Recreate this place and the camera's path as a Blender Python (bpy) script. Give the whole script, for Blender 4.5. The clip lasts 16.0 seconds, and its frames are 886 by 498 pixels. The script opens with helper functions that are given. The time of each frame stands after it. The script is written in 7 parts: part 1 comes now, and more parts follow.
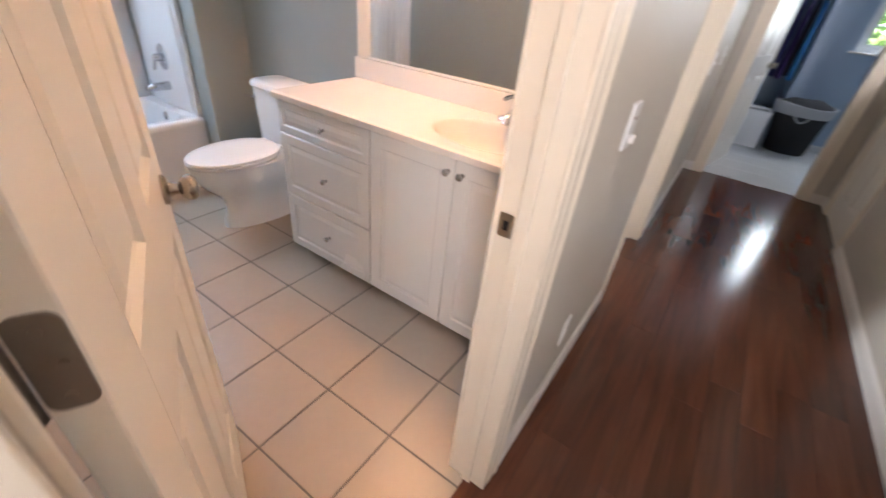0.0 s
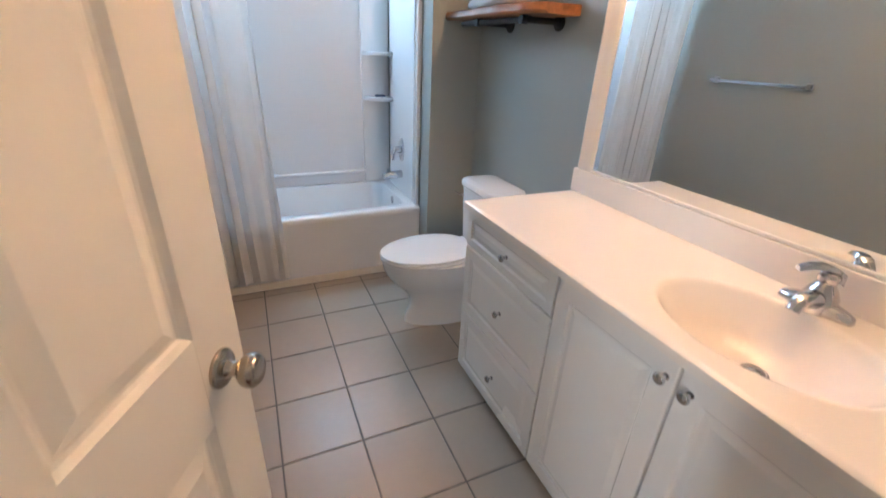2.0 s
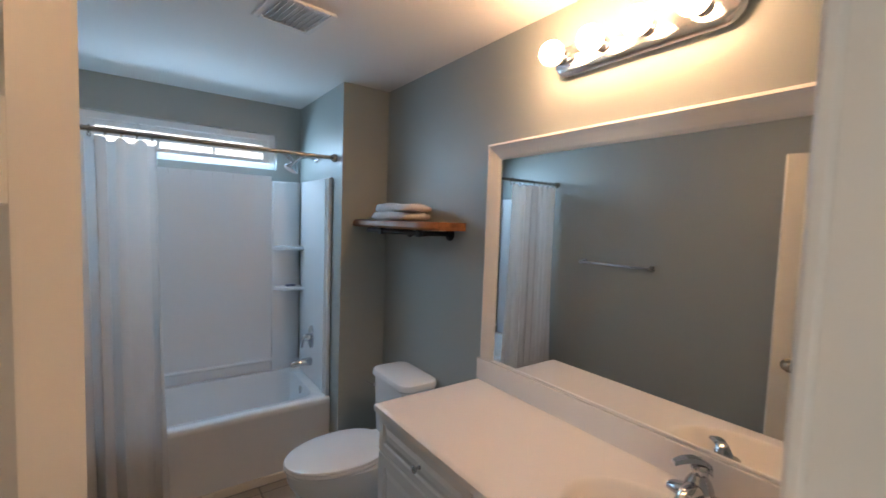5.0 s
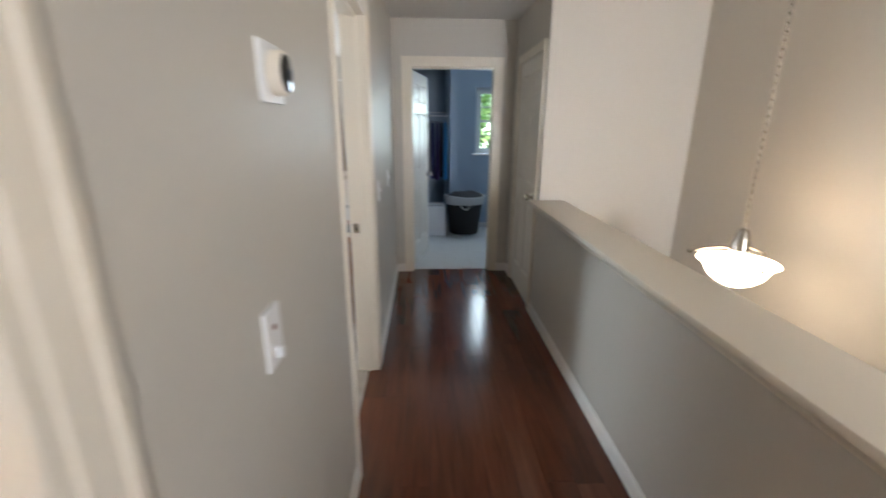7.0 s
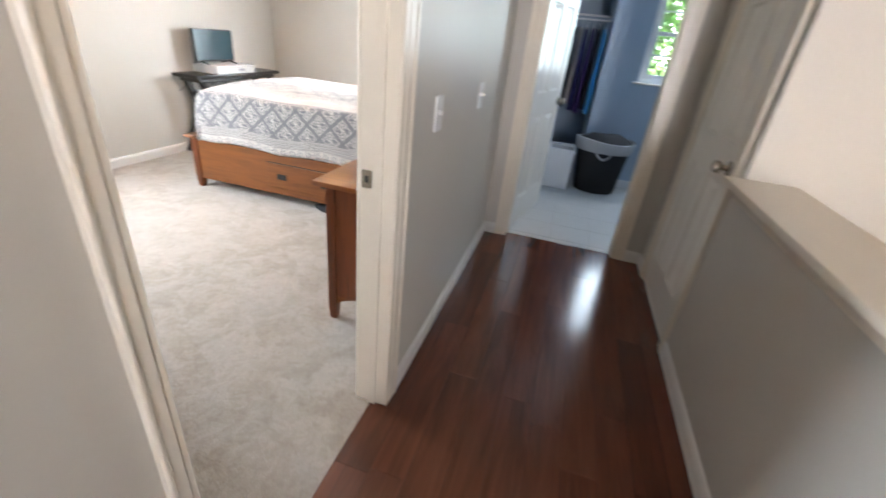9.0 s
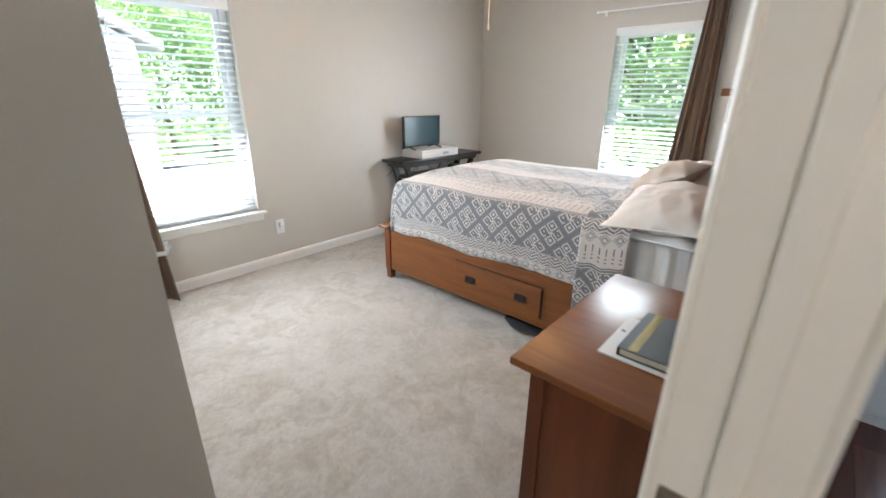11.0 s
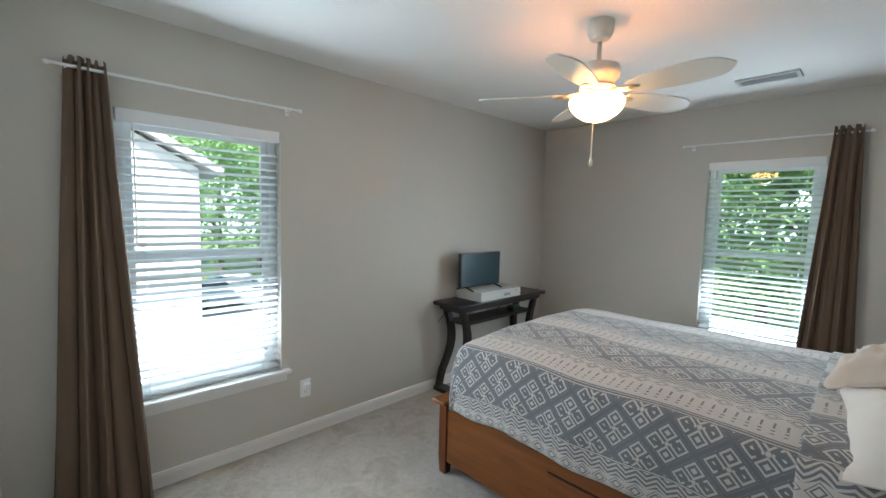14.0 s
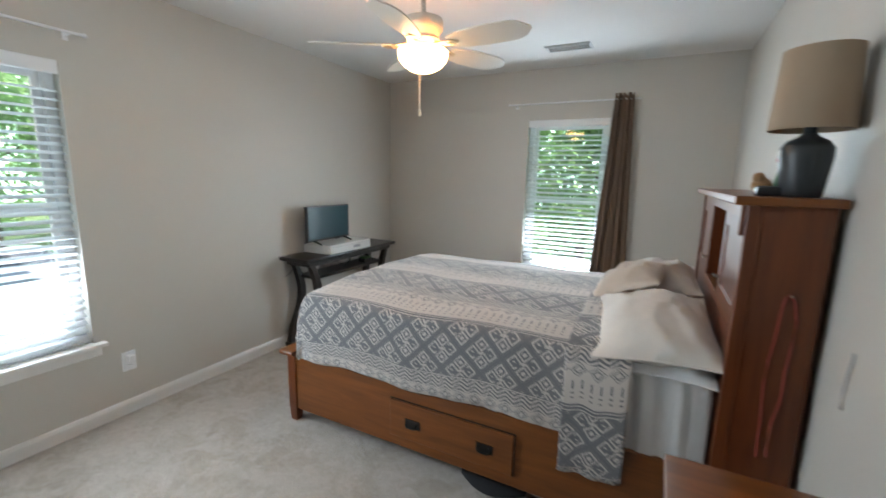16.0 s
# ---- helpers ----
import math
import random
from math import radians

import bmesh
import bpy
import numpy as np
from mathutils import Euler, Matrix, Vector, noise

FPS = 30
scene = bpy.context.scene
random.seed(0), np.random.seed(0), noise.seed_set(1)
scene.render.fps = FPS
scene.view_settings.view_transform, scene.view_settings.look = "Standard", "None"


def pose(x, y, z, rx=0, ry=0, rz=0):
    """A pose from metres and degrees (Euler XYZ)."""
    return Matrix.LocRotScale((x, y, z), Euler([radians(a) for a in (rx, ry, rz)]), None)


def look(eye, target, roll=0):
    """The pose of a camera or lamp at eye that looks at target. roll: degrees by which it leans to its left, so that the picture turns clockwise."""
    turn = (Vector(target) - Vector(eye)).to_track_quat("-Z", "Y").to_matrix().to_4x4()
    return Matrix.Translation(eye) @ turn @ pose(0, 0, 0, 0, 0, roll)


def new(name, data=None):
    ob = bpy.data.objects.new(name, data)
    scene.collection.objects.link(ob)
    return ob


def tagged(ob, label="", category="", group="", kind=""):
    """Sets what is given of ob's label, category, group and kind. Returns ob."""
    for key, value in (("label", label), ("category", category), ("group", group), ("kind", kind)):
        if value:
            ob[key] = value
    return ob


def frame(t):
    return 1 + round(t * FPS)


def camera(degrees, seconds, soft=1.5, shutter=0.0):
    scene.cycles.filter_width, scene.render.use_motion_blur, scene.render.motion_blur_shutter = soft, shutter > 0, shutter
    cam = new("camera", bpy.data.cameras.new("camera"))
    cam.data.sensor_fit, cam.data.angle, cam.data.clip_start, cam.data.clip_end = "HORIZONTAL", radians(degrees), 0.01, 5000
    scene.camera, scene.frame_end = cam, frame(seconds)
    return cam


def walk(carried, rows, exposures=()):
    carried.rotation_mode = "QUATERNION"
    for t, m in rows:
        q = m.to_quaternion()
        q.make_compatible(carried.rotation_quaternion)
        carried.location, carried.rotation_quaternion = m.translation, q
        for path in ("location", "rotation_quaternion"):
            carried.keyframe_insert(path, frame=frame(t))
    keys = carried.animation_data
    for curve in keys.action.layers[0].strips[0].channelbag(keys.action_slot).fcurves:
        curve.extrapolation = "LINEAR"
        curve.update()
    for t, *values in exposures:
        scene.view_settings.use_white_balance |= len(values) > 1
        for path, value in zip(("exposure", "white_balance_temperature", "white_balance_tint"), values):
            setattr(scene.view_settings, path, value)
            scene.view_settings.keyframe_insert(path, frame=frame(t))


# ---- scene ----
cam = camera(93.3, 16.0, shutter=0.5)
PATH = [
    (0, (0.199, 1.151, 1.384), (-0.681, 2.579, 0.295), 6.3),
    (0.5, (0.087, 1.271, 1.379), (-1.055, 2.481, 0.271), 3.7),
    (1, (-0.008, 1.392, 1.378), (-1.384, 2.374, 0.309), 2.2),
    (1.5, (-0.057, 1.522, 1.384), (-1.601, 2.326, 0.399), 2.8),
    (2, (-0.115, 1.594, 1.422), (-1.754, 2.357, 0.567), 2.8),
    (2.5, (-0.153, 1.639, 1.47), (-1.857, 2.419, 0.769), 1.6),
    (3, (-0.17, 1.647, 1.512), (-1.918, 2.467, 0.988), 1.2),
    (3.2, (-0.168, 1.652, 1.531), (-1.929, 2.487, 1.082), 1.0),
    (5.3, (-0.041, 1.578, 1.617), (-1.584, 2.847, 1.539), 1.2),
    (5.5, (-0.024, 1.566, 1.6), (-1.459, 2.956, 1.495), 0.8),
    (6, (0.033, 1.517, 1.571), (-0.993, 3.218, 1.339), -0.4),
    (6.5, (0.142, 1.517, 1.527), (-0.322, 3.42, 1.121), -1.2),
    (7, (0.295, 1.61, 1.498), (0.379, 3.527, 0.933), 0.3),
    (7.5, (0.404, 1.826, 1.472), (0.712, 3.687, 0.807), 2.2),
    (8, (0.47, 2.123, 1.416), (0.667, 3.955, 0.637), 3.8),
    (8.5, (0.477, 2.488, 1.377), (0.438, 4.28, 0.491), 4.9),
    (9, (0.447, 2.844, 1.346), (0.01, 4.571, 0.437), 6.4),
    (9.5, (0.332, 3.095, 1.334), (-0.535, 4.661, 0.441), 5.7),
    (9.7, (0.277, 3.175, 1.341), (-0.748, 4.649, 0.46), 5.4),
    (11.8, (-0.298, 3.763, 1.382), (-1.556, 5.218, 0.834), 1.7),
    (12, (-0.358, 3.825, 1.395), (-1.594, 5.319, 0.905), 2.1),
    (12.5, (-0.475, 3.95, 1.443), (-1.735, 5.464, 1.096), 3.3),
    (13, (-0.564, 3.988, 1.458), (-1.91, 5.446, 1.203), 3.2),
    (13.5, (-0.686, 3.955, 1.476), (-2.102, 5.353, 1.274), 2.3),
    (14, (-0.768, 3.926, 1.48), (-2.204, 5.308, 1.317), 1.5),
    (14.5, (-0.805, 3.923, 1.48), (-2.175, 5.372, 1.327), 1.0),
    (15, (-0.808, 3.952, 1.475), (-2.038, 5.518, 1.288), 1.0),
    (15.5, (-0.756, 3.968, 1.457), (-1.835, 5.632, 1.202), 1.1),
    (16, (-0.618, 3.921, 1.433), (-1.515, 5.675, 1.089), 1.3),
]
EXPOSURES = [
    (0, 3.35, 7300, 25), (0.5, 3.35, 6800, 17), (1.5, 3.08, 6550, 16), (3, 2.75, 6350, 12), (5.3, 2.00, 6650, 14), (6, 2.40, 7000, 15), (7, 2.95, 6750, 15), (8, 3.10, 6650, 15),
    (9, 3.40, 6800, 19), (9.7, 3.25, 6800, 19), (12, 2.30, 6550, 13.5), (13.5, 1.80, 6400, 10.5), (14.7, 1.74, 6200, 9.5), (16, 1.95, 6500, 13),
]
walk(cam, [(t, look(eye, target, roll)) for t, eye, target, roll in PATH], EXPOSURES)

# ---------------------------------------------------------------- light
world = bpy.data.worlds.new("world")
scene.world = world
world.use_nodes = True
wn = world.node_tree.nodes
sky = wn.new("ShaderNodeTexSky")
sky.sky_type, sky.sun_disc = "NISHITA", False
sky.sun_elevation, sky.sun_rotation = radians(50), radians(135)
world.node_tree.links.new(sky.outputs[0], wn["Background"].inputs[0])
wn["Background"].inputs[1].default_value = 0.12
sun_data = bpy.data.lights.new("sun", "SUN")
sun_data.energy, sun_data.angle, sun_data.color = 5.0, radians(1.0), (1, 0.96, 0.9)
sun = new("sun", sun_data)
sun.matrix_world = look((0, 0, 20), (-0.45, 0.45, 19.24))


def window_light(name, at, target, w, h, watts, color=(0.75, 0.88, 1.0)):
    d = bpy.data.lights.new(name, "AREA")
    d.shape, d.size, d.size_y, d.energy, d.color = "RECTANGLE", w, h, watts, color
    ob = new(name, d)
    ob.matrix_world = look(at, target)
    return ob



# ---------------------------------------------------------------- materials


def principled(name, color, rough=0.5, metal=0.0):
    m = bpy.data.materials.new(name)
    m.use_nodes = True
    b = m.node_tree.nodes["Principled BSDF"]
    b.inputs["Base Color"].default_value = (*color, 1)
    b.inputs["Roughness"].default_value = rough
    b.inputs["Metallic"].default_value = metal
    return m, m.node_tree.nodes, m.node_tree.links, b


def node(n, kind, **values):
    x = n.new(kind)
    for k, v in values.items():
        x.inputs[k].default_value = v
    return x


def coat(name, color, rough=0.5, fine=300, bump=0.1, var=0.06, big=1.5, metal=0.0, rvar=0.1, stretch=(1, 1, 1), dist=0.002):
    """A surface with grain at a fine scale and mottling at a large one."""
    m, n, l, b = principled(name, color, rough, metal)
    tc = n.new("ShaderNodeTexCoord")
    mp = n.new("ShaderNodeMapping")
    mp.inputs["Scale"].default_value = stretch
    l.new(tc.outputs["Object"], mp.inputs[0])
    f = node(n, "ShaderNodeTexNoise", Scale=fine, Detail=3)
    g = node(n, "ShaderNodeTexNoise", Scale=big, Detail=5)
    l.new(mp.outputs[0], f.inputs[0])
    l.new(mp.outputs[0], g.inputs[0])
    mix = n.new("ShaderNodeMixRGB")
    mix.inputs[1].default_value = (*[c * (1 - var) for c in color], 1)
    mix.inputs[2].default_value = (*[min(1, c * (1 + var)) for c in color], 1)
    add = n.new("ShaderNodeMath")
    add.operation = "MULTIPLY_ADD"
    add.inputs[1].default_value = 0.3
    l.new(f.outputs[0], add.inputs[0])
    gm = n.new("ShaderNodeMath")
    gm.operation = "MULTIPLY"
    gm.inputs[1].default_value = 0.7
    l.new(g.outputs[0], gm.inputs[0])
    l.new(gm.outputs[0], add.inputs[2])
    l.new(add.outputs[0], mix.inputs[0])
    l.new(mix.outputs[0], b.inputs["Base Color"])
    mr = node(n, "ShaderNodeMapRange")
    mr.inputs["To Min"].default_value, mr.inputs["To Max"].default_value = max(0, rough - rvar), min(1, rough + rvar)
    l.new(g.outputs[0], mr.inputs[0])
    l.new(mr.outputs[0], b.inputs["Roughness"])
    if bump:
        bp = n.new("ShaderNodeBump")
        bp.inputs["Strength"].default_value, bp.inputs["Distance"].default_value = bump, dist
        l.new(f.outputs[0], bp.inputs["Height"])
        l.new(bp.outputs[0], b.inputs["Normal"])
    return m


def timber(name, dark, light, rough=0.35, axis="X", scale=1.0, per=True, bump=0.05, spread=0.2):
    """Wood with long grain, varying from piece to piece."""
    m, n, l, b = principled(name, light, rough)
    tc, mp = n.new("ShaderNodeTexCoord"), n.new("ShaderNodeMapping")
    s = {"X": (1.2, 14, 14), "Y": (14, 1.2, 14), "Z": (14, 14, 1.2)}[axis]
    mp.inputs["Scale"].default_value = [v * scale for v in s]
    l.new(tc.outputs["Object"], mp.inputs[0])
    oi = n.new("ShaderNodeObjectInfo")
    cmb = n.new("ShaderNodeCombineXYZ")
    mul = n.new("ShaderNodeMath")
    mul.operation, mul.inputs[1].default_value = "MULTIPLY", 37.0
    l.new(oi.outputs["Random"], mul.inputs[0])
    for k in range(3):
        l.new(mul.outputs[0], cmb.inputs[k])
    l.new(cmb.outputs[0], mp.inputs["Location"])
    f = node(n, "ShaderNodeTexNoise", Scale=2.0, Detail=8, Roughness=0.65, Distortion=0.6)
    l.new(mp.outputs[0], f.inputs[0])
    ramp = n.new("ShaderNodeValToRGB")
    ramp.color_ramp.elements[0].position, ramp.color_ramp.elements[1].position = 0.32, 0.68
    ramp.color_ramp.elements[0].color, ramp.color_ramp.elements[1].color = (*dark, 1), (*light, 1)
    l.new(f.outputs[0], ramp.inputs[0])
    hsv = n.new("ShaderNodeHueSaturation")
    mr = node(n, "ShaderNodeMapRange")
    mr.inputs["To Min"].default_value, mr.inputs["To Max"].default_value = (1 - spread, 1 + spread) if per else (1, 1)
    l.new(oi.outputs["Random"], mr.inputs[0])
    l.new(mr.outputs[0], hsv.inputs["Value"])
    l.new(ramp.outputs[0], hsv.inputs["Color"])
    l.new(hsv.outputs[0], b.inputs["Base Color"])
    bp = n.new("ShaderNodeBump")
    bp.inputs["Strength"].default_value, bp.inputs["Distance"].default_value = bump, 0.002
    l.new(f.outputs[0], bp.inputs["Height"])
    l.new(bp.outputs[0], b.inputs["Normal"])
    return m


def glow(name, color, strength):
    m, n, l, b = principled(name, color, 0.3)
    b.inputs["Emission Color"].default_value = (*color, 1)
    b.inputs["Emission Strength"].default_value = strength
    return m


def glass(name, color=(1, 1, 1), rough=0.0):
    m, n, l, b = principled(name, color, rough)
    b.inputs["Transmission Weight"].default_value = 1.0
    b.inputs["IOR"].default_value = 1.45
    return m


BASE_WHITE = coat("baseboard_paint", (0.78, 0.76, 0.73), 0.32, 60, 0.03, 0.02, rvar=0.02)
GREIGE = coat("greige_paint", (0.56, 0.53, 0.48), 0.45, 260, 0.12, 0.03)
BATH_PAINT = coat("blue_grey_paint", (0.36, 0.39, 0.37), 0.42, 260, 0.12, 0.03)
BLUE_PAINT = coat("blue_paint", (0.35, 0.44, 0.54), 0.45, 260, 0.12, 0.03)
CEILING = coat("ceiling_paint", (0.78, 0.77, 0.75), 0.85, 140, 0.3, 0.02)
TRIM = coat("trim_paint", (0.80, 0.735, 0.635), 0.32, 60, 0.03, 0.02, rvar=0.02)
DOOR_PAINT = coat("door_paint", (0.80, 0.765, 0.70), 0.34, 80, 0.05, 0.02, rvar=0.03)
CABINET = coat("cabinet_lacquer", (0.80, 0.79, 0.77), 0.25, 40, 0.03, 0.015)
COUNTER = coat("cultured_marble", (0.84, 0.79, 0.74), 0.2, 8, 0.0, 0.03, 3)
PORCELAIN = coat("porcelain", (0.86, 0.86, 0.86), 0.06, 5, 0.0, 0.01, rvar=0.02)
ACRYLIC = coat("tub_acrylic", (0.80, 0.81, 0.82), 0.16, 5, 0.0, 0.01, rvar=0.04)
# chrome kept dark: reflections of a dark room are put into its colour
CHROME = coat("chrome", (0.56, 0.56, 0.58), 0.09, 20, 0.0, 0.02, metal=1.0, rvar=0.04)
HINGE = coat("aged_hinge_metal", (0.21, 0.185, 0.16), 0.45, 300, 0.05, 0.15, 20, metal=0.7)
NICKEL = coat("brushed_nickel", (0.42, 0.375, 0.32), 0.24, 400, 0.03, 0.05, metal=1.0)
DARK_METAL = coat("black_iron", (0.03, 0.028, 0.027), 0.5, 200, 0.1, 0.1, metal=0.6)
TILE = coat("beige_ceramic", (0.47, 0.385, 0.305), 0.33, 30, 0.06, 0.09, 7)
WHITE_TILE = coat("white_ceramic", (0.66, 0.66, 0.64), 0.2, 30, 0.05, 0.05, 7)
GROUT = coat("grout", (0.20, 0.18, 0.16), 0.9, 400, 0.3, 0.1)
PLANK = timber("red_brown_laminate", (0.080, 0.024, 0.012), (0.155, 0.050, 0.025), 0.17, "Y", 0.6, bump=0.015, spread=0.2)
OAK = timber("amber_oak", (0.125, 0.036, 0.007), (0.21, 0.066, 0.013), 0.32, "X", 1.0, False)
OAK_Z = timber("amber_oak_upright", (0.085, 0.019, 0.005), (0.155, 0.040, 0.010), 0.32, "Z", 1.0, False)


def pile(name):
    """Worn cut-pile carpet: fine tufts, lying swathes of pile, soiled patches."""
    m, n, l, b = principled(name, (0.55, 0.49, 0.43), 0.95)
    b.inputs["Sheen Weight"].default_value = 0.25
    tc = n.new("ShaderNodeTexCoord")
    tuft = node(n, "ShaderNodeTexNoise", Scale=260.0, Detail=3, Roughness=0.7)
    swathe = node(n, "ShaderNodeTexNoise", Scale=26.0, Detail=5, Roughness=0.65, Distortion=1.2)
    patch = node(n, "ShaderNodeTexNoise", Scale=5.0, Detail=6, Roughness=0.62, Distortion=0.8)
    soil = node(n, "ShaderNodeTexNoise", Scale=1.3, Detail=4, Roughness=0.6)
    for x in (tuft, swathe, patch, soil):
        l.new(tc.outputs["Object"], x.inputs[0])

    def blend(fac, lo, hi, a, c):
        mr = node(n, "ShaderNodeMapRange")
        mr.inputs["From Min"].default_value, mr.inputs["From Max"].default_value = lo, hi
        l.new(fac, mr.inputs[0])
        mx = n.new("ShaderNodeMixRGB")
        l.new(mr.outputs[0], mx.inputs[0])
        for k, v in ((1, a), (2, c)):
            if isinstance(v, tuple):
                mx.inputs[k].default_value = (*v, 1)
            else:
                l.new(v, mx.inputs[k])
        return mx.outputs[0]
    clean = blend(swathe.outputs[0], 0.40, 0.58, (0.49, 0.43, 0.365), (0.60, 0.54, 0.475))
    worn = blend(swathe.outputs[0], 0.40, 0.58, (0.34, 0.275, 0.205), (0.47, 0.395, 0.31))
    spots = blend(patch.outputs[0], 0.44, 0.56, worn, clean)
    col = blend(soil.outputs[0], 0.46, 0.70, spots, clean)
    l.new(blend(tuft.outputs[0], 0.30, 0.70, (0.33, 0.29, 0.25), col), b.inputs["Base Color"])
    h = n.new("ShaderNodeMath")
    h.operation = "MULTIPLY_ADD"
    h.inputs[1].default_value = 2.5
    l.new(swathe.outputs[0], h.inputs[0])
    l.new(tuft.outputs[0], h.inputs[2])
    bp = n.new("ShaderNodeBump")
    bp.inputs["Strength"].default_value, bp.inputs["Distance"].default_value = 0.55, 0.009
    l.new(h.outputs[0], bp.inputs["Height"])
    l.new(bp.outputs[0], b.inputs["Normal"])
    return m


CARPET = pile("carpet_pile")
BLACK_WOOD = timber("black_wood", (0.012, 0.009, 0.008), (0.022, 0.017, 0.014), 0.35, "Y", 1.0, False)
CURTAIN_BROWN = coat("brown_curtain_cloth", (0.17, 0.112, 0.076), 0.8, 500, 0.3, 0.10, 6)
CURTAIN_WHITE = coat("white_shower_cloth", (0.88, 0.87, 0.86), 0.85, 400, 0.2, 0.03)


def let_through(m, share):
    """Let some light pass through a thin cloth or slat."""
    n, l = m.node_tree.nodes, m.node_tree.links
    tr, mx = n.new("ShaderNodeBsdfTranslucent"), n.new("ShaderNodeMixShader")
    tr.inputs[0].default_value = n["Principled BSDF"].inputs["Base Color"].default_value
    mx.inputs[0].default_value = share
    out = n["Material Output"]
    l.new(n["Principled BSDF"].outputs[0], mx.inputs[1])
    l.new(tr.outputs[0], mx.inputs[2])
    l.new(mx.outputs[0], out.inputs[0])


let_through(CURTAIN_WHITE, 0.5)
let_through(CURTAIN_BROWN, 0.12)
MIRROR = principled("mirror_silver", (0.9, 0.92, 0.91), 0.0, 1.0)[0]
GLASS = glass("pane_glass")
BLIND = coat("blind_slat", (0.70, 0.71, 0.71), 0.4, 60, 0.03, 0.02)
let_through(BLIND, 0.45)
BULB = glow("bulb_light", (1.0, 0.60, 0.32), 15.0)
BOWL = glow("lit_bowl", (1.0, 0.56, 0.22), 5.2)
PENDANT = glow("lit_pendant", (1.0, 0.82, 0.60), 2.2)
BLACK = coat("black_plastic", (0.02, 0.02, 0.022), 0.35, 100, 0.05, 0.1)

# ---------------------------------------------------------------- builders


def block(bm, x0, y0, z0, x1, y1, z1, bevel=0.0, seg=1):
    vs = [bm.verts.new((x, y, z)) for x in (x0, x1) for y in (y0, y1) for z in (z0, z1)]
    fs = [bm.faces.new([vs[i] for i in f]) for f in ((0, 1, 3, 2), (4, 6, 7, 5), (0, 4, 5, 1), (2, 3, 7, 6), (0, 2, 6, 4), (1, 5, 7, 3))]
    if bevel:
        bmesh.ops.bevel(bm, geom=list({e for f in fs for e in f.edges}), offset=bevel, segments=seg, affect="EDGES", profile=0.5)
    return fs


def lathe(bm, profile, seg=32, m=None, closed=True):
    """Turn a profile of (radius, height) about z."""
    m = m or Matrix()
    rings = []
    for r, z in profile:
        rings.append([bm.verts.new(m @ Vector((r * math.cos(a), r * math.sin(a), z))) for a in [2 * math.pi * k / seg for k in range(seg)]])
    for a, b in zip(rings, rings[1:]):
        for k in range(seg):
            bm.faces.new((a[k], a[(k + 1) % seg], b[(k + 1) % seg], b[k]))
    if closed:
        bm.faces.new(rings[0][::-1])
        bm.faces.new(rings[-1])
    return rings


def loft(bm, rings, closed_ends=True):
    """Skin rings of places that all have one length."""
    vs = [[bm.verts.new(p) for p in r] for r in rings]
    k = len(vs[0])
    for a, b in zip(vs, vs[1:]):
        for i in range(k):
            bm.faces.new((a[i], a[(i + 1) % k], b[(i + 1) % k], b[i]))
    if closed_ends:
        bm.faces.new(vs[0][::-1])
        bm.faces.new(vs[-1])
    return vs


def tube(bm, points, r, seg=10):
    """A round bar along a line of places."""
    pts = [Vector(p) for p in points]
    rings = []
    up = Vector((0, 0, 1))
    for i, p in enumerate(pts):
        d = (pts[min(i + 1, len(pts) - 1)] - pts[max(i - 1, 0)]).normalized()
        side = d.cross(up)
        side = side.normalized() if side.length > 1e-3 else d.cross(Vector((1, 0, 0))).normalized()
        other = side.cross(d)
        rr = r[i] if isinstance(r, (list, tuple)) else r
        rings.append([p + rr * (math.cos(a) * side + math.sin(a) * other) for a in [2 * math.pi * k / seg for k in range(seg)]])
    return loft(bm, rings)


def ball(bm, c, r, seg=20):
    rings = []
    n = seg // 2
    for i in range(n + 1):
        a = math.pi * (i + 0.02 * (i == 0) - 0.02 * (i == n)) / n
        rings.append((r * math.sin(a), -r * math.cos(a)))
    lathe(bm, rings, seg, Matrix.Translation(c))


def finish(name, bm, material, smooth=False):
    bmesh.ops.recalc_face_normals(bm, faces=bm.faces)
    me = bpy.data.meshes.new(name)
    bm.to_mesh(me)
    bm.free()
    me.materials.append(material)
    if smooth:
        me.shade_smooth()
        me.set_sharp_from_angle(angle=radians(smooth if smooth is not True else 40))
    return me


def part(name, bm, material, parent, label="", smooth=False):
    ob = new(name, finish(name, bm, material, smooth))
    ob.parent = parent
    return tagged(ob, label)


def thing(name, at, label, category, group="", kind="", turn=0):
    ob = new(name)
    ob.matrix_world = pose(*at, 0, 0, turn)
    return tagged(ob, label, category, group, kind)


def solid(name, bm, material, label, category, kind="structure", smooth=False):
    return tagged(new(name, finish(name, bm, material, smooth)), label, category, "", kind)


def boxed(*args, **kw):
    bm = bmesh.new()
    block(bm, *args, **kw)
    return bm


def wall(name, axis, a0, a1, b0, b1, z0, z1, material, label, holes=()):
    """A wall whose thickness is a0..a1 on the axis, with a run b0..b1, and holes (b0, b1, z0, z1) through it."""
    bm = bmesh.new()

    def put(p0, p1, q0, q1):
        if p1 - p0 > 1e-4 and q1 - q0 > 1e-4:
            if axis == "x":
                block(bm, a0, p0, q0, a1, p1, q1)
            else:
                block(bm, p0, a0, q0, p1, a1, q1)
    at = b0
    for h0, h1, k0, k1 in sorted(holes):
        put(at, h0, z0, z1)
        put(h0, h1, z0, k0)
        put(h0, h1, k1, z1)
        at = h1
    put(at, b1, z0, z1)
    return solid(name, bm, material, label, "wall")


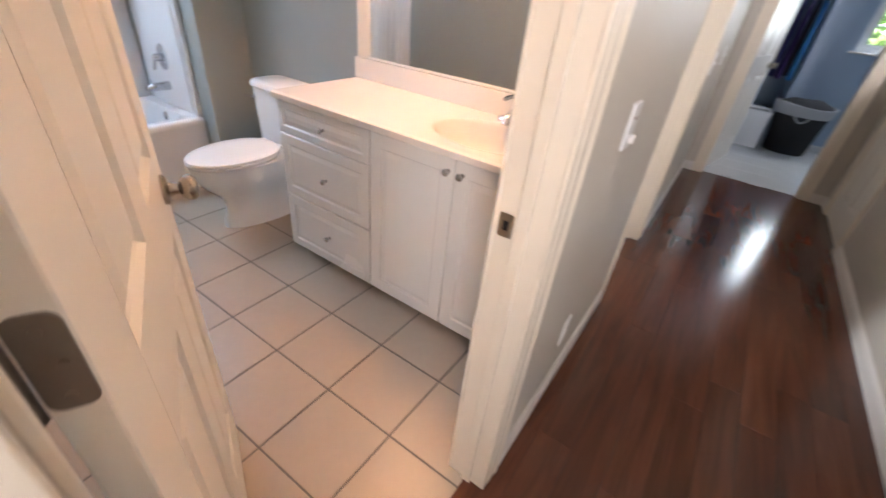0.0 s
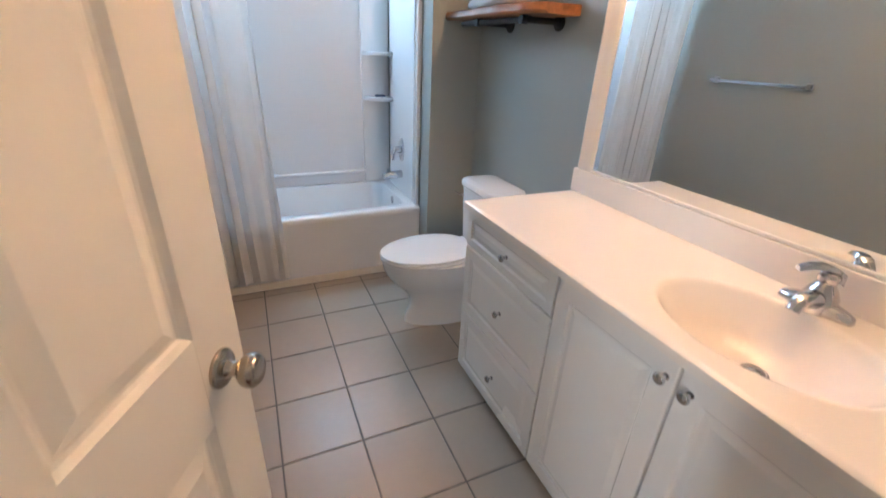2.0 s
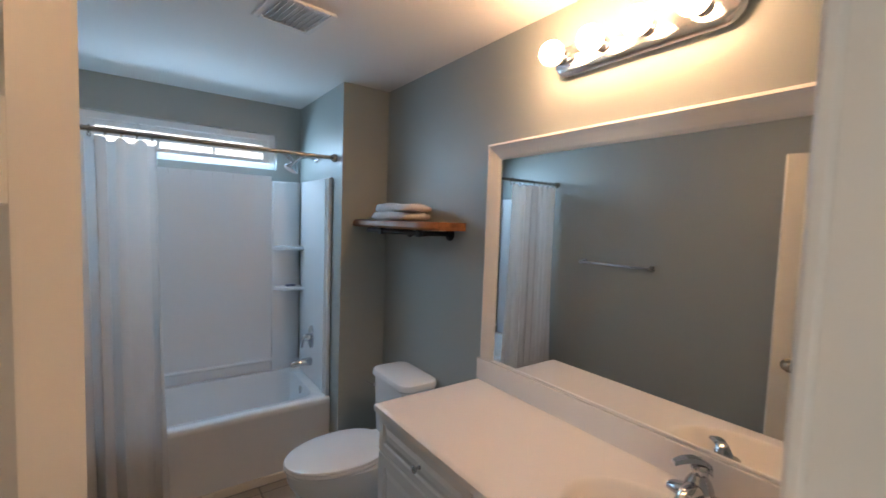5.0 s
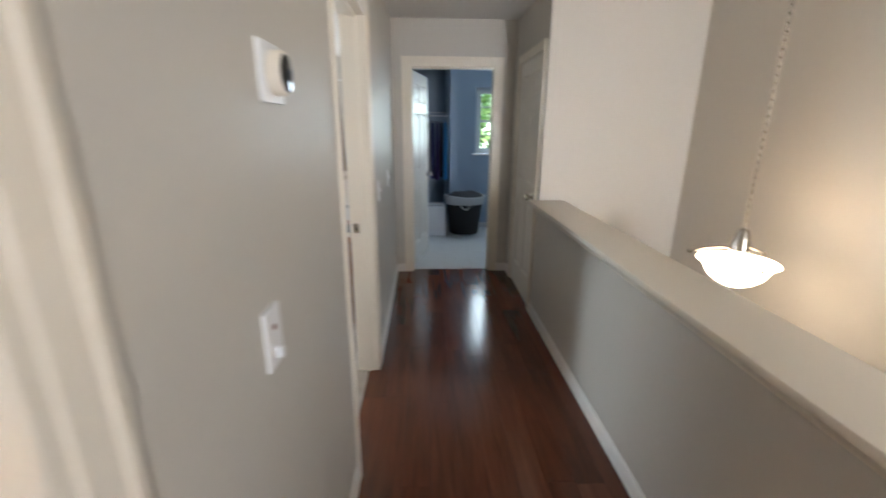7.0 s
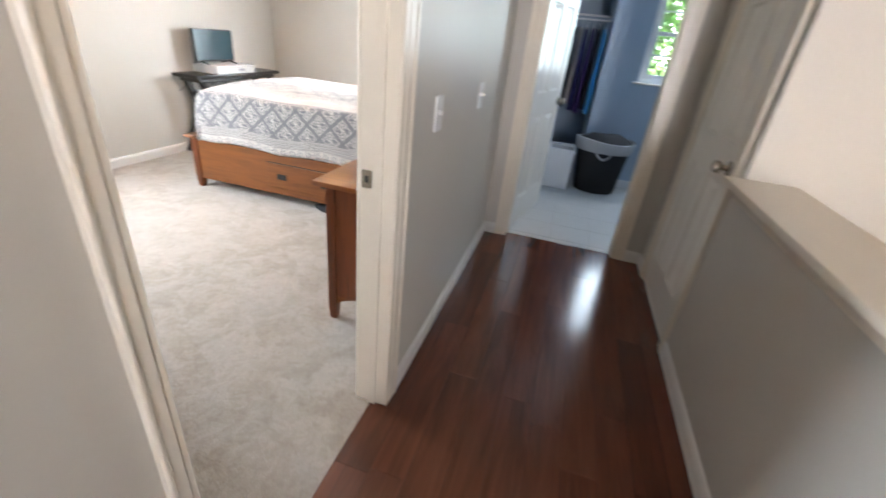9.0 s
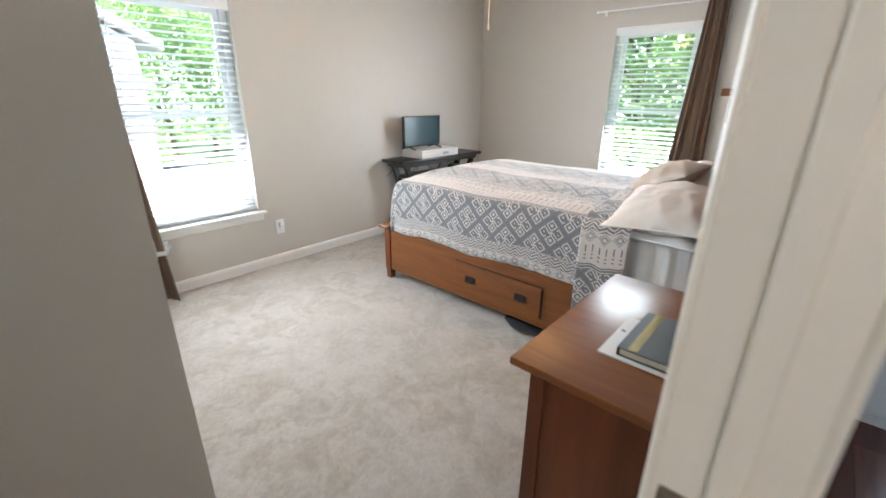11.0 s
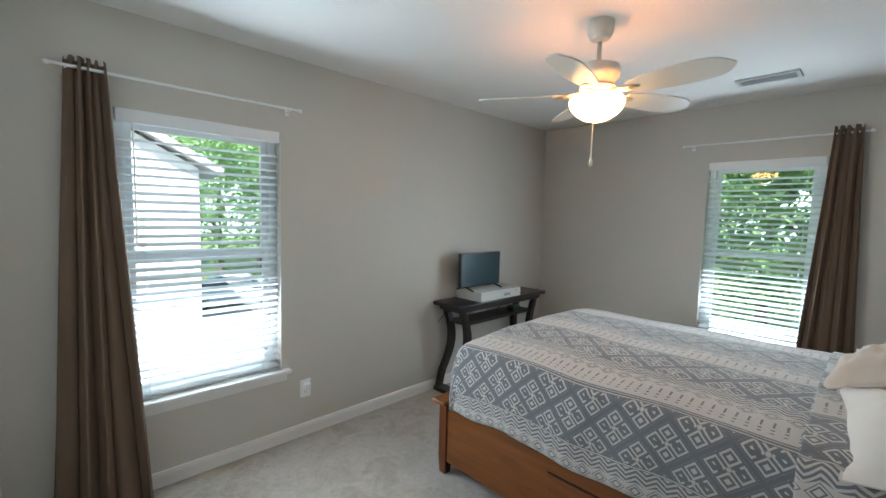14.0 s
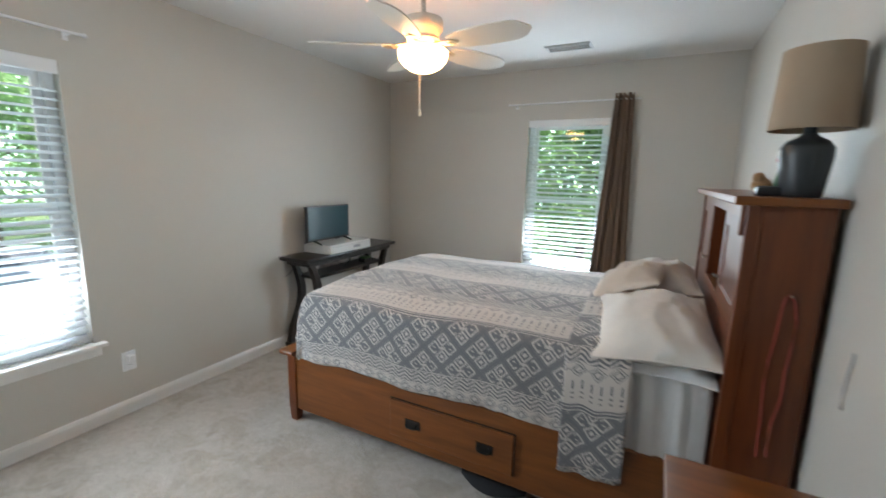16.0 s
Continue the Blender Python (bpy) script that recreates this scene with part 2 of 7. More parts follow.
# ---------------------------------------------------------------- plan
H = 2.44
BATH_N, BATH_S, BATH_W = 2.893, 1.05, -3.36
BD0, BD1 = 1.135, 1.885     # bathroom doorway
RD0, RD1 = 3.156, 3.975     # bedroom doorway
HALL_E, HALL_N = 1.165, 5.87
ROOM_W, ROOM_N, ROOM_H = -3.31, 7.86, 2.40
ED0, ED1 = 0.165, 0.965     # doorway at the hall's end
DOOR_H = 2.035

# floors
bm = boxed(-0.07, -1.2, -0.06, HALL_E + 0.1, HALL_N + 0.06, -0.006)
tagged(solid("floor_hall", bm, DARK_METAL, "dark underlay below the hall planks", "floor"))
bm = boxed(BATH_W - 0.1, BATH_S - 0.06, -0.06, -0.07, BATH_N + 0.05, -0.004)
floor_bath = solid("floor_bathroom", bm, GROUT, "dark grey grout of the bathroom tile floor", "floor")
bm = boxed(ROOM_W - 0.05, 2.95, -0.06, -0.07, ROOM_N + 0.05, 0.0)
solid("floor_bedroom", bm, CARPET, "worn beige cut-pile carpet", "floor")
bm = boxed(-0.1, HALL_N + 0.06, -0.06, 3.3, 9.4, -0.004)
floor_end = solid("floor_end_bathroom", bm, coat("pale_grout", (0.48, 0.48, 0.46), 0.8, 300, 0.2, 0.06), "grout below white floor tiles", "floor")

# ceilings
solid("ceiling", boxed(-4.2, -1.3, H, 3.4, 9.5, H + 0.1), CEILING, "flat off-white painted ceiling", "ceiling")
solid("ceiling_bedroom", boxed(ROOM_W - 0.1, 2.97, ROOM_H, -0.09, ROOM_N + 0.1, H - 0.004), CEILING, "flat off-white bedroom ceiling", "ceiling")

# walls between hall and rooms: one skin for each side
wall("wall_hall_west", "x", -0.068, -0.01, -1.2, HALL_N + 0.12, 0, H, GREIGE, "greige painted hall wall", [(BD0, BD1, 0, DOOR_H), (RD0, RD1, 0, DOOR_H)])
wall("wall_bath_east", "x", -0.125, -0.068, 0.95, 3.0, 0, H, BATH_PAINT, "blue-grey painted bathroom wall", [(BD0, BD1, 0, DOOR_H)])
wall("wall_bedroom_east", "x", -0.125, -0.068, 3.0, ROOM_N + 0.12, 0, H, GREIGE, "greige painted bedroom wall", [(RD0, RD1, 0, DOOR_H)])
wall("wall_hall_end", "y", HALL_N, HALL_N + 0.06, -0.01, 1.3, 0, H, GREIGE, "greige painted end wall of the hall", [(ED0, ED1, 0, DOOR_H)])
wall("wall_end_bath_south", "y", HALL_N + 0.06, HALL_N + 0.12, -0.01, 3.2, 0, H, BLUE_PAINT, "blue painted wall round the end doorway", [(ED0, ED1, 0, DOOR_H)])
# the hole is for an assumed window, out of view, that lets daylight in
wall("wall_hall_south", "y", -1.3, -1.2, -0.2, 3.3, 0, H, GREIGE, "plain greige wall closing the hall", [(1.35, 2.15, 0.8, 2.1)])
# bathroom
wall("wall_bath_north", "y", BATH_N, 2.95, -3.5, -0.125, 0, H, BATH_PAINT, "blue-grey painted bathroom wall behind the vanity")
wall("wall_bath_south", "y", 0.95, BATH_S, -3.5, -0.125, 0, H, BATH_PAINT, "blue-grey painted bathroom wall with a towel bar")
BW = (1.28, 2.41, 1.963, 2.22)
wall("wall_bath_west", "x", BATH_W - 0.12, BATH_W, 0.95, 2.95, 0, H, BATH_PAINT, "blue-grey painted wall above the tub", [BW])
STUB_X, STUB_Y = -2.52, 2.585
solid("wall_tub_end", boxed(BATH_W, STUB_Y, 0, STUB_X, BATH_N, H), BATH_PAINT, "short blue-grey wall at the end of the tub", "wall")
# bedroom
WW = (4.19, 4.985, 0.478, 1.947)
NW = (-1.769, -1.048, 0.487, 1.953)
wall("wall_bedroom_west", "x", ROOM_W - 0.14, ROOM_W, 2.95, ROOM_N + 0.12, 0, H, GREIGE, "greige painted bedroom wall with a window", [WW])
wall("wall_bedroom_north", "y", ROOM_N, ROOM_N + 0.14, ROOM_W, -0.125, 0, H, GREIGE, "greige painted bedroom wall with a window", [NW])
wall("wall_closet_side", "x", -1.16, -1.055, 3.0, 3.76, 0, H, GREIGE, "greige painted return wall of the closet")
wall("wall_closet_front", "y", 3.66, 3.76, ROOM_W, -1.16, 0, H, GREIGE, "greige painted closet wall", [(-2.9, -1.6, 0, 2.03)])
wall("wall_bedroom_south", "y", 2.95, 3.05, ROOM_W, -0.125, 0, H, GREIGE, "greige painted wall behind the bedroom door")
# stairwell and knee wall
wall("wall_knee", "x", HALL_E, HALL_E + 0.115, -1.2, 4.75, -0.3, 0.927, GREIGE, "greige painted half wall beside the hall")
wall("wall_hall_east", "x", HALL_E, HALL_E + 0.115, 4.75, HALL_N, 0, H, GREIGE, "greige painted hall wall with a closet door", [(4.87, 5.63, 0, DOOR_H)])
wall("wall_stair_north", "y", 4.75, 4.87, HALL_E + 0.115, 2.4, -2.7, H, GREIGE, "greige painted stairwell wall")
wall("wall_stair_east", "x", 2.27, 2.39, -1.2, 4.75, -2.7, H, GREIGE, "greige painted stairwell wall")
wall("wall_stair_west", "x", HALL_E, HALL_E + 0.115, -1.2, 4.75, -2.7, -0.3, GREIGE, "greige painted stairwell wall below the hall")
wall("wall_stair_south", "y", -1.3, -1.2, HALL_E, 2.4, -2.7, 0.0, GREIGE, "greige painted stairwell wall")
solid("floor_stairwell", boxed(HALL_E, -1.3, -2.8, 2.4, 4.87, -2.7), PLANK, "dark floor at the foot of the stairwell", "floor")
# end bathroom
EN = 7.86
EW = (1.03, 1.63, 1.11, 2.02)
wall("wall_end_bath_north", "y", EN, EN + 0.12, 0.66, 3.2, 0, H, BLUE_PAINT, "blue painted wall with a window", [EW])
wall("wall_end_bath_west", "x", -0.12, -0.01, HALL_N + 0.12, 9.3, 0, H, BLUE_PAINT, "blue painted side wall")
wall("wall_end_closet_east", "x", 0.66, 0.78, EN + 0.12, 9.3, 0, H, BLUE_PAINT, "blue painted wall beside hanging clothes")
wall("wall_end_closet_north", "y", 9.2, 9.3, -0.01, 0.66, 0, H, BLUE_PAINT, "blue painted wall behind hanging clothes")
wall("wall_end_bath_east", "x", 3.1, 3.2, HALL_N + 0.12, EN, 0, H, BLUE_PAINT, "blue painted side wall")

window_light("west_window_light", (ROOM_W + 0.012, 4.59, 1.21), (0, 4.59, 0.7), 0.76, 1.40, 10.5, (0.74, 0.89, 1.0))
window_light("west_sky_light", (ROOM_W - 0.062, 4.59, 1.21), (0, 4.59, 1.0), 0.74, 1.38, 1.7, (0.66, 0.90, 1.0))
window_light("north_window_light", (-1.41, ROOM_N - 0.012, 1.22), (-1.41, 0, -0.2), 0.68, 1.40, 8.5, (0.74, 0.89, 1.0))
window_light("north_sky_light", (-1.41, ROOM_N + 0.062, 1.22), (-1.41, 0, 0.9), 0.66, 1.38, 1.2, (0.60, 0.96, 0.92))
window_light("bath_window_light", (BATH_W + 0.01, 1.85, 2.09), (0, 1.85, -0.3), 1.1, 0.24, 3.5, (0.45, 0.72, 1.0))
window_light("end_window_light", (1.33, EN - 0.01, 1.56), (1.3, 0, 1.0), 0.55, 0.85, 2.3, (0.65, 0.84, 1.0))
# added daylight for hall and stairwell, from an unseen source in the south wall
window_light("assumed_stair_light", (1.75, -1.18, 1.45), (1.95, 5, 1.6), 0.8, 1.3, 5.8, (0.88, 0.94, 1.0)).data.spread = radians(100)

# ---------------------------------------------------------------- trim, baseboards, doors


def run(bm, axis, face, side, b0, b1, profile):
    """Extrude a profile of (out, z) along a wall's face from b0 to b1; side is +1 or -1, the way out of the wall."""
    ends = []
    for b in (b0, b1):
        ends.append([(face + side * o, b, z) if axis == "x" else (b, face + side * o, z) for o, z in profile])
    loft(bm, ends)


BASE = [(0, 0), (0.014, 0), (0.014, 0.062), (0.011, 0.070), (0.010, 0.076), (0.005, 0.083), (0, 0.083)]


def baseboard(axis, face, side, *spans):
    bm = bmesh.new()
    for b0, b1 in spans:
        run(bm, axis, face, side, b0, b1, BASE)
    return solid("baseboard", bm, BASE_WHITE, "white painted moulded baseboard", "baseboard")


def casing(axis, face, side, b0, b1, top, w=0.085, first=None):
    """Door casing of a stepped profile round an opening."""
    bm = bmesh.new()
    k = (first or w) / w
    strips = [(-0.006, 0.022, 0.011), (0.020, w - 0.018, 0.0135), (w - 0.020, w, 0.0175)]
    for i, (u0, u1, t) in enumerate(strips):
        for p, q, z0, z1 in ((b0 - u1 * k, b0 - u0 * k, 0, top + u1), (b1 + u0, b1 + u1, 0, top + u1), (b0 - u0 * k, b1 + u0, top + u0, top + u1)):
            f0, f1 = sorted((face, face + side * t))
            if axis == "x":
                block(bm, f0, p, z0, f1, q, z1, 0.003)
            else:
                block(bm, p, f0, z0, q, f1, z1, 0.003)
    return solid("trim", bm, TRIM, "cream-white painted door casing", "door casing")


def lining(axis, a0, a1, b0, b1, top, stop, proud=0.011):
    """Jambs and head of a doorway with a door stop at `stop` on the axis."""
    bm = bmesh.new()
    for p, q, z0, z1 in ((b0 - 0.001, b0 + 0.004, 0, top), (b1 - 0.004, b1 + 0.001, 0, top), (b0, b1, top - 0.005, top + 0.001)):
        if axis == "x":
            block(bm, a0, p, z0, a1, q, z1)
        else:
            block(bm, p, a0, z0, q, a1, z1)
    for p, q, z0, z1 in ((b0 + 0.004, b0 + 0.004 + proud, 0, top - 0.005), (b1 - 0.015, b1 - 0.004, 0, top - 0.005), (b0 + 0.004 + proud, b1 - 0.015, top - 0.016, top - 0.005)):
        if axis == "x":
            block(bm, stop, p, z0, stop + 0.03, q, z1, 0.002)
        else:
            block(bm, p, stop, z0, q, stop + 0.03, z1, 0.002)
    return solid("trim", bm, TRIM, "cream-white painted door jamb", "door jamb")


baseboard("x", -0.01, 1, (-1.2, BD0 - 0.085), (BD1 + 0.085, RD0 - 0.042), (RD1 + 0.085, HALL_N))
baseboard("x", HALL_E, -1, (-1.2, 4.808), (5.692, HALL_N))
baseboard("y", HALL_N, -1, (0.004, ED0 - 0.085), (ED1 + 0.085, HALL_E - 0.014))
baseboard("x", ROOM_W, 1, (3.774, ROOM_N))
baseboard("y", ROOM_N, -1, (ROOM_W + 0.014, -0.139))
baseboard("x", -0.125, -1, (RD1 + 0.085, ROOM_N))
baseboard("x", -1.055, 1, (3.064, 3.76))
baseboard("y", 3.76, 1, (ROOM_W + 0.014, -2.96), (-1.54, -1.041))
baseboard("y", 3.05, 1, (-1.041, -0.139))
baseboard("y", EN, -1, (0.66, 3.1))
baseboard("y", BATH_S, 1, (-2.64, -0.139))
baseboard("x", STUB_X, 1, (STUB_Y, BATH_N - 0.014))
baseboard("y", BATH_N, -1, (STUB_X + 0.014, -1.53))
for face, side in ((-0.01, 1), (-0.125, -1)):
    casing("x", face, side, BD0, BD1, DOOR_H)
    casing("x", face, side, RD0, RD1, DOOR_H, 0.085, 0.042)
casing("y", HALL_N, -1, ED0, ED1, DOOR_H)
casing("y", HALL_N + 0.12, 1, ED0, ED1, DOOR_H)
casing("x", HALL_E, -1, 4.87, 5.63, DOOR_H, 0.058)
lining("x", -0.125, -0.01, BD0, BD1, DOOR_H, -0.078)
lining("x", -0.125, -0.01, RD0, RD1, DOOR_H, -0.078, 0.004)
lining("y", HALL_N, HALL_N + 0.12, ED0, ED1, DOOR_H, HALL_N + 0.045)
lining("x", HALL_E, HALL_E + 0.115, 4.87, 5.63, DOOR_H, HALL_E + 0.04)


def plate(bm, cx, cz, y, w, h, t, r=0.006):
    """A thin upright plate with rounded corners, facing -y, back at y."""
    ring = []
    for sx, sz, a0 in ((1, 1, 0), (-1, 1, 90), (-1, -1, 180), (1, -1, 270)):
        for k in range(5):
            a = radians(a0 + 22.5 * k)
            ring.append((cx + sx * (w / 2 - r) + r * math.cos(a), cz + sz * (h / 2 - r) + r * math.sin(a)))
    loft(bm, [[(x, y, z) for x, z in ring], [(x, y - t * 0.7, z) for x, z in ring], [(cx + (x - cx) * 0.985, y - t, cz + (z - cz) * 0.985) for x, z in ring]])


KNOB = [(0.0325, 0), (0.0325, 0.005), (0.028, 0.010), (0.016, 0.013), (0.012, 0.020), (0.012, 0.030), (0.019, 0.034), (0.026, 0.041), (0.0285, 0.050), (0.027, 0.058), (0.021, 0.065), (0.008, 0.068), (0.001, 0.068)]


def six_panel_door(name, at, turn, width, label, hinge_z=1.056):
    """A six-panel door hinged at its origin; it runs along -x, its faces look along +y and -y."""
    d = thing(name, at, label, "door", "six-panel doors", "structure", turn)
    th, top, low = 0.035, 2.022, 0.012
    bm = bmesh.new()
    st, mid = 0.115, 0.104
    pw = (width - 2 * st - mid) / 2
    rows = [(0.235, 0.868), (1.035, 1.62), (1.73, 1.91)]
    for x0, x1 in ((-st, 0), (-width, -width + st)):
        block(bm, x0, -th, low, x1, 0, top, 0.002)
    for z0, z1 in ((low, rows[0][0]), (rows[0][1], rows[1][0]), (rows[1][1], rows[2][0]), (rows[2][1], top)):
        block(bm, -width + st - 0.001, -th, z0, -st + 0.001, 0, z1)
    for z0, z1 in rows:
        block(bm, -st - pw - mid, -th, z0 - 0.001, -st - pw, 0, z1 + 0.001)
    part("slab", bm, DOOR_PAINT, d)
    for x0 in (-st - pw, -width + st):
        for z0, z1 in rows:
            bm = bmesh.new()
            rings = []
            for inset, y in ((0.0, 0.0), (0.007, -0.009), (0.012, -0.0125), (0.017, -0.0125), (0.044, -0.002), (0.044, -th + 0.002), (0.017, -th + 0.0125), (0.012, -th + 0.0125), (0.007, -th + 0.009), (0.0, -th)):
                rings.append([(x0 + inset, y, z0 + inset), (x0 + pw - inset, y, z0 + inset), (x0 + pw - inset, y, z1 - inset), (x0 + inset, y, z1 - inset)])
            loft(bm, rings[:5], False)
            loft(bm, rings[5:], False)
            loft(bm, rings[4:6])
            part("panel", bm, DOOR_PAINT, d)
    for s in (1, -1):
        bm = bmesh.new()
        m = Matrix.Translation((-width + 0.070, 0 if s > 0 else -th, 0.947)) @ Matrix.Rotation(radians(-90 * s), 4, "X")
        lathe(bm, KNOB, 28, m)
        part("doorknob", bm, NICKEL, d, "brushed nickel round doorknob", True)
    for z in (0.24, hinge_z, 1.80):
        bm = bmesh.new()
        plate(bm, 0, z, 0.0, 0.031, 0.089, 0.002, 0.010)
        bmesh.ops.transform(bm, matrix=Matrix.Translation((0, -0.0175, 0)) @ Matrix.Rotation(radians(90), 4, "Z"), verts=bm.verts)
        for dz in (-0.03, 0.0, 0.03):
            lathe(bm, [(0.0038, 0), (0.0036, 0.0012), (0.001, 0.0016)], 10, Matrix.Translation((0.002, -0.0175 + 0.005 * (dz == 0), z + dz)) @ Matrix.Rotation(radians(90), 4, "Y"))
        tube(bm, [(0.006, -th - 0.004, z - 0.044), (0.006, -th - 0.004, z + 0.044)], 0.006, 10)
        part("hinge", bm, HINGE, d, "dull metal butt hinge", True)
    return d


six_panel_door("door_1", (-0.100, 1.187, 0), -26.2, 0.773, "white six-panel bathroom door standing ajar", 1.143)
six_panel_door("door_2", (-0.121, 3.211, 0), -3.2, 0.76, "cream six-panel bedroom door standing wide open")
six_panel_door("door_3", (ED0 + 0.006, HALL_N + 0.122, 0), -102 - 90 + 90, 0.785, "white six-panel door opened into the end bathroom")
c = six_panel_door("door_4", (HALL_E + 0.002, 5.62, 0), 90, 0.74, "white six-panel hall closet door, closed")


def strike(at):
    t = thing("strike_plate", at, "nickel latch strike plate on the door jamb", "strike plate")
    bm = bmesh.new()
    plate(bm, 0, 0, 0, 0.034, 0.057, 0.002, 0.005)
    part("plate", bm, NICKEL, t, "", True)
    part("latch_hole", boxed(-0.006, -0.0026, -0.011, 0.006, -0.0005, 0.011), DARK_METAL, t, "dark latch hole")
    return t


strike((-0.102, BD1 - 0.004, 0.955))
strike((-0.102, RD1 - 0.004, 0.93))

# ---------------------------------------------------------------- bathroom


def slab_panel(bm, x0, x1, z0, z1, y, rail=0.055):
    """A cabinet front facing -y with a raised centre field behind a moulded frame."""
    rings = []
    for inset, yy in ((0.0, y + 0.018), (0.0, y + 0.003), (0.003, y), (rail, y), (rail + 0.006, y + 0.006), (rail + 0.012, y + 0.006), (rail + 0.03, y + 0.001)):
        rings.append([(x0 + inset, yy, z0 + inset), (x1 - inset, yy, z0 + inset), (x1 - inset, yy, z1 - inset), (x0 + inset, yy, z1 - inset)])
    loft(bm, rings)


PULL = [(0.009, 0), (0.009, 0.002), (0.005, 0.004), (0.005, 0.014), (0.010, 0.018), (0.0145, 0.021), (0.0145, 0.025), (0.012, 0.028), (0.004, 0.030), (0.001, 0.030)]


def pull(parent, x, y, z):
    bm = bmesh.new()
    lathe(bm, PULL, 20, Matrix.Translation((x, y, z)) @ Matrix.Rotation(radians(90), 4, "X"))
    return part("knob", bm, CHROME, parent, "round polished chrome knob", True)


VX0, VX1, VY, VT = -1.54, -0.127, 2.34, 0.885
v = thing("vanity_cabinet", (0, 0, 0), "white vanity cabinet with three drawers and two doors", "cabinet")
bm = bmesh.new()
block(bm, VX0 + 0.018, VY + 0.036, 0.085, VX1, BATH_N - 0.002, VT - 0.15)
block(bm, VX0 + 0.018, VY + 0.036, VT - 0.15, VX1, VY + 0.056, VT - 0.031)
block(bm, VX0 + 0.018, VY + 0.056, VT - 0.15, VX0 + 0.038, BATH_N - 0.002, VT - 0.031)
part("body", bm, CABINET, v)
part("toe_kick", boxed(VX0 + 0.03, VY + 0.095, 0.0, VX1, BATH_N - 0.004, 0.085), CABINET, v, "recessed white toe kick")
for z0, z1, zk in ((0.698, 0.848, 0.797), (0.382, 0.692, 0.56), (0.072, 0.376, 0.242)):
    bm = bmesh.new()
    slab_panel(bm, VX0 + 0.016, -0.948, z0, z1, VY + 0.017, 0.034 if z0 > 0.6 else 0.045)
    dr = part("drawer", bm, CABINET, v)
    pull(dr, -1.221, VY + 0.017, (z0 + z1) / 2 if z0 < 0.6 else 0.775)
for x0, x1, xk in ((-0.942, -0.534, -0.558), (-0.528, -0.134, -0.497)):
    bm = bmesh.new()
    slab_panel(bm, x0, x1, 0.072, 0.848, VY + 0.017, 0.058)
    dr = part("door", bm, CABINET, v)
    pull(dr, xk, VY + 0.017, 0.797)

# counter with the basin sunk into it
top = thing("stone_counter", (0, 0, 0), "cream cultured-marble vanity top with an integral oval basin", "countertop")
bm = bmesh.new()
SX, SY, RX, RY = -0.53, 2.592, 0.225, 0.165
nx, ny = 150, 64
grid = []
for i in range(nx + 1):
    row = []
    for j in range(ny + 1):
        x = VX0 + (VX1 - VX0) * i / nx
        y = VY + (BATH_N - 0.002 - VY) * j / ny
        r = math.hypot((x - SX) / RX, (y - SY) / RY)
        z = VT
        if r < 1.08:
            k = max(0.0, min(1.0, (1.08 - r) / 1.08))
            z -= 0.125 * (1 - (1 - k) ** 2.3)
        e = min(y - VY, x - VX0)
        if e < 0.008:
            z -= 0.006 * (1 - e / 0.008) ** 2
        row.append(bm.verts.new((x, y, z)))
    grid.append(row)
for i in range(nx):
    for j in range(ny):
        bm.faces.new((grid[i][j], grid[i + 1][j], grid[i + 1][j + 1], grid[i][j + 1]))
rim = [grid[i][0] for i in range(nx + 1)] + [grid[nx][j] for j in range(1, ny + 1)] + [grid[i][ny] for i in range(nx - 1, -1, -1)] + [grid[0][j] for j in range(ny - 1, 0, -1)]
lower = [bm.verts.new((p.co.x, p.co.y, VT - 0.030)) for p in rim]
for k in range(len(rim)):
    bm.faces.new((rim[k], lower[k], lower[(k + 1) % len(rim)], rim[(k + 1) % len(rim)]))
part("slab", bm, COUNTER, top, "", 50)
part("backsplash", boxed(VX0, 2.873, VT, VX1, BATH_N - 0.001, 0.987, 0.003, 2), COUNTER, top)
bm = bmesh.new()
lathe(bm, [(0.001, 0), (0.030, 0), (0.032, 0.003), (0.026, 0.005), (0.022, 0.002), (0.021, 0.006), (0.012, 0.011), (0.001, 0.012)], 28, Matrix.Translation((-0.512, 2.612, VT - 0.1235)))
part("drain", bm, CHROME, top, "chrome pop-up drain", True)

# faucet
f = thing("faucet", (-0.535, 2.812, VT), "polished chrome single-lever basin faucet", "faucet")
bm = bmesh.new()
wing = [(-0.080, 0.007), (-0.077, 0.013), (-0.064, 0.018), (-0.045, 0.022), (0.0, 0.028), (0.045, 0.022), (0.064, 0.018), (0.077, 0.013), (0.080, 0.007)]
loft(bm, [[(x, r * 1.2 * math.cos(a), max(0.0, r * 0.35 + r * math.sin(a))) for a in [2 * math.pi * i / 24 for i in range(24)]] for x, r in wing])
lathe(bm, [(0.041, 0.0), (0.040, 0.022), (0.036, 0.042), (0.029, 0.058), (0.022, 0.068), (0.019, 0.076), (0.001, 0.078)], 28)
part("base", bm, CHROME, f, "", True)
bm = bmesh.new()
tube(bm, [(0, -0.012, 0.028), (0, -0.044, 0.038), (0, -0.076, 0.038), (0, -0.098, 0.030), (0, -0.105, 0.018)], [0.027, 0.024, 0.020, 0.017, 0.015], 18)
part("spout", bm, CHROME, f, "", True)
bm = bmesh.new()
lathe(bm, [(0.018, 0.074), (0.022, 0.080), (0.023, 0.092), (0.019, 0.102), (0.001, 0.105)], 22)
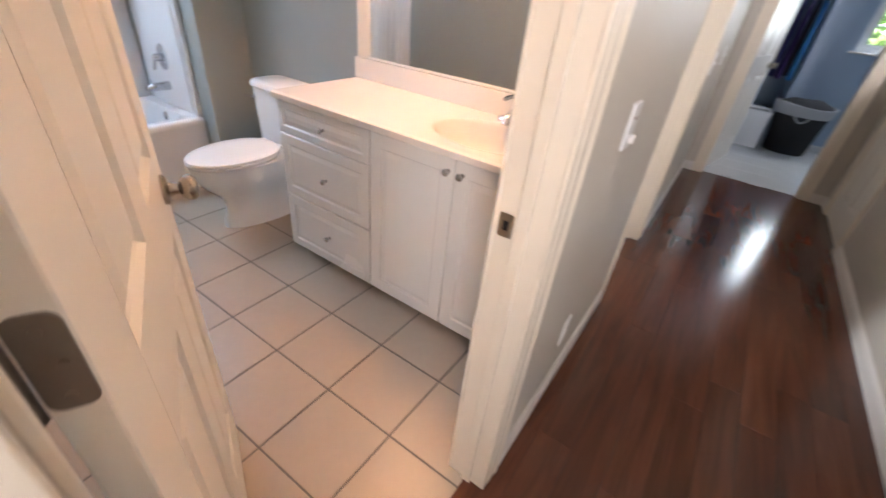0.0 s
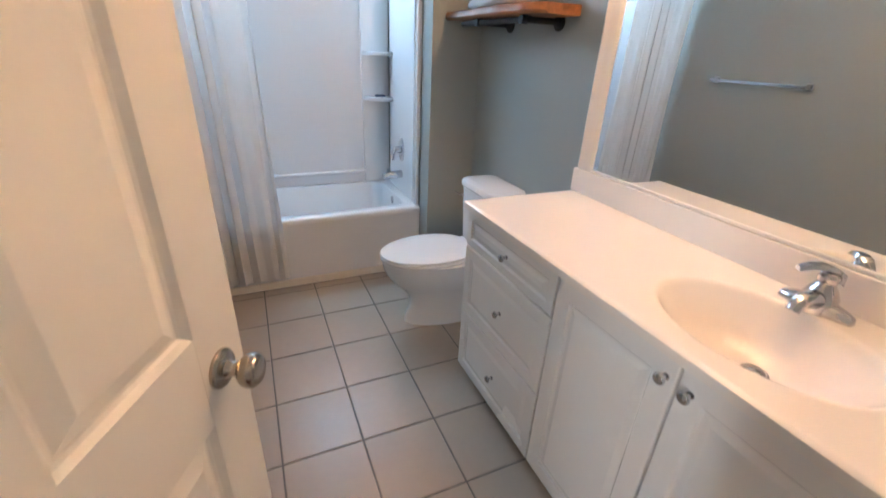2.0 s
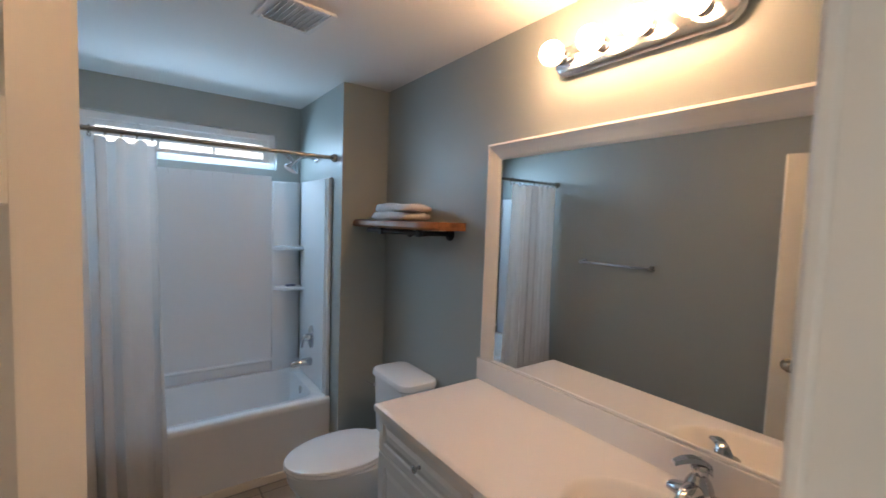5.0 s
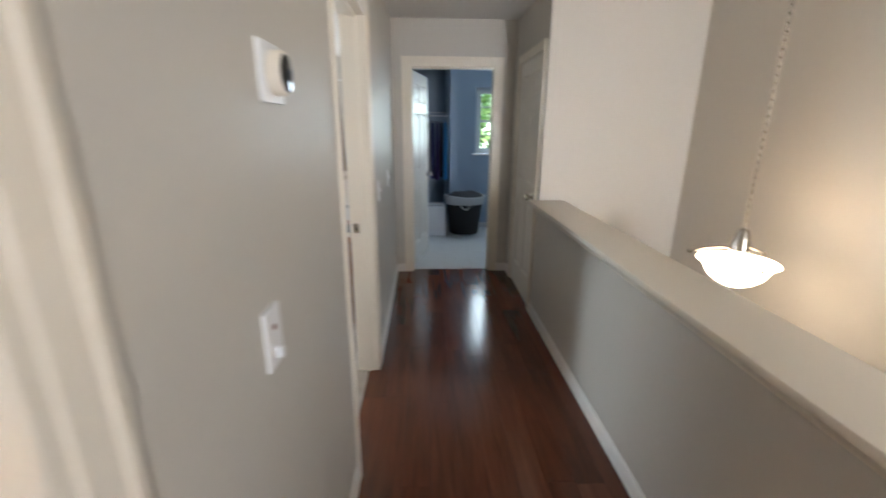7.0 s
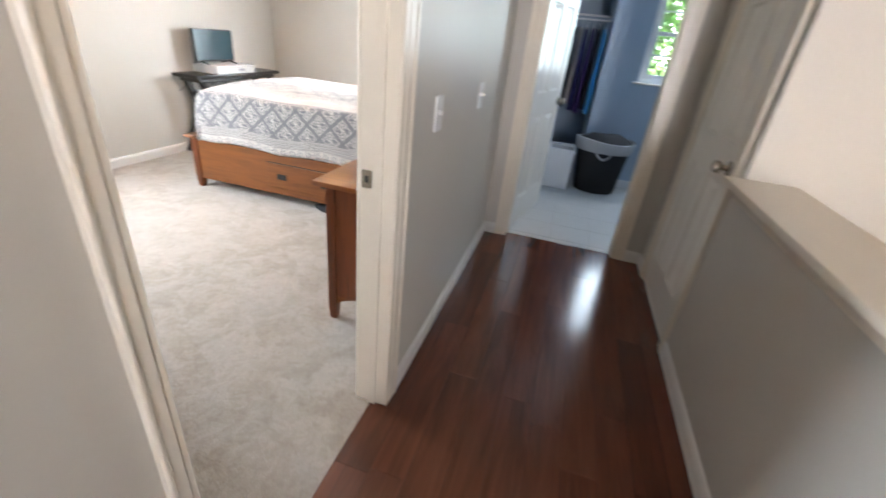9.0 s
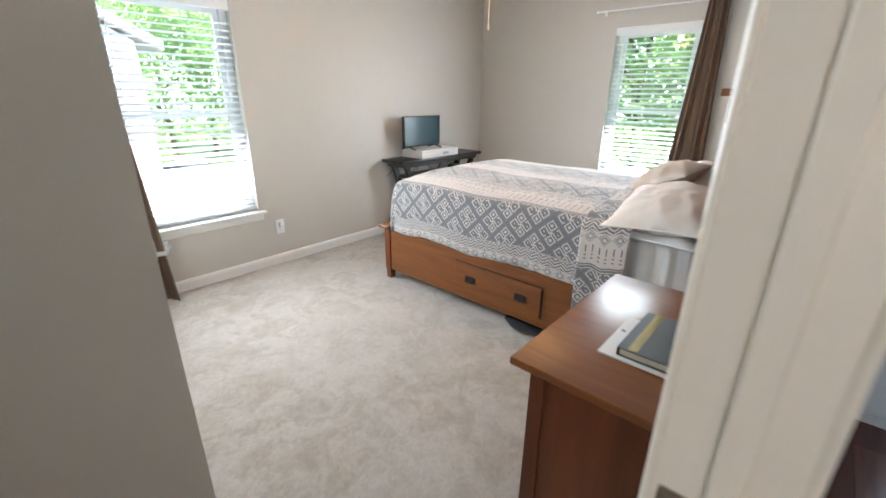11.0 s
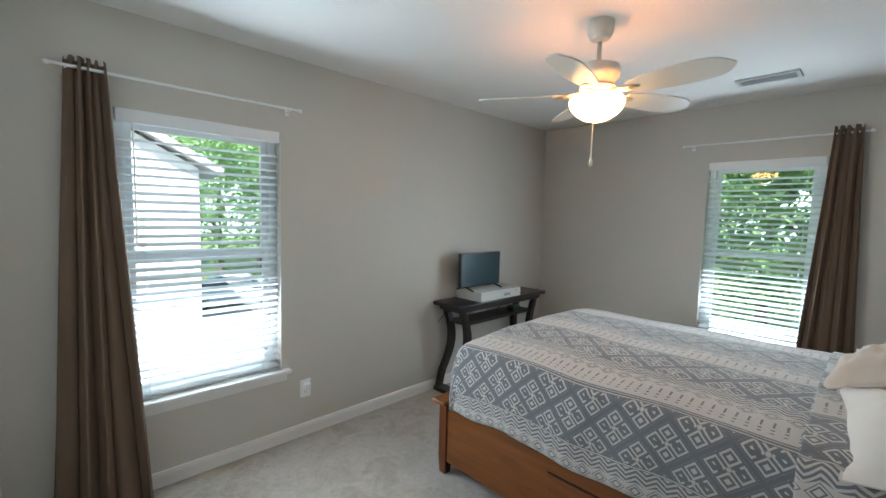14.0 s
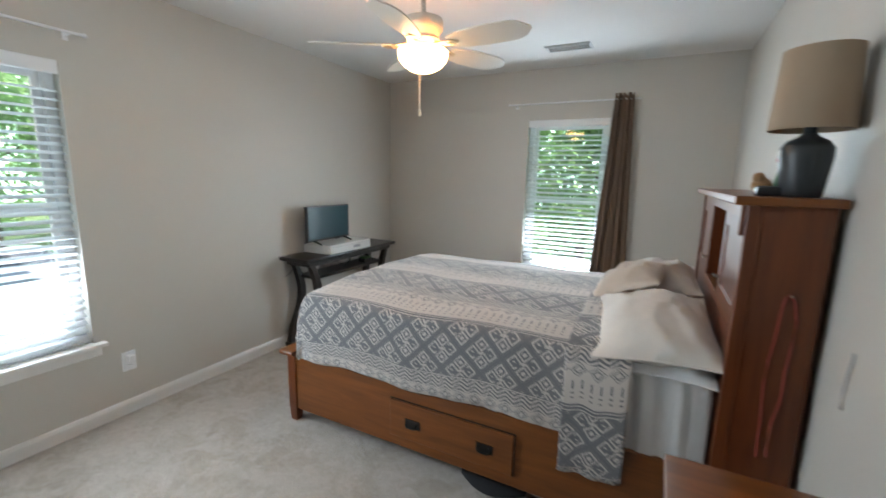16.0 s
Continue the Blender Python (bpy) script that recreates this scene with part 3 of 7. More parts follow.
arch = [(0.020, 0.020, 0.078, 0.008), (0.018, 0.018, 0.098, 0.011), (0.004, 0.006, 0.110, 0.013), (-0.014, -0.012, 0.114, 0.013), (-0.032, -0.032, 0.110, 0.012), (-0.046, -0.050, 0.100, 0.009)]
loft(bm, [[(x - w_, y + w_ * 0.9, z - 0.004), (x + w_, y - w_ * 0.9, z - 0.004), (x + w_ * 0.7, y - w_ * 0.6, z + 0.006), (x - w_ * 0.7, y + w_ * 0.6, z + 0.006)] for x, y, z, w_ in arch])
part("lever", bm, CHROME, f, "", 60)

# mirror
mr = thing("wall_mirror", (0, 0, 0), "large vanity mirror in a white moulded frame", "mirror")
MX0, MX1, MZ0, MZ1, MW = -1.51, -0.16, 0.989, 1.972, 0.072
part("glass", boxed(MX0 + 0.05, 2.886, MZ0 + 0.008, MX1 - 0.05, 2.889, MZ1 - 0.05), MIRROR, mr, "clear silvered mirror glass")


def moulding(bm, p, q, across, outward, w):
    """A moulded frame board from p to q."""
    prof = [(0, 0), (0, 0.026), (0.010, 0.030), (0.022, 0.024), (0.034, 0.020), (w - 0.014, 0.016), (w - 0.008, 0.012), (w, 0.008), (w, 0)]
    a, o = Vector(across), Vector(outward)
    d = (Vector(q) - Vector(p)).normalized()
    loft(bm, [[Vector(p) + a * s + o * h + d * s for s, h in prof], [Vector(q) + a * s + o * h - d * s for s, h in prof]])


yb = BATH_N - 0.001
for p, q, ac in (((MX0, yb, MZ1), (MX1, yb, MZ1), (0, 0, -1)), ((MX0, yb, MZ0 - 0.07), (MX0, yb, MZ1), (1, 0, 0)), ((MX1, yb, MZ0 - 0.07), (MX1, yb, MZ1), (-1, 0, 0))):
    bm = bmesh.new()
    moulding(bm, p, q, ac, (0, -1, 0), MW)
    if p[2] < MZ0:
        bmesh.ops.bisect_plane(bm, geom=bm.verts[:] + bm.edges[:] + bm.faces[:], plane_co=(0, 0, MZ0), plane_no=(0, 0, 1), clear_inner=True)
        bmesh.ops.holes_fill(bm, edges=bm.edges[:])
    part("frame_board", bm, BASE_WHITE, mr, "white moulded frame board", 30)
part("sill_strip", boxed(MX0 + MW, yb - 0.012, MZ0, MX1 - MW, yb, MZ0 + 0.010, 0.002), BASE_WHITE, mr, "thin white bottom strip")

# vanity light
vl = thing("vanity_light", (-0.84, BATH_N, 2.225), "chrome four-globe vanity light, switched on", "wall lamp")
bm = bmesh.new()
rings = []
for y, k in ((-0.001, 1.0), (-0.02, 1.0), (-0.028, 0.9), (-0.034, 0.72)):
    ring = []
    for i in range(40):
        a = 2 * math.pi * i / 40
        ring.append(((0.255 if math.cos(a) > 0 else -0.255) + 0.058 * k * math.cos(a), y, 0.058 * k * math.sin(a)))
    rings.append(ring)
loft(bm, rings)
# lighter copy of the chrome: the plate's bright reflections are put into its colour
part("back_plate", bm, coat("brightened_chrome", (0.82, 0.82, 0.83), 0.16, 20, 0.0, 0.02, metal=1.0, rvar=0.04), vl, "", 30)
for i in range(4):
    x = -0.262 + 0.1585 * i
    bm = bmesh.new()
    lathe(bm, [(0.026, 0), (0.027, 0.004), (0.022, 0.008), (0.0195, 0.030), (0.016, 0.034), (0.001, 0.034)], 20, Matrix.Translation((x, -0.034, 0.008)) @ Matrix.Rotation(radians(90), 4, "X"))
    so = part("socket", bm, CHROME, vl, "", True)
    bm = bmesh.new()
    ball(bm, (x, -0.104, 0.008), 0.043, 24)
    part("bulb", bm, BULB, so, "glowing globe bulb", True)

# shelf with pipe brackets and a towel
sh = thing("wall_shelf", (-2.51, BATH_N, 1.575), "live-edge wooden wall shelf on black pipe brackets", "shelf")
bm = bmesh.new()
rings = []
for i in range(25):
    x = 0.83 * i / 24
    fr = -0.238 + 0.012 * math.sin(x * 9) + 0.006 * math.sin(x * 31)
    if i > 21:
        fr += 0.05 * ((i - 21) / 3) ** 2
    rings.append([(x, -0.002, 0), (x, fr + 0.012, 0), (x, fr, 0.012), (x, fr + 0.004, 0.032), (x, fr + 0.014, 0.041), (x, -0.002, 0.041)])
loft(bm, rings)
part("board", bm, timber("live_edge_wood", (0.13, 0.045, 0.016), (0.36, 0.15, 0.055), 0.5, "X", 0.8, False), sh, "", 40)
for x in (0.30, 0.70):
    bm = bmesh.new()
    tube(bm, [(x, 0, -0.018), (x, -0.19, -0.018)], 0.013, 14)
    tube(bm, [(x, -0.175, -0.018), (x, -0.205, -0.018)], 0.018, 14)
    lathe(bm, [(0.036, 0), (0.036, 0.006), (0.02, 0.010), (0.018, 0.022)], 20, Matrix.Translation((x, 0, -0.018)) @ Matrix.Rotation(radians(90), 4, "X"))
    part("bracket", bm, DARK_METAL, sh, "black iron pipe bracket", True)
bm = bmesh.new()
tube(bm, [(0.12, -0.185, -0.018), (0.74, -0.185, -0.018)], 0.013, 14)
part("cross_pipe", bm, DARK_METAL, sh, "black iron cross pipe", True)
TOWEL = coat("white_terry", (0.86, 0.85, 0.84), 0.95, 700, 0.8, 0.05, 12, dist=0.006)
tw = thing("folded_towel", (-2.12, 2.77, 1.617), "folded white terry towel lying on the shelf", "towel")
for i in range(2):
    bm = bmesh.new()
    rings = []
    for k in range(29):
        u = k / 28
        x = -0.20 + 0.40 * u
        end = (1 - abs(2 * u - 1) ** 6) ** 0.5
        r = []
        for j in range(28):
            a = 2 * math.pi * j / 28
            n = noise.noise(Vector((x * 9, math.cos(a) * 2 + i * 5, math.sin(a) * 2))) * 0.010 + noise.noise(Vector((x * 30, math.cos(a) * 5, i + math.sin(a) * 5))) * 0.004
            ex, ez = abs(math.cos(a)) ** 0.6 * math.copysign(1, math.cos(a)), abs(math.sin(a)) ** 0.8 * math.copysign(1, math.sin(a))
            tall = (0.025 + 0.006 * math.sin(u * 5 + i)) * (0.35 + 0.65 * end)
            r.append((x + 0.02 * i, ex * (0.095 - 0.008 * i) * (0.6 + 0.4 * end) + n, 0.024 + 0.045 * i + ez * tall + n * (ez > -0.5)))
        rings.append(r)
    loft(bm, rings)
    part("fold", bm, TOWEL, tw, "", 70)

# toilet
TX = -2.03
to = thing("toilet", (TX, 2.86, 0), "white porcelain toilet with the lid closed", "toilet")


def rrect(x0, x1, y0, y1, z, r, n=6):
    out = []
    for cx, cy, a0 in ((x1 - r, y1 - r, 0), (x0 + r, y1 - r, 90), (x0 + r, y0 + r, 180), (x1 - r, y0 + r, 270)):
        for k in range(n + 1):
            a = radians(a0 + 90 * k / n)
            out.append((cx + r * math.cos(a), cy + r * math.sin(a), z))
    return out


def egg(cx, yb_, yf, w, z, n=40):
    """An egg-shaped ring with its back at yb_ and its tip at yf."""
    out = []
    mid = yb_ + (yf - yb_) * 0.42
    for i in range(n):
        a = 2 * math.pi * i / n
        s, c = math.sin(a), math.cos(a)
        ly = (mid - yb_) if c < 0 else (yf - mid)
        out.append((cx + w / 2 * s * (1 if c > 0 else abs(s) ** -0.25 if abs(s) > 0.3 else 1.0), mid + c * ly, z))
    return out


bm = bmesh.new()
loft(bm, [egg(0, -0.06, -0.60, 0.255, 0.0), egg(0, -0.06, -0.595, 0.24, 0.03), egg(0, -0.05, -0.57, 0.215, 0.10), egg(0, -0.05, -0.575, 0.22, 0.17), egg(0, -0.045, -0.61, 0.255, 0.215), egg(0, -0.04, -0.66, 0.305, 0.26), egg(0, -0.03, -0.70, 0.342, 0.315), egg(0, -0.03, -0.718, 0.358, 0.36), egg(0, -0.03, -0.725, 0.365, 0.395), egg(0, -0.03, -0.715, 0.355, 0.402)])
part("bowl", bm, PORCELAIN, to, "", True)
bm = bmesh.new()
loft(bm, [egg(0, -0.225, -0.725, 0.362, 0.404), egg(0, -0.22, -0.732, 0.372, 0.410), egg(0, -0.22, -0.732, 0.372, 0.418), egg(0, -0.225, -0.726, 0.364, 0.423)])
part("seat", bm, PORCELAIN, to, "", True)
bm = bmesh.new()
loft(bm, [egg(0, -0.215, -0.728, 0.368, 0.426), egg(0, -0.21, -0.734, 0.374, 0.432), egg(0, -0.21, -0.730, 0.370, 0.441), egg(0, -0.23, -0.70, 0.33, 0.447), egg(0, -0.28, -0.60, 0.2, 0.450)])
part("lid", bm, PORCELAIN, to, "", True)
bm = bmesh.new()
loft(bm, [rrect(-0.160, 0.160, -0.180, 0.018, 0.385, 0.05), rrect(-0.172, 0.172, -0.188, 0.020, 0.42, 0.055), rrect(-0.182, 0.182, -0.194, 0.020, 0.60, 0.055), rrect(-0.186, 0.186, -0.197, 0.020, 0.735, 0.055)])
part("tank", bm, PORCELAIN, to, "", True)
bm = bmesh.new()
loft(bm, [rrect(-0.190, 0.190, -0.202, 0.024, 0.735, 0.06), rrect(-0.197, 0.197, -0.210, 0.026, 0.742, 0.065), rrect(-0.197, 0.197, -0.210, 0.026, 0.758, 0.065), rrect(-0.190, 0.190, -0.203, 0.022, 0.770, 0.06), rrect(-0.175, 0.175, -0.188, 0.012, 0.775, 0.05)])
part("tank_lid", bm, PORCELAIN, to, "", True)
bm = bmesh.new()
lathe(bm, [(0.012, 0), (0.012, 0.008), (0.006, 0.012), (0.005, 0.02)], 14, Matrix.Translation((-0.14, -0.195, 0.68)) @ Matrix.Rotation(radians(90), 4, "X"))
tube(bm, [(-0.14, -0.213, 0.68), (-0.18, -0.216, 0.678), (-0.215, -0.214, 0.672)], [0.006, 0.005, 0.007], 10)
part("flush_lever", bm, CHROME, to, "chrome flush lever", True)
for s in (-1, 1):
    bm = bmesh.new()
    tube(bm, [(0.075 * s - 0.02, -0.212, 0.432), (0.075 * s + 0.02, -0.212, 0.432)], 0.011, 12)
    part("hinge", bm, PORCELAIN, to, "", True)

# bathtub
AP, RIM = -2.64, 0.452
tb = thing("bathtub", (0, 0, 0), "white alcove bathtub with a plain apron", "bathtub")


y0, y1, x0, x1 = BATH_S + 0.004, STUB_Y - 0.004, BATH_W + 0.004, AP
bm = bmesh.new()
loft(bm, [rrect(x0, x1 - 0.004, y0, y1, 0.0, 0.004), rrect(x0, x1 - 0.006, y0, y1, RIM - 0.05, 0.004), rrect(x0, x1, y0, y1, RIM - 0.04, 0.006), rrect(x0, x1, y0, y1, RIM - 0.012, 0.008), rrect(x0, x1 - 0.012, y0, y1, RIM, 0.012),
          rrect(x0 + 0.05, x1 - 0.075, y0 + 0.07, y1 - 0.075, RIM, 0.09), rrect(x0 + 0.06, x1 - 0.088, y0 + 0.085, y1 - 0.085, RIM - 0.014, 0.09), rrect(x0 + 0.085, x1 - 0.105, y0 + 0.16, y1 - 0.10, RIM - 0.2, 0.1), rrect(x0 + 0.13, x1 - 0.15, y0 + 0.26, y1 - 0.15, RIM - 0.36, 0.1)])
part("shell", bm, ACRYLIC, tb, "", 45)
bm = bmesh.new()
lathe(bm, [(0.036, 0), (0.036, 0.006), (0.030, 0.011), (0.001, 0.012)], 24, Matrix.Translation((-2.99, STUB_Y - 0.083, 0.395)) @ Matrix.Rotation(radians(90), 4, "X"))
tube(bm, [(-2.99, STUB_Y - 0.096, 0.395), (-2.99, STUB_Y - 0.098, 0.372)], 0.006, 8)
part("overflow_plate", bm, CHROME, tb, "chrome overflow plate", True)
part("apron_trim", boxed(AP - 0.004, y0, 0.0, AP + 0.012, y1, 0.05, 0.004), TRIM, tb, "white trim strip along the floor")

sr = thing("tub_surround", (0, 0, 0), "white moulded acrylic tub surround with corner shelves", "shower wall")
ST = 1.88
part("back_panel", boxed(BATH_W + 0.001, y0 + 0.03, RIM, BATH_W + 0.022, y1 - 0.20, ST, 0.006, 2), ACRYLIC, sr)
part("ledge", boxed(BATH_W + 0.02, y0 + 0.03, RIM + 0.075, BATH_W + 0.05, y1 - 0.20, RIM + 0.10, 0.010, 2), ACRYLIC, sr)
bm = bmesh.new()
block(bm, 0, 0, 0, 0.0008, 0.1265, 0.1485, 0.0007)
relief = finish("relief_tile", bm, ACRYLIC)
for i in range(9):
    for j in range(10):
        ob = new("relief_tile", relief)
        ob.parent = sr
        ob.location = (BATH_W + 0.0215, y1 - 0.21 - 0.128 * (j + 1), RIM + 0.11 + 0.15 * i)
part("end_panel", boxed(BATH_W + 0.10, STUB_Y - 0.02, RIM, AP - 0.03, STUB_Y - 0.001, ST, 0.006, 2), ACRYLIC, sr)
part("end_panel", boxed(BATH_W + 0.02, BATH_S + 0.001, RIM, AP - 0.03, BATH_S + 0.02, ST, 0.006, 2), ACRYLIC, sr)
for xo in (0.0, 0.055):
    bm = bmesh.new()
    tube(bm, [(AP - 0.04 - xo, STUB_Y - 0.018, RIM + 0.004), (AP - 0.04 - xo, STUB_Y - 0.018, ST - 0.01)], 0.013, 10)
    part("rib", bm, ACRYLIC, sr, "", True)
bm = bmesh.new()
block(bm, BATH_W + 0.005, y1 - 0.205, RIM, BATH_W + 0.040, y1 - 0.002, ST, 0.012, 2)
part("corner_column", bm, ACRYLIC, sr, "", True)
for z in (1.10, 1.40):
    bm = bmesh.new()
    arc = [(BATH_W + 0.03, y1 - 0.012)] + [(BATH_W + 0.03 + 0.15 * math.sin(a), y1 - 0.012 - 0.185 * math.cos(a)) for a in [radians(90 * k / 12) for k in range(13)]]
    loft(bm, [[(x, y, z - 0.026) for x, y in arc], [(x, y, z - 0.004) for x, y in arc], [(BATH_W + 0.03 + (x - BATH_W - 0.03) * 0.96, y1 - 0.012 + (y - y1 + 0.012) * 0.96, z) for x, y in arc]])
    part("corner_shelf", bm, ACRYLIC, sr, "white moulded corner shelf", 40)
sp = thing("soap_bar", (BATH_W + 0.10, y1 - 0.09, 1.10), "small dark-blue soap lying on a corner shelf", "soap")
bm = bmesh.new()
block(bm, -0.022, -0.035, 0.0, 0.022, 0.035, 0.014, 0.006, 2)
part("bar", bm, coat("blue_soap", (0.08, 0.11, 0.20), 0.4), sp, "", True)

sv = thing("shower_valve", (-2.98, STUB_Y - 0.02, 0.772), "chrome shower valve with a lever handle", "faucet")
bm = bmesh.new()
rings = []
for y, k in ((0, 1.0), (-0.005, 1.0), (-0.010, 0.9), (-0.013, 0.6)):
    rings.append([(0.052 * k * math.cos(a), y, 0.082 * k * math.sin(a)) for a in [2 * math.pi * i / 36 for i in range(36)]])
loft(bm, rings)
part("escutcheon", bm, CHROME, sv, "", True)
bm = bmesh.new()
lathe(bm, [(0.026, 0), (0.024, 0.03), (0.018, 0.048), (0.001, 0.05)], 20, Matrix.Translation((0, -0.01, 0)) @ Matrix.Rotation(radians(90), 4, "X"))
tube(bm, [(0, -0.045, 0.005), (-0.01, -0.055, -0.03), (-0.016, -0.06, -0.075)], [0.010, 0.009, 0.011], 12)
part("lever", bm, CHROME, sv, "", True)
sp2 = thing("tub_spout", (-2.99, STUB_Y - 0.02, 0.592), "chrome bathtub filler spout", "faucet")
bm = bmesh.new()
tube(bm, [(0, 0, 0), (0, -0.05, 0.0), (0, -0.10, -0.002), (0, -0.128, -0.008), (0, -0.136, -0.02)], [0.030, 0.027, 0.025, 0.023, 0.018], 20)
part("pipe", bm, CHROME, sp2, "", True)
bm = bmesh.new()
tube(bm, [(0, -0.105, 0.018), (0, -0.105, 0.042)], [0.005, 0.008], 10)
part("diverter", bm, CHROME, sp2, "", True)
hd = thing("hand_shower", (-2.98, STUB_Y - 0.002, 2.02), "chrome hand shower on a wall arm", "shower head")
bm = bmesh.new()
lathe(bm, [(0.028, 0), (0.026, 0.006), (0.012, 0.012)], 18, Matrix.Rotation(radians(90), 4, "X"))
tube(bm, [(0, 0, 0), (0, -0.06, 0.012), (0, -0.11, 0.0), (0, -0.15, -0.035)], 0.010, 12)
part("arm", bm, CHROME, hd, "", True)
bm = bmesh.new()
lathe(bm, [(0.014, 0.0), (0.018, 0.02), (0.045, 0.05), (0.05, 0.062), (0.046, 0.066), (0.001, 0.068)], 24, Matrix.Translation((0, -0.145, -0.03)) @ Matrix.Rotation(radians(150), 4, "X"))
tube(bm, [(0, -0.15, -0.035), (0.01, -0.205, 0.005), (0.015, -0.24, 0.03)], [0.012, 0.014, 0.016], 12)
part("head", bm, CHROME, hd, "", True)

rod = thing("curtain_rod", (-2.625, BATH_S, 1.995), "brushed steel shower curtain rod across the tub", "curtain rod")
bm = bmesh.new()
tube(bm, [(0, 0, 0), (0, STUB_Y - BATH_S, 0)], 0.0125, 16)
part("bar", bm, NICKEL, rod, "", True)
for yy, s in ((0, 1), (STUB_Y - BATH_S, -1)):
    bm = bmesh.new()
    lathe(bm, [(0.026, 0.0), (0.026, 0.012), (0.018, 0.03), (0.0125, 0.034)], 18, Matrix.Translation((0, yy, 0)) @ Matrix.Rotation(radians(-90 * s), 4, "X"))
    part("end_cap", bm, NICKEL, rod, "", True)


def drape(bm, top, bottom, z1, z0, folds, depth, rows=26, per=10, thick=0.003, flare=1.0, seed=0):
    """Hanging cloth between two top ends and two bottom ends ((x, y), (x, y)), with folds that change down the drop."""
    n = folds * per
    layers = []
    for sgn in (0, 1):
        g = []
        for r in range(rows + 1):
            t = r / rows
            z = z1 + (z0 - z1) * t
            a = Vector(top[0]).lerp(Vector(bottom[0]), t ** 1.1)
            b = Vector(top[1]).lerp(Vector(bottom[1]), t ** 1.1)
            d = (b - a).normalized()
            nrm = Vector((-d.y, d.x))
            row = []
            for i in range(n + 1):
                u = i / n
                ph = u * folds * 2 * math.pi + 0.7 * math.sin(seed + u * 9 + t * 1.3) + 0.35 * math.sin(t * 3 + u * 17)
                amp = depth * (0.55 + 0.45 * math.sin(seed * 3 + u * 11)) * (0.7 + 0.5 * t * flare)
                p = a.lerp(b, u) + nrm * (amp * math.sin(ph) + thick * sgn) + d * (amp * 0.35 * math.sin(2 * ph))
                zz = z + (0.012 * math.cos(ph) if r == 0 else 0.010 * math.sin(ph + seed) * (r == rows))
                row.append(bm.verts.new((p.x, p.y, zz)))
            g.append(row)
        layers.append(g)
    for g in layers:
        for r in range(rows):
            for i in range(n):
                bm.faces.new((g[r][i], g[r][i + 1], g[r + 1][i + 1], g[r + 1][i]))
    f0, f1 = layers
    edge0 = f0[0] + [f0[r][n] for r in range(1, rows + 1)] + f0[rows][n - 1::-1] + [f0[r][0] for r in range(rows - 1, 0, -1)]
    edge1 = f1[0] + [f1[r][n] for r in range(1, rows + 1)] + f1[rows][n - 1::-1] + [f1[r][0] for r in range(rows - 1, 0, -1)]
    for k in range(len(edge0)):
        j = (k + 1) % len(edge0)
        bm.faces.new((edge0[k], edge0[j], edge1[j], edge1[k]))


sc = thing("shower_curtain", (0, 0, 0), "white fabric shower curtain drawn aside", "curtain")
bm = bmesh.new()
drape(bm, ((-2.618, 1.075), (-2.618, 1.66)), ((-2.612, 1.085), (-2.612, 1.69)), 1.955, 0.075, 8, 0.036, 30, 14, seed=2.7)
part("cloth", bm, CURTAIN_WHITE, sc, "", 70)
for i in range(10):
    bm = bmesh.new()
    cy = 1.095 + 0.06 * i
    tube(bm, [(-2.625 + 0.022 * math.cos(a), cy + 0.004 * math.sin(2 * a), 1.985 + 0.028 * math.sin(a)) for a in [2 * math.pi * k / 16 for k in range(17)]], 0.0022, 6)
    part("ring", bm, NICKEL, sc, "steel curtain ring", True)

# towel bar on the south wall, ceiling vent, window
tbar = thing("towel_bar", (-1.99, BATH_S, 1.32), "square chrome towel bar on the bathroom wall", "towel bar")
part("bar", boxed(-0.31, 0.052, -0.009, 0.31, 0.07, 0.009, 0.003), CHROME, tbar)
for x in (-0.30, 0.30):
    bm = bmesh.new()
    block(bm, x - 0.022, 0.0, -0.022, x + 0.022, 0.012, 0.022, 0.004)
    block(bm, x - 0.012, 0.012, -0.012, x + 0.012, 0.068, 0.012, 0.003)
    part("post", bm, CHROME, tbar)


VENT_BACK = coat("duct_grey", (0.22, 0.22, 0.22), 0.8)


def ceiling_vent(at, w, d, slats, label, material, turn=0, back=VENT_BACK):
    t = thing("ceiling_vent", at, label, "vent", turn=turn)
    bm = bmesh.new()
    for p in ((-w / 2, -d / 2, w / 2, -d / 2 + 0.025), (-w / 2, d / 2 - 0.025, w / 2, d / 2), (-w / 2, -d / 2 + 0.025, -w / 2 + 0.025, d / 2 - 0.025), (w / 2 - 0.025, -d / 2 + 0.025, w / 2, d / 2 - 0.025)):
        block(bm, p[0], p[1], -0.012, p[2], p[3], 0, 0.003)
    part("frame", bm, material, t)
    part("backing", boxed(-w / 2 + 0.02, -d / 2 + 0.02, -0.003, w / 2 - 0.02, d / 2 - 0.02, -0.0005), back, t, "grey duct opening")
    for i in range(slats):
        y = -d / 2 + 0.03 + (d - 0.06) * (i + 0.5) / slats
        bm = bmesh.new()
        block(bm, -w / 2 + 0.026, -0.0075, -0.0008, w / 2 - 0.026, 0.0075, 0.0008)
        ob = part("slat", bm, material, t)
        ob.matrix_local = pose(0, y, -0.009, 38, 0, 0)
    return t


ceiling_vent((-1.86, 2.10, H), 0.25, 0.25, 9, "white bathroom exhaust vent grille", PORCELAIN, 8, coat("vent_inside", (0.78, 0.78, 0.77), 0.8))

# ---------------------------------------------------------------- windows
VINYL = coat("white_vinyl", (0.82, 0.83, 0.84), 0.3, 40, 0.02, 0.01)


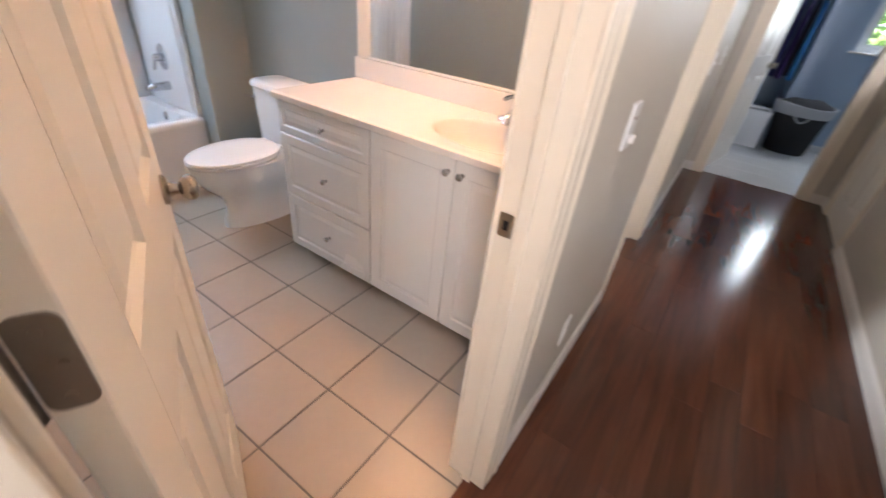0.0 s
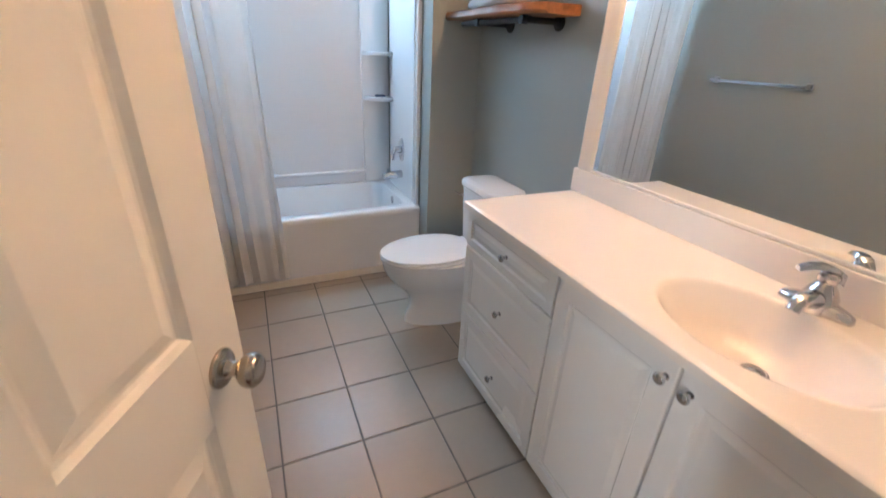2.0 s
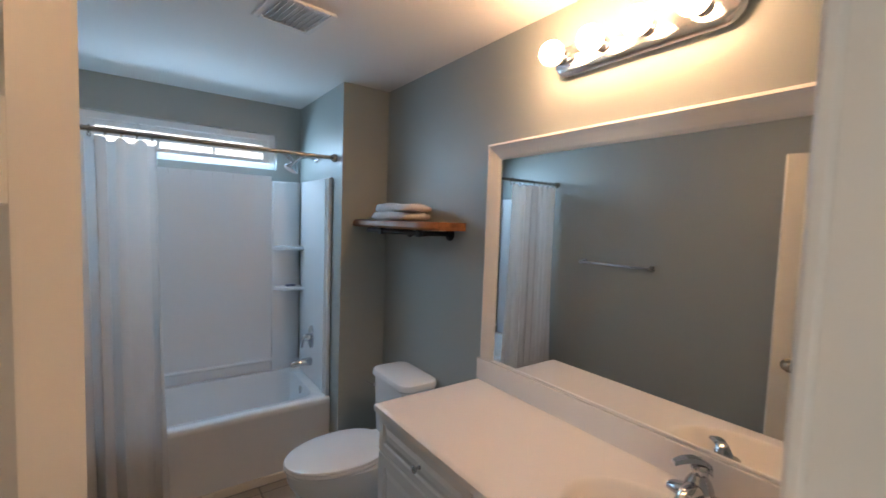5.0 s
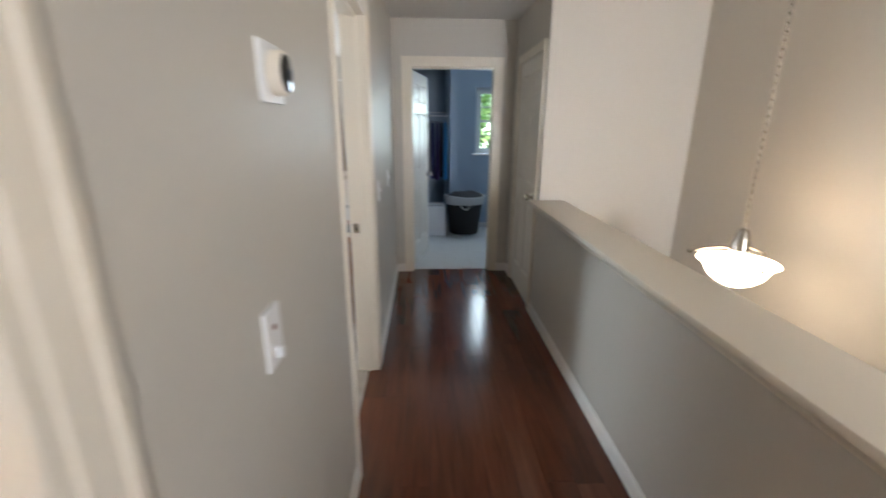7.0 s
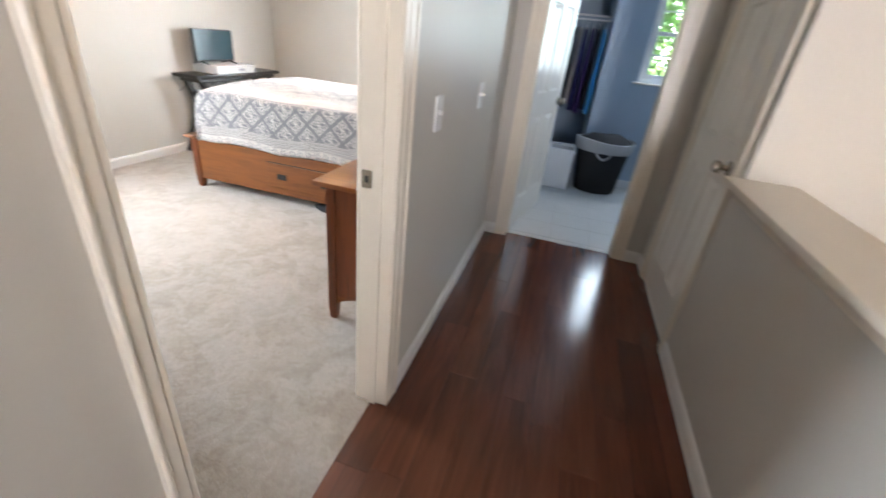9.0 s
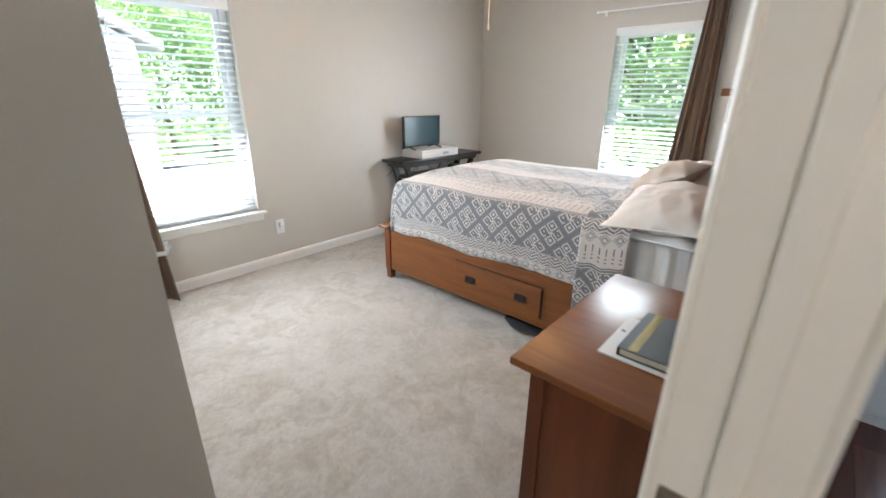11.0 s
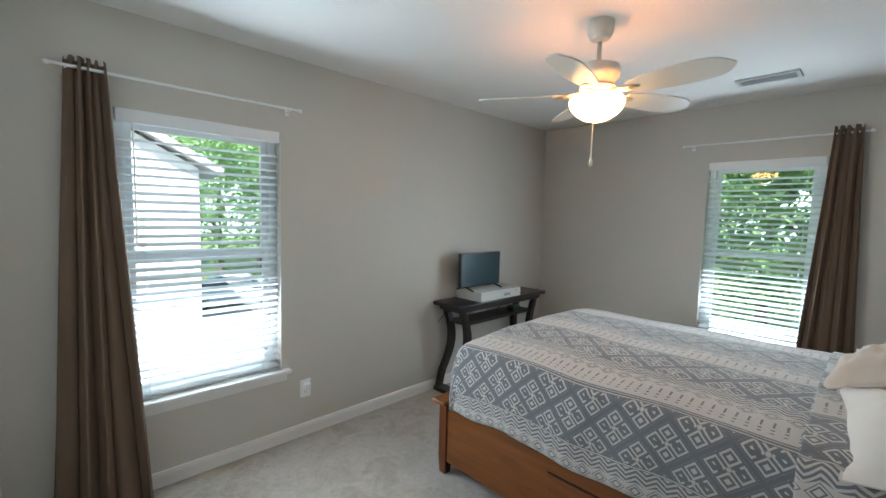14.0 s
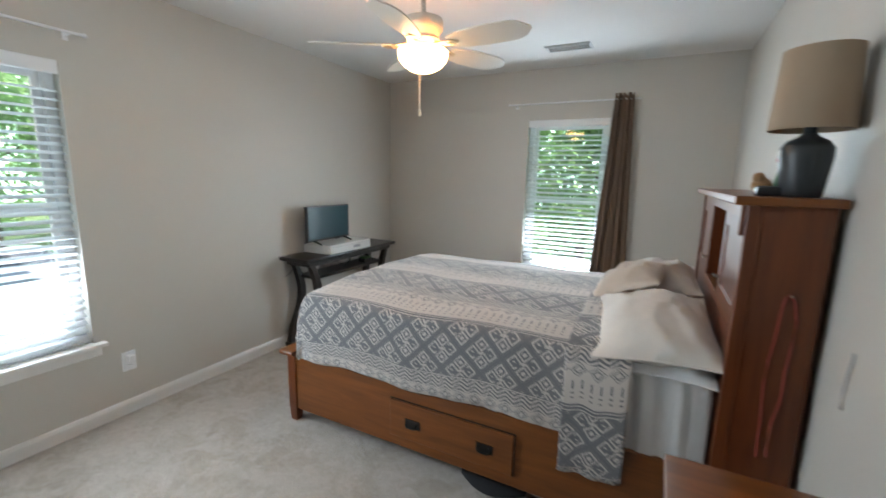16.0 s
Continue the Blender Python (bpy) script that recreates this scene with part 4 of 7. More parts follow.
def window_unit(name, at, turn, w, h, deep, label, hung=True, muntins=(0, 0)):
    """A window in its opening: local x along the wall, inside towards -y, origin at the inside face, bottom middle of the opening."""
    t = thing(name, at, label, "window", "", "structure", turn)
    fw, yo = 0.045, deep - 0.075
    bm = bmesh.new()
    for p in ((-w / 2, 0, -w / 2 + fw, h), (w / 2 - fw, 0, w / 2, h), (-w / 2 + fw, 0, w / 2 - fw, fw), (-w / 2 + fw, h - fw, w / 2 - fw, h)):
        block(bm, p[0], yo, p[1], p[2], deep - 0.01, p[3], 0.003)
    part("window_frame", bm, VINYL, t)
    sashes = [(fw, h / 2 + 0.018, yo + 0.010), (h / 2 - 0.018, h - fw, yo + 0.036)] if hung else [(fw, h - fw, yo + 0.02)]
    for z0, z1, y in sashes:
        bm = bmesh.new()
        x0, x1, s = -w / 2 + fw, w / 2 - fw, 0.034
        for p in ((x0, z0, x0 + s, z1), (x1 - s, z0, x1, z1), (x0 + s, z0, x1 - s, z0 + s), (x0 + s, z1 - s, x1 - s, z1)):
            block(bm, p[0], y, p[1], p[2], y + 0.024, p[3], 0.003)
        for k in range(muntins[0]):
            x = x0 + s + (x1 - x0 - 2 * s) * (k + 1) / (muntins[0] + 1)
            block(bm, x - 0.008, y + 0.006, z0 + s, x + 0.008, y + 0.018, z1 - s)
        for k in range(muntins[1]):
            z = z0 + s + (z1 - z0 - 2 * s) * (k + 1) / (muntins[1] + 1)
            block(bm, x0 + s, y + 0.006, z - 0.008, x1 - s, y + 0.018, z + 0.008)
        sash = part("sash", bm, VINYL, t)
        pane = part("pane", boxed(x0 + s - 0.004, y + 0.0105, z0 + s - 0.004, x1 - s + 0.004, y + 0.0135, z1 - s + 0.004), GLASS, sash, "clear glass pane")
        pane.visible_shadow = False
    return t


def stool(at, turn, w):
    """A window stool and its apron below the opening."""
    t = thing("window_sill", at, "white painted wooden window sill", "window sill", "", "structure", turn)
    bm = bmesh.new()
    block(bm, -w / 2 - 0.05, -0.045, -0.018, w / 2 + 0.05, 0.063, 0.004, 0.003, 2)
    part("board", bm, BASE_WHITE, t, "", True)
    bm = bmesh.new()
    block(bm, -w / 2 - 0.03, -0.014, -0.072, w / 2 + 0.03, -0.001, -0.018, 0.003)
    part("apron", bm, BASE_WHITE, t)
    return t


def blinds(at, turn, w, h, label, tilt=14.0, pitch=0.043):
    t = thing("window_blind", at, label, "window blind", "white slatted blinds", "", turn)
    bm = bmesh.new()
    block(bm, -w / 2 + 0.004, -0.012, h - 0.068, w / 2 - 0.004, 0.004, h - 0.002, 0.004)
    block(bm, -w / 2 + 0.006, 0.004, h - 0.045, w / 2 - 0.006, 0.045, h - 0.002)
    part("valance", bm, VINYL, t)
    bm = bmesh.new()
    loft(bm, [[(x, -0.0245, -0.0012), (x, -0.012, 0.0012), (x, 0, 0.0022), (x, 0.012, 0.0012), (x, 0.0245, -0.0012), (x, 0.012, -0.0005), (x, 0, 0.0004), (x, -0.012, -0.0005)] for x in (-w / 2 + 0.008, w / 2 - 0.008)])
    me = finish("slat", bm, BLIND)
    n = int((h - 0.10) / pitch)
    for i in range(n):
        ob = new("slat", me)
        ob.parent = t
        ob.matrix_local = pose(0, 0.022, 0.035 + pitch * i, tilt + 2.5 * math.sin(i * 1.9), 0, 0.25 * math.sin(i * 2.3))
    part("bottom_rail", boxed(-w / 2 + 0.006, 0.002, 0.004, w / 2 - 0.006, 0.042, 0.018, 0.003), BLIND, t)
    for x in (-w * 0.36, w * 0.36):
        for y in (-0.003, 0.047):
            bm = bmesh.new()
            tube(bm, [(x, y, 0.01), (x, y, h - 0.05)], 0.0011, 5)
            part("ladder_cord", bm, BLIND, t)
    bm = bmesh.new()
    tube(bm, [(-w / 2 + 0.075, -0.012, h - 0.06), (-w / 2 + 0.075, -0.013, h * 0.55)], 0.0035, 6)
    part("tilt_wand", bm, VINYL, t, "clear plastic tilt wand")
    return t


wc, ww = (WW[0] + WW[1]) / 2, WW[1] - WW[0]
window_unit("window_1", (ROOM_W, wc, WW[2]), 90, ww, WW[3] - WW[2], 0.14, "white vinyl double-hung bedroom window")
stool((ROOM_W, wc, WW[2]), 90, ww)
blinds((ROOM_W - 0.008, wc, WW[2] + 0.004), 90, ww, WW[3] - WW[2], "white slatted blind, lowered with its slats open", 21)
nc, nw_ = (NW[0] + NW[1]) / 2, NW[1] - NW[0]
window_unit("window_2", (nc, ROOM_N, NW[2]), 0, nw_, NW[3] - NW[2], 0.14, "white vinyl double-hung window behind the bed")
stool((nc, ROOM_N, NW[2]), 0, nw_)
blinds((nc, ROOM_N + 0.008, NW[2] + 0.004), 0, nw_, NW[3] - NW[2], "white slatted blind, lowered with its slats tilted", 20)
bc, bw_ = (BW[0] + BW[1]) / 2, BW[1] - BW[0]
window_unit("window_3", (BATH_W, bc, BW[2]), 90, bw_, BW[3] - BW[2], 0.12, "narrow white transom window above the tub", False, (2, 1))
window_unit("window_4", ((EW[0] + EW[1]) / 2, EN, EW[2]), 0, EW[1] - EW[0], EW[3] - EW[2], 0.12, "white double-hung window in the end bathroom", True, (1, 1))
casing_bm = bmesh.new()
block(casing_bm, EW[0] - 0.04, EN - 0.03, EW[2] - 0.02, EW[1] + 0.04, EN - 0.001, EW[2], 0.004)
solid("trim", casing_bm, TRIM, "white sill of the end bathroom window", "window sill")

# ---------------------------------------------------------------- hall
cap = thing("knee_wall_cap", (0, 0, 0), "white painted wooden cap along the half wall", "rail cap", "", "structure")
bm = bmesh.new()
block(bm, HALL_E - 0.078, -1.2, 0.929, HALL_E + 0.19, 4.748, 0.957, 0.006, 2)
part("board", bm, TRIM, cap, "", True)
for s, face in ((-1, HALL_E), (1, HALL_E + 0.115)):
    bm = bmesh.new()
    run(bm, "x", face, s, -1.2, 4.748, [(0, 0.862), (0.008, 0.864), (0.012, 0.876), (0.018, 0.884), (0.030, 0.894), (0.040, 0.912), (0.052, 0.918), (0.056, 0.929), (0, 0.929)])
    part("moulding", bm, TRIM, cap, "", 25)


def wall_plate(name, y, z, label, h=0.125, w=0.078):
    """A switch plate on the hall's west wall."""
    t = thing(name, (-0.01, y, z), label, "light switch", turn=90)
    bm = bmesh.new()
    plate(bm, 0, 0, 0, w, h, 0.007, 0.005)
    part("plate", bm, VINYL, t, "", True)
    return t


s1 = wall_plate("light_switch", 2.3675, 1.097, "white wall plate with a toggle and a red indicator")
part("toggle", boxed(-0.006, -0.022, -0.045, 0.006, -0.006, -0.022, 0.002), VINYL, s1)
part("toggle_slot", boxed(-0.010, -0.0085, -0.048, 0.010, -0.0065, -0.016, 0.001), VINYL, s1)
part("indicator", boxed(-0.006, -0.0095, 0.016, 0.007, -0.0065, 0.026, 0.001), coat("dark_red_plastic", (0.16, 0.015, 0.012), 0.3), s1, "dark red indicator")
# assumed window in the unseen south wall, added to bring in daylight
window_unit("window_5", (1.75, -1.2, 0.8), 180, 0.8, 1.3, 0.1, "assumed white double-hung window above the stairs, out of view")
for yy, zz in ((4.35, 1.09), (5.06, 1.09)):
    s2 = wall_plate("light_switch", yy, zz, "white toggle light switch on the hall wall")
    part("toggle", boxed(-0.005, -0.020, -0.004, 0.005, -0.006, 0.014, 0.002), VINYL, s2)
    for dz in (-0.04, 0.04):
        bm = bmesh.new()
        lathe(bm, [(0.0032, 0), (0.003, 0.001), (0.001, 0.0014)], 8, Matrix.Translation((0, -0.007, dz)) @ Matrix.Rotation(radians(90), 4, "X"))
        part("screw", bm, VINYL, s2)
ho = thing("wall_outlet", (-0.01, 2.43, 0.30), "white duplex wall outlet low on the hall wall", "outlet", turn=90)
bm = bmesh.new()
plate(bm, 0, 0, 0, 0.072, 0.115, 0.006, 0.004)
part("plate", bm, VINYL, ho, "", True)
for dz in (-0.024, 0.024):
    bm = bmesh.new()
    plate(bm, 0, dz, -0.006, 0.034, 0.030, 0.002, 0.008)
    so = part("socket", bm, VINYL, ho, "", True)
    for dx in (-0.006, 0.006):
        part("slot", boxed(dx - 0.001, -0.0086, dz - 0.004, dx + 0.001, -0.0078, dz + 0.005), BLACK, so)
th = thing("thermostat", (-0.01, 2.507, 1.595), "round cream thermostat on a square white plate", "thermostat", turn=90)
bm = bmesh.new()
plate(bm, 0, 0, 0, 0.118, 0.112, 0.008, 0.006)
part("plate", bm, VINYL, th, "", True)
bm = bmesh.new()
lathe(bm, [(0.040, 0.006), (0.042, 0.010), (0.042, 0.030), (0.040, 0.034), (0.036, 0.035)], 36, Matrix.Rotation(radians(90), 4, "X"))
part("ring", bm, TRIM, th, "cream ring", True)
bm = bmesh.new()
lathe(bm, [(0.036, 0.033), (0.0355, 0.0362), (0.02, 0.0372), (0.001, 0.0374)], 36, Matrix.Rotation(radians(90), 4, "X"))
part("face", bm, principled("black_glass", (0.01, 0.01, 0.012), 0.05)[0], th, "black glass display", True)

# pendant lamp in the stairwell
pl = thing("pendant_lamp", (1.80, 3.47, 0.855), "lit white glass bowl pendant on a nickel chain", "pendant lamp")
bm = bmesh.new()
outer = [(k * 0.77, z) for k, z in [(0.004, -0.105), (0.05, -0.100), (0.10, -0.082), (0.15, -0.050), (0.178, -0.012), (0.198, 0.012), (0.222, 0.022)]]
inner = [(r - 0.004, z + 0.006) for r, z in outer[::-1] if r > 0.01]
lathe(bm, outer + inner, 48, closed=True)
part("bowl", bm, PENDANT, pl, "glowing white glass bowl", True)
bm = bmesh.new()
lathe(bm, [(0.012, -0.118), (0.016, -0.110), (0.014, -0.104), (0.001, -0.103)], 16)
lathe(bm, [(0.010, 0.185), (0.022, 0.178), (0.03, 0.15), (0.042, 0.105), (0.046, 0.082), (0.04, 0.075), (0.001, 0.074)], 24)
tube(bm, [(0, 0, -0.11), (0, 0, 0.19)], 0.005, 8)
part("hub", bm, NICKEL, pl, "brushed nickel hub", True)
for k in range(3):
    a = radians(20 + 120 * k)
    bm = bmesh.new()
    tube(bm, [(math.cos(a) * r, math.sin(a) * r, z) for r, z in ((0.03, 0.085), (0.08, 0.082), (0.14, 0.064), (0.185, 0.040), (0.205, 0.030), (0.213, 0.038), (0.207, 0.046))], 0.006, 8)
    part("arm", bm, NICKEL, pl, "curved nickel arm", True)
for i in range(42):
    z = 0.19 + 0.0335 * i
    bm = bmesh.new()
    q = Matrix.Translation((0, 0, z + 0.016)) @ Matrix.Rotation(radians(90 * (i % 2)), 4, "Z")
    tube(bm, [q @ Vector((0.0085 * math.cos(a), 0, 0.0195 * math.sin(a))) for a in [2 * math.pi * k / 12 for k in range(13)]], 0.0022, 5)
    part("chain_link", bm, NICKEL, pl)
bm = bmesh.new()
lathe(bm, [(0.065, H - 0.86), (0.065, H - 0.872), (0.05, H - 0.885), (0.012, H - 0.90)], 28)
part("canopy", bm, NICKEL, pl, "", True)

# ---------------------------------------------------------------- end bathroom
CLOTH_BLACK = coat("black_canvas", (0.012, 0.012, 0.014), 0.85, 500, 0.4, 0.15)
CLOTH_GREY = coat("grey_white_canvas", (0.42, 0.42, 0.42), 0.85, 500, 0.4, 0.06)
hm = thing("laundry_hamper", (0.86, 7.56, 0), "black oval laundry hamper with a grey-white band", "laundry basket")


def oval(rx, ry, z, n=40, sag=0.0):
    return [(rx * math.cos(a), ry * math.sin(a), z + sag * math.sin(a * 2 + 0.6)) for a in [2 * math.pi * k / n for k in range(n)]]


bm = bmesh.new()
loft(bm, [oval(0.20, 0.15, 0.0), oval(0.21, 0.16, 0.02), oval(0.235, 0.18, 0.25), oval(0.262, 0.195, 0.445)])
part("body", bm, CLOTH_BLACK, hm, "", 50)
bm = bmesh.new()
loft(bm, [oval(0.264, 0.197, 0.43), oval(0.285, 0.21, 0.455, sag=0.004), oval(0.298, 0.215, 0.545, sag=0.012), oval(0.285, 0.20, 0.55, sag=0.012), oval(0.255, 0.185, 0.46)], True)
part("band", bm, CLOTH_GREY, hm, "grey-white upper band", 50)
bm = bmesh.new()
loft(bm, [oval(0.275, 0.195, 0.52), oval(0.255, 0.185, 0.55, sag=0.01), oval(0.14, 0.11, 0.595, sag=0.012), oval(0.03, 0.03, 0.602)])
part("lining", bm, CLOTH_BLACK, hm, "dark lining and laundry", 60)
bm = bmesh.new()
tube(bm, [(-0.075 + 0.15 * k / 10, -0.20 - 0.012 * math.sin(math.pi * k / 10), 0.435 - 0.06 * math.sin(math.pi * k / 10)) for k in range(11)], 0.009, 8)
part("rope_handle", bm, CLOTH_GREY, hm, "white rope handle", True)

bk = thing("laundry_basket", (0.45, 7.52, 0), "white plastic laundry bin with ribbed sides", "laundry basket")
bm = bmesh.new()
block(bm, -0.125, -0.16, 0.0, 0.125, 0.16, 0.02, 0.008)
part("base", bm, VINYL, bk)
bm = bmesh.new()
loft(bm, [[(-a_, -b_, z), (a_, -b_, z), (a_, b_, z), (-a_, b_, z)] for a_, b_, z in ((0.120, 0.155, 0.36), (0.132, 0.167, 0.36), (0.134, 0.169, 0.42), (0.120, 0.155, 0.42), (0.120, 0.155, 0.36))], False)
part("rim", bm, VINYL, bk)
part("side", boxed(-0.128, -0.163, 0.015, 0.128, -0.151, 0.37, 0.003), VINYL, bk)
for i in range(5):
    part("rib", boxed(-0.105 + 0.05 * i, -0.167, 0.03, -0.095 + 0.05 * i, -0.163, 0.35, 0.0015), VINYL, bk)
part("side", boxed(-0.128, -0.15, 0.015, -0.118, 0.16, 0.37), VINYL, bk)
part("side", boxed(0.118, -0.15, 0.015, 0.128, 0.16, 0.37), VINYL, bk)
part("lining", boxed(-0.115, -0.15, 0.02, 0.115, 0.15, 0.40, 0.02), CLOTH_GREY, bk, "pale laundry inside")

ws = thing("wire_shelf", (0.0, 8.3, 1.69), "white wire closet shelf with a hanging rail", "shelf")
for i in range(13):
    bm = bmesh.new()
    tube(bm, [(0.0, -0.15 + 0.025 * i, 0), (0.655, -0.15 + 0.025 * i, 0)], 0.0025, 6)
    part("wire", bm, VINYL, ws)
bm = bmesh.new()
tube(bm, [(0.0, -0.16, -0.05), (0.655, -0.16, -0.05)], 0.009, 10)
part("rail", bm, VINYL, ws, "", True)


def garment(x, w, drop, color, label, z=1.625):
    t = thing("hanging_garment", (x, 8.2, z), label, "clothing", "clothes on the closet rail")
    bm = bmesh.new()
    rings = []
    for k in range(14):
        u = k / 13
        half = w * (0.35 + 0.65 * min(1, u * 4)) * (1 + 0.12 * u)
        z_ = -0.06 - 0.86 * drop * u
        ring = []
        for j in range(28):
            a = 2 * math.pi * j / 28
            wob = 1 + 0.10 * math.sin(5 * a + u * 2 + x * 30)
            ring.append((0.028 * math.cos(a) * wob * (0.6 + 0.6 * u), half * math.sin(a) * wob, z_))
        rings.append(ring)
    loft(bm, rings)
    part("cloth", bm, coat("cloth", color, 0.9, 400, 0.3, 0.1, 8), t, "", 60)
    bm = bmesh.new()
    tube(bm, [(0, -w * 0.8, -0.085), (0, 0, -0.035), (0, w * 0.8, -0.085)], 0.005, 8)
    tube(bm, [(0, 0, -0.04), (0, 0, 0.0), (0, 0.016, 0.022), (0, 0.0, 0.04), (0, -0.014, 0.024)], 0.003, 6)
    part("hanger", bm, VINYL, t, "white plastic hanger", True)
    return t


for x, col, lab, d in ((0.30, (0.02, 0.02, 0.025), "black garment on a white hanger", 0.95), (0.36, (0.30, 0.27, 0.25), "beige garment on a white hanger", 0.90), (0.42, (0.03, 0.03, 0.13), "dark navy garment on a white hanger", 0.98), (0.49, (0.07, 0.035, 0.16), "dark purple garment on a white hanger", 1.0), (0.55, (0.015, 0.015, 0.02), "black garment on a white hanger", 0.95), (0.61, (0.05, 0.33, 0.72), "bright blue garment on a white hanger", 1.0)):
    garment(x, 0.17, d, col, lab)

# ---------------------------------------------------------------- bedroom: bed
bed = thing("bed", (0, 0, 0), "amber oak captain's bed with a tall bookcase headboard", "bed")
BX0, BX1, BY0, BY1 = -2.43, -0.375, 5.54, 6.985
bm = bmesh.new()
block(bm, BX0 + 0.04, BY0, 0.078, BX1, BY0 + 0.022, 0.412, 0.003)
part("side_rail", bm, OAK, bed)
bm = bmesh.new()
block(bm, BX0 + 0.04, BY1 - 0.022, 0.078, BX1, BY1, 0.412, 0.003)
part("side_rail", bm, OAK, bed)
part("footboard", boxed(BX0 + 0.004, BY0 + 0.03, 0.08, BX0 + 0.03, BY1 - 0.03, 0.408, 0.003), timber("amber_oak_across", (0.115, 0.036, 0.010), (0.185, 0.064, 0.018), 0.32, "Y", 1.0, False), bed)
part("foot_cap", boxed(BX0 - 0.045, BY0 - 0.03, 0.408, BX0 + 0.055, BY1 + 0.03, 0.432, 0.006, seg=2), OAK, bed, "broad oak cap on the footboard")
for y in (BY0 - 0.008, BY1 - 0.047):
    bm = bmesh.new()
    loft(bm, [[(BX0 + 0.006, y + 0.006, 0), (BX0 + 0.048, y + 0.006, 0), (BX0 + 0.048, y + 0.049, 0), (BX0 + 0.006, y + 0.049, 0)], [(BX0, y, 0.10), (BX0 + 0.055, y, 0.10), (BX0 + 0.055, y + 0.055, 0.10), (BX0, y + 0.055, 0.10)], [(BX0, y, 0.408), (BX0 + 0.055, y, 0.408), (BX0 + 0.055, y + 0.055, 0.408), (BX0, y + 0.055, 0.408)]])
    part("leg", bm, OAK_Z, bed)
part("slat_deck", boxed(BX0 + 0.03, BY0 + 0.022, 0.30, BX1, BY1 - 0.022, 0.325), OAK, bed)
part("drawer_gap", boxed(-1.723, BY0 - 0.001, 0.133, -1.069, BY0 + 0.003, 0.337), DARK_METAL, bed, "dark gap round the drawer")
bm = bmesh.new()
block(bm, -1.717, BY0 - 0.016, 0.139, -1.075, BY0 + 0.001, 0.331, 0.004, 2)
drw = part("drawer", bm, OAK, bed)
for x in (-1.585, -1.207):
    bm = bmesh.new()
    plate(bm, x, 0.233, BY0 - 0.016, 0.082, 0.044, 0.004, 0.003)
    tube(bm, [(x - 0.028, BY0 - 0.02, 0.240), (x - 0.028, BY0 - 0.034, 0.232), (x - 0.022, BY0 - 0.037, 0.222), (x + 0.022, BY0 - 0.037, 0.222), (x + 0.028, BY0 - 0.034, 0.232), (x + 0.028, BY0 - 0.02, 0.240)], 0.0042, 8)
    part("handle", bm, DARK_METAL, drw, "black iron drop handle")

# bookcase headboard
HX0, HX1, HY0, HY1, HZ = -0.365, -0.150, 5.525, 7.0, 1.365
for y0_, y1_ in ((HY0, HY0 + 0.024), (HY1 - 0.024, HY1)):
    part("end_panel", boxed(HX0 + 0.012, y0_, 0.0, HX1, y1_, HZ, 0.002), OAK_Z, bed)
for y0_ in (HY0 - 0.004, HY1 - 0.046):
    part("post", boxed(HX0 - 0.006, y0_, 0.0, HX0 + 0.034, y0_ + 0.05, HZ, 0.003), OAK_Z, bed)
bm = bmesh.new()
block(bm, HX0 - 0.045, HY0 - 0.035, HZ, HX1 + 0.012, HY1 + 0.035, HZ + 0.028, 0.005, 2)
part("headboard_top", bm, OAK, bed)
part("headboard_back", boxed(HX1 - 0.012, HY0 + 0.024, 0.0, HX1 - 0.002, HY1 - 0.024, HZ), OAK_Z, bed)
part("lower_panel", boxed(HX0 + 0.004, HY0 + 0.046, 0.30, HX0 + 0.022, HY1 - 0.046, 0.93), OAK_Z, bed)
part("shelf", boxed(HX0 + 0.004, HY0 + 0.046, 0.93, HX1 - 0.012, HY1 - 0.046, 0.955, 0.002), OAK, bed)
part("top_rail", boxed(HX0 + 0.002, HY0 + 0.046, HZ - 0.05, HX0 + 0.022, HY1 - 0.046, HZ), OAK, bed)
part("arch_bracket", boxed(HX0 - 0.020, HY0 + 0.002, HZ - 0.10, HX0 - 0.006, HY0 + 0.038, HZ, 0.006, seg=2), OAK_Z, bed)
doors = ((HY0 + 0.05, HY0 + 0.50, "door"), (HY1 - 0.50, HY1 - 0.05, "door"))
for y0_, y1_, nm in doors:
    bm = bmesh.new()
    xx = HX0 + 0.002
    rings = []
    for inset, dx in ((0.0, 0.018), (0.0, 0.0), (0.05, 0.0), (0.056, 0.008), (0.075, 0.008)):
        rings.append([(xx + dx, y0_ + inset, 0.957 + inset), (xx + dx, y1_ - inset, 0.957 + inset), (xx + dx, y1_ - inset, HZ - 0.05 - inset), (xx + dx, y0_ + inset, HZ - 0.05 - inset)])
    loft(bm, rings)
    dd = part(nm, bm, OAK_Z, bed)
    bm = bmesh.new()
    lathe(bm, [(0.006, 0), (0.005, 0.010), (0.011, 0.016), (0.010, 0.022), (0.001, 0.024)], 14, Matrix.Translation((xx, y1_ - 0.025 if y0_ < 6 else y0_ + 0.025, 1.04)) @ Matrix.Rotation(radians(-90), 4, "Y"))
    part("knob", bm, NICKEL, dd, "small metal knob", True)
part("divider", boxed(HX0 + 0.004, HY0 + 0.50, 0.955, HX1 - 0.012, HY0 + 0.52, HZ), OAK_Z, bed)
part("divider", boxed(HX0 + 0.004, HY1 - 0.52, 0.955, HX1 - 0.012, HY1 - 0.50, HZ), OAK_Z, bed)

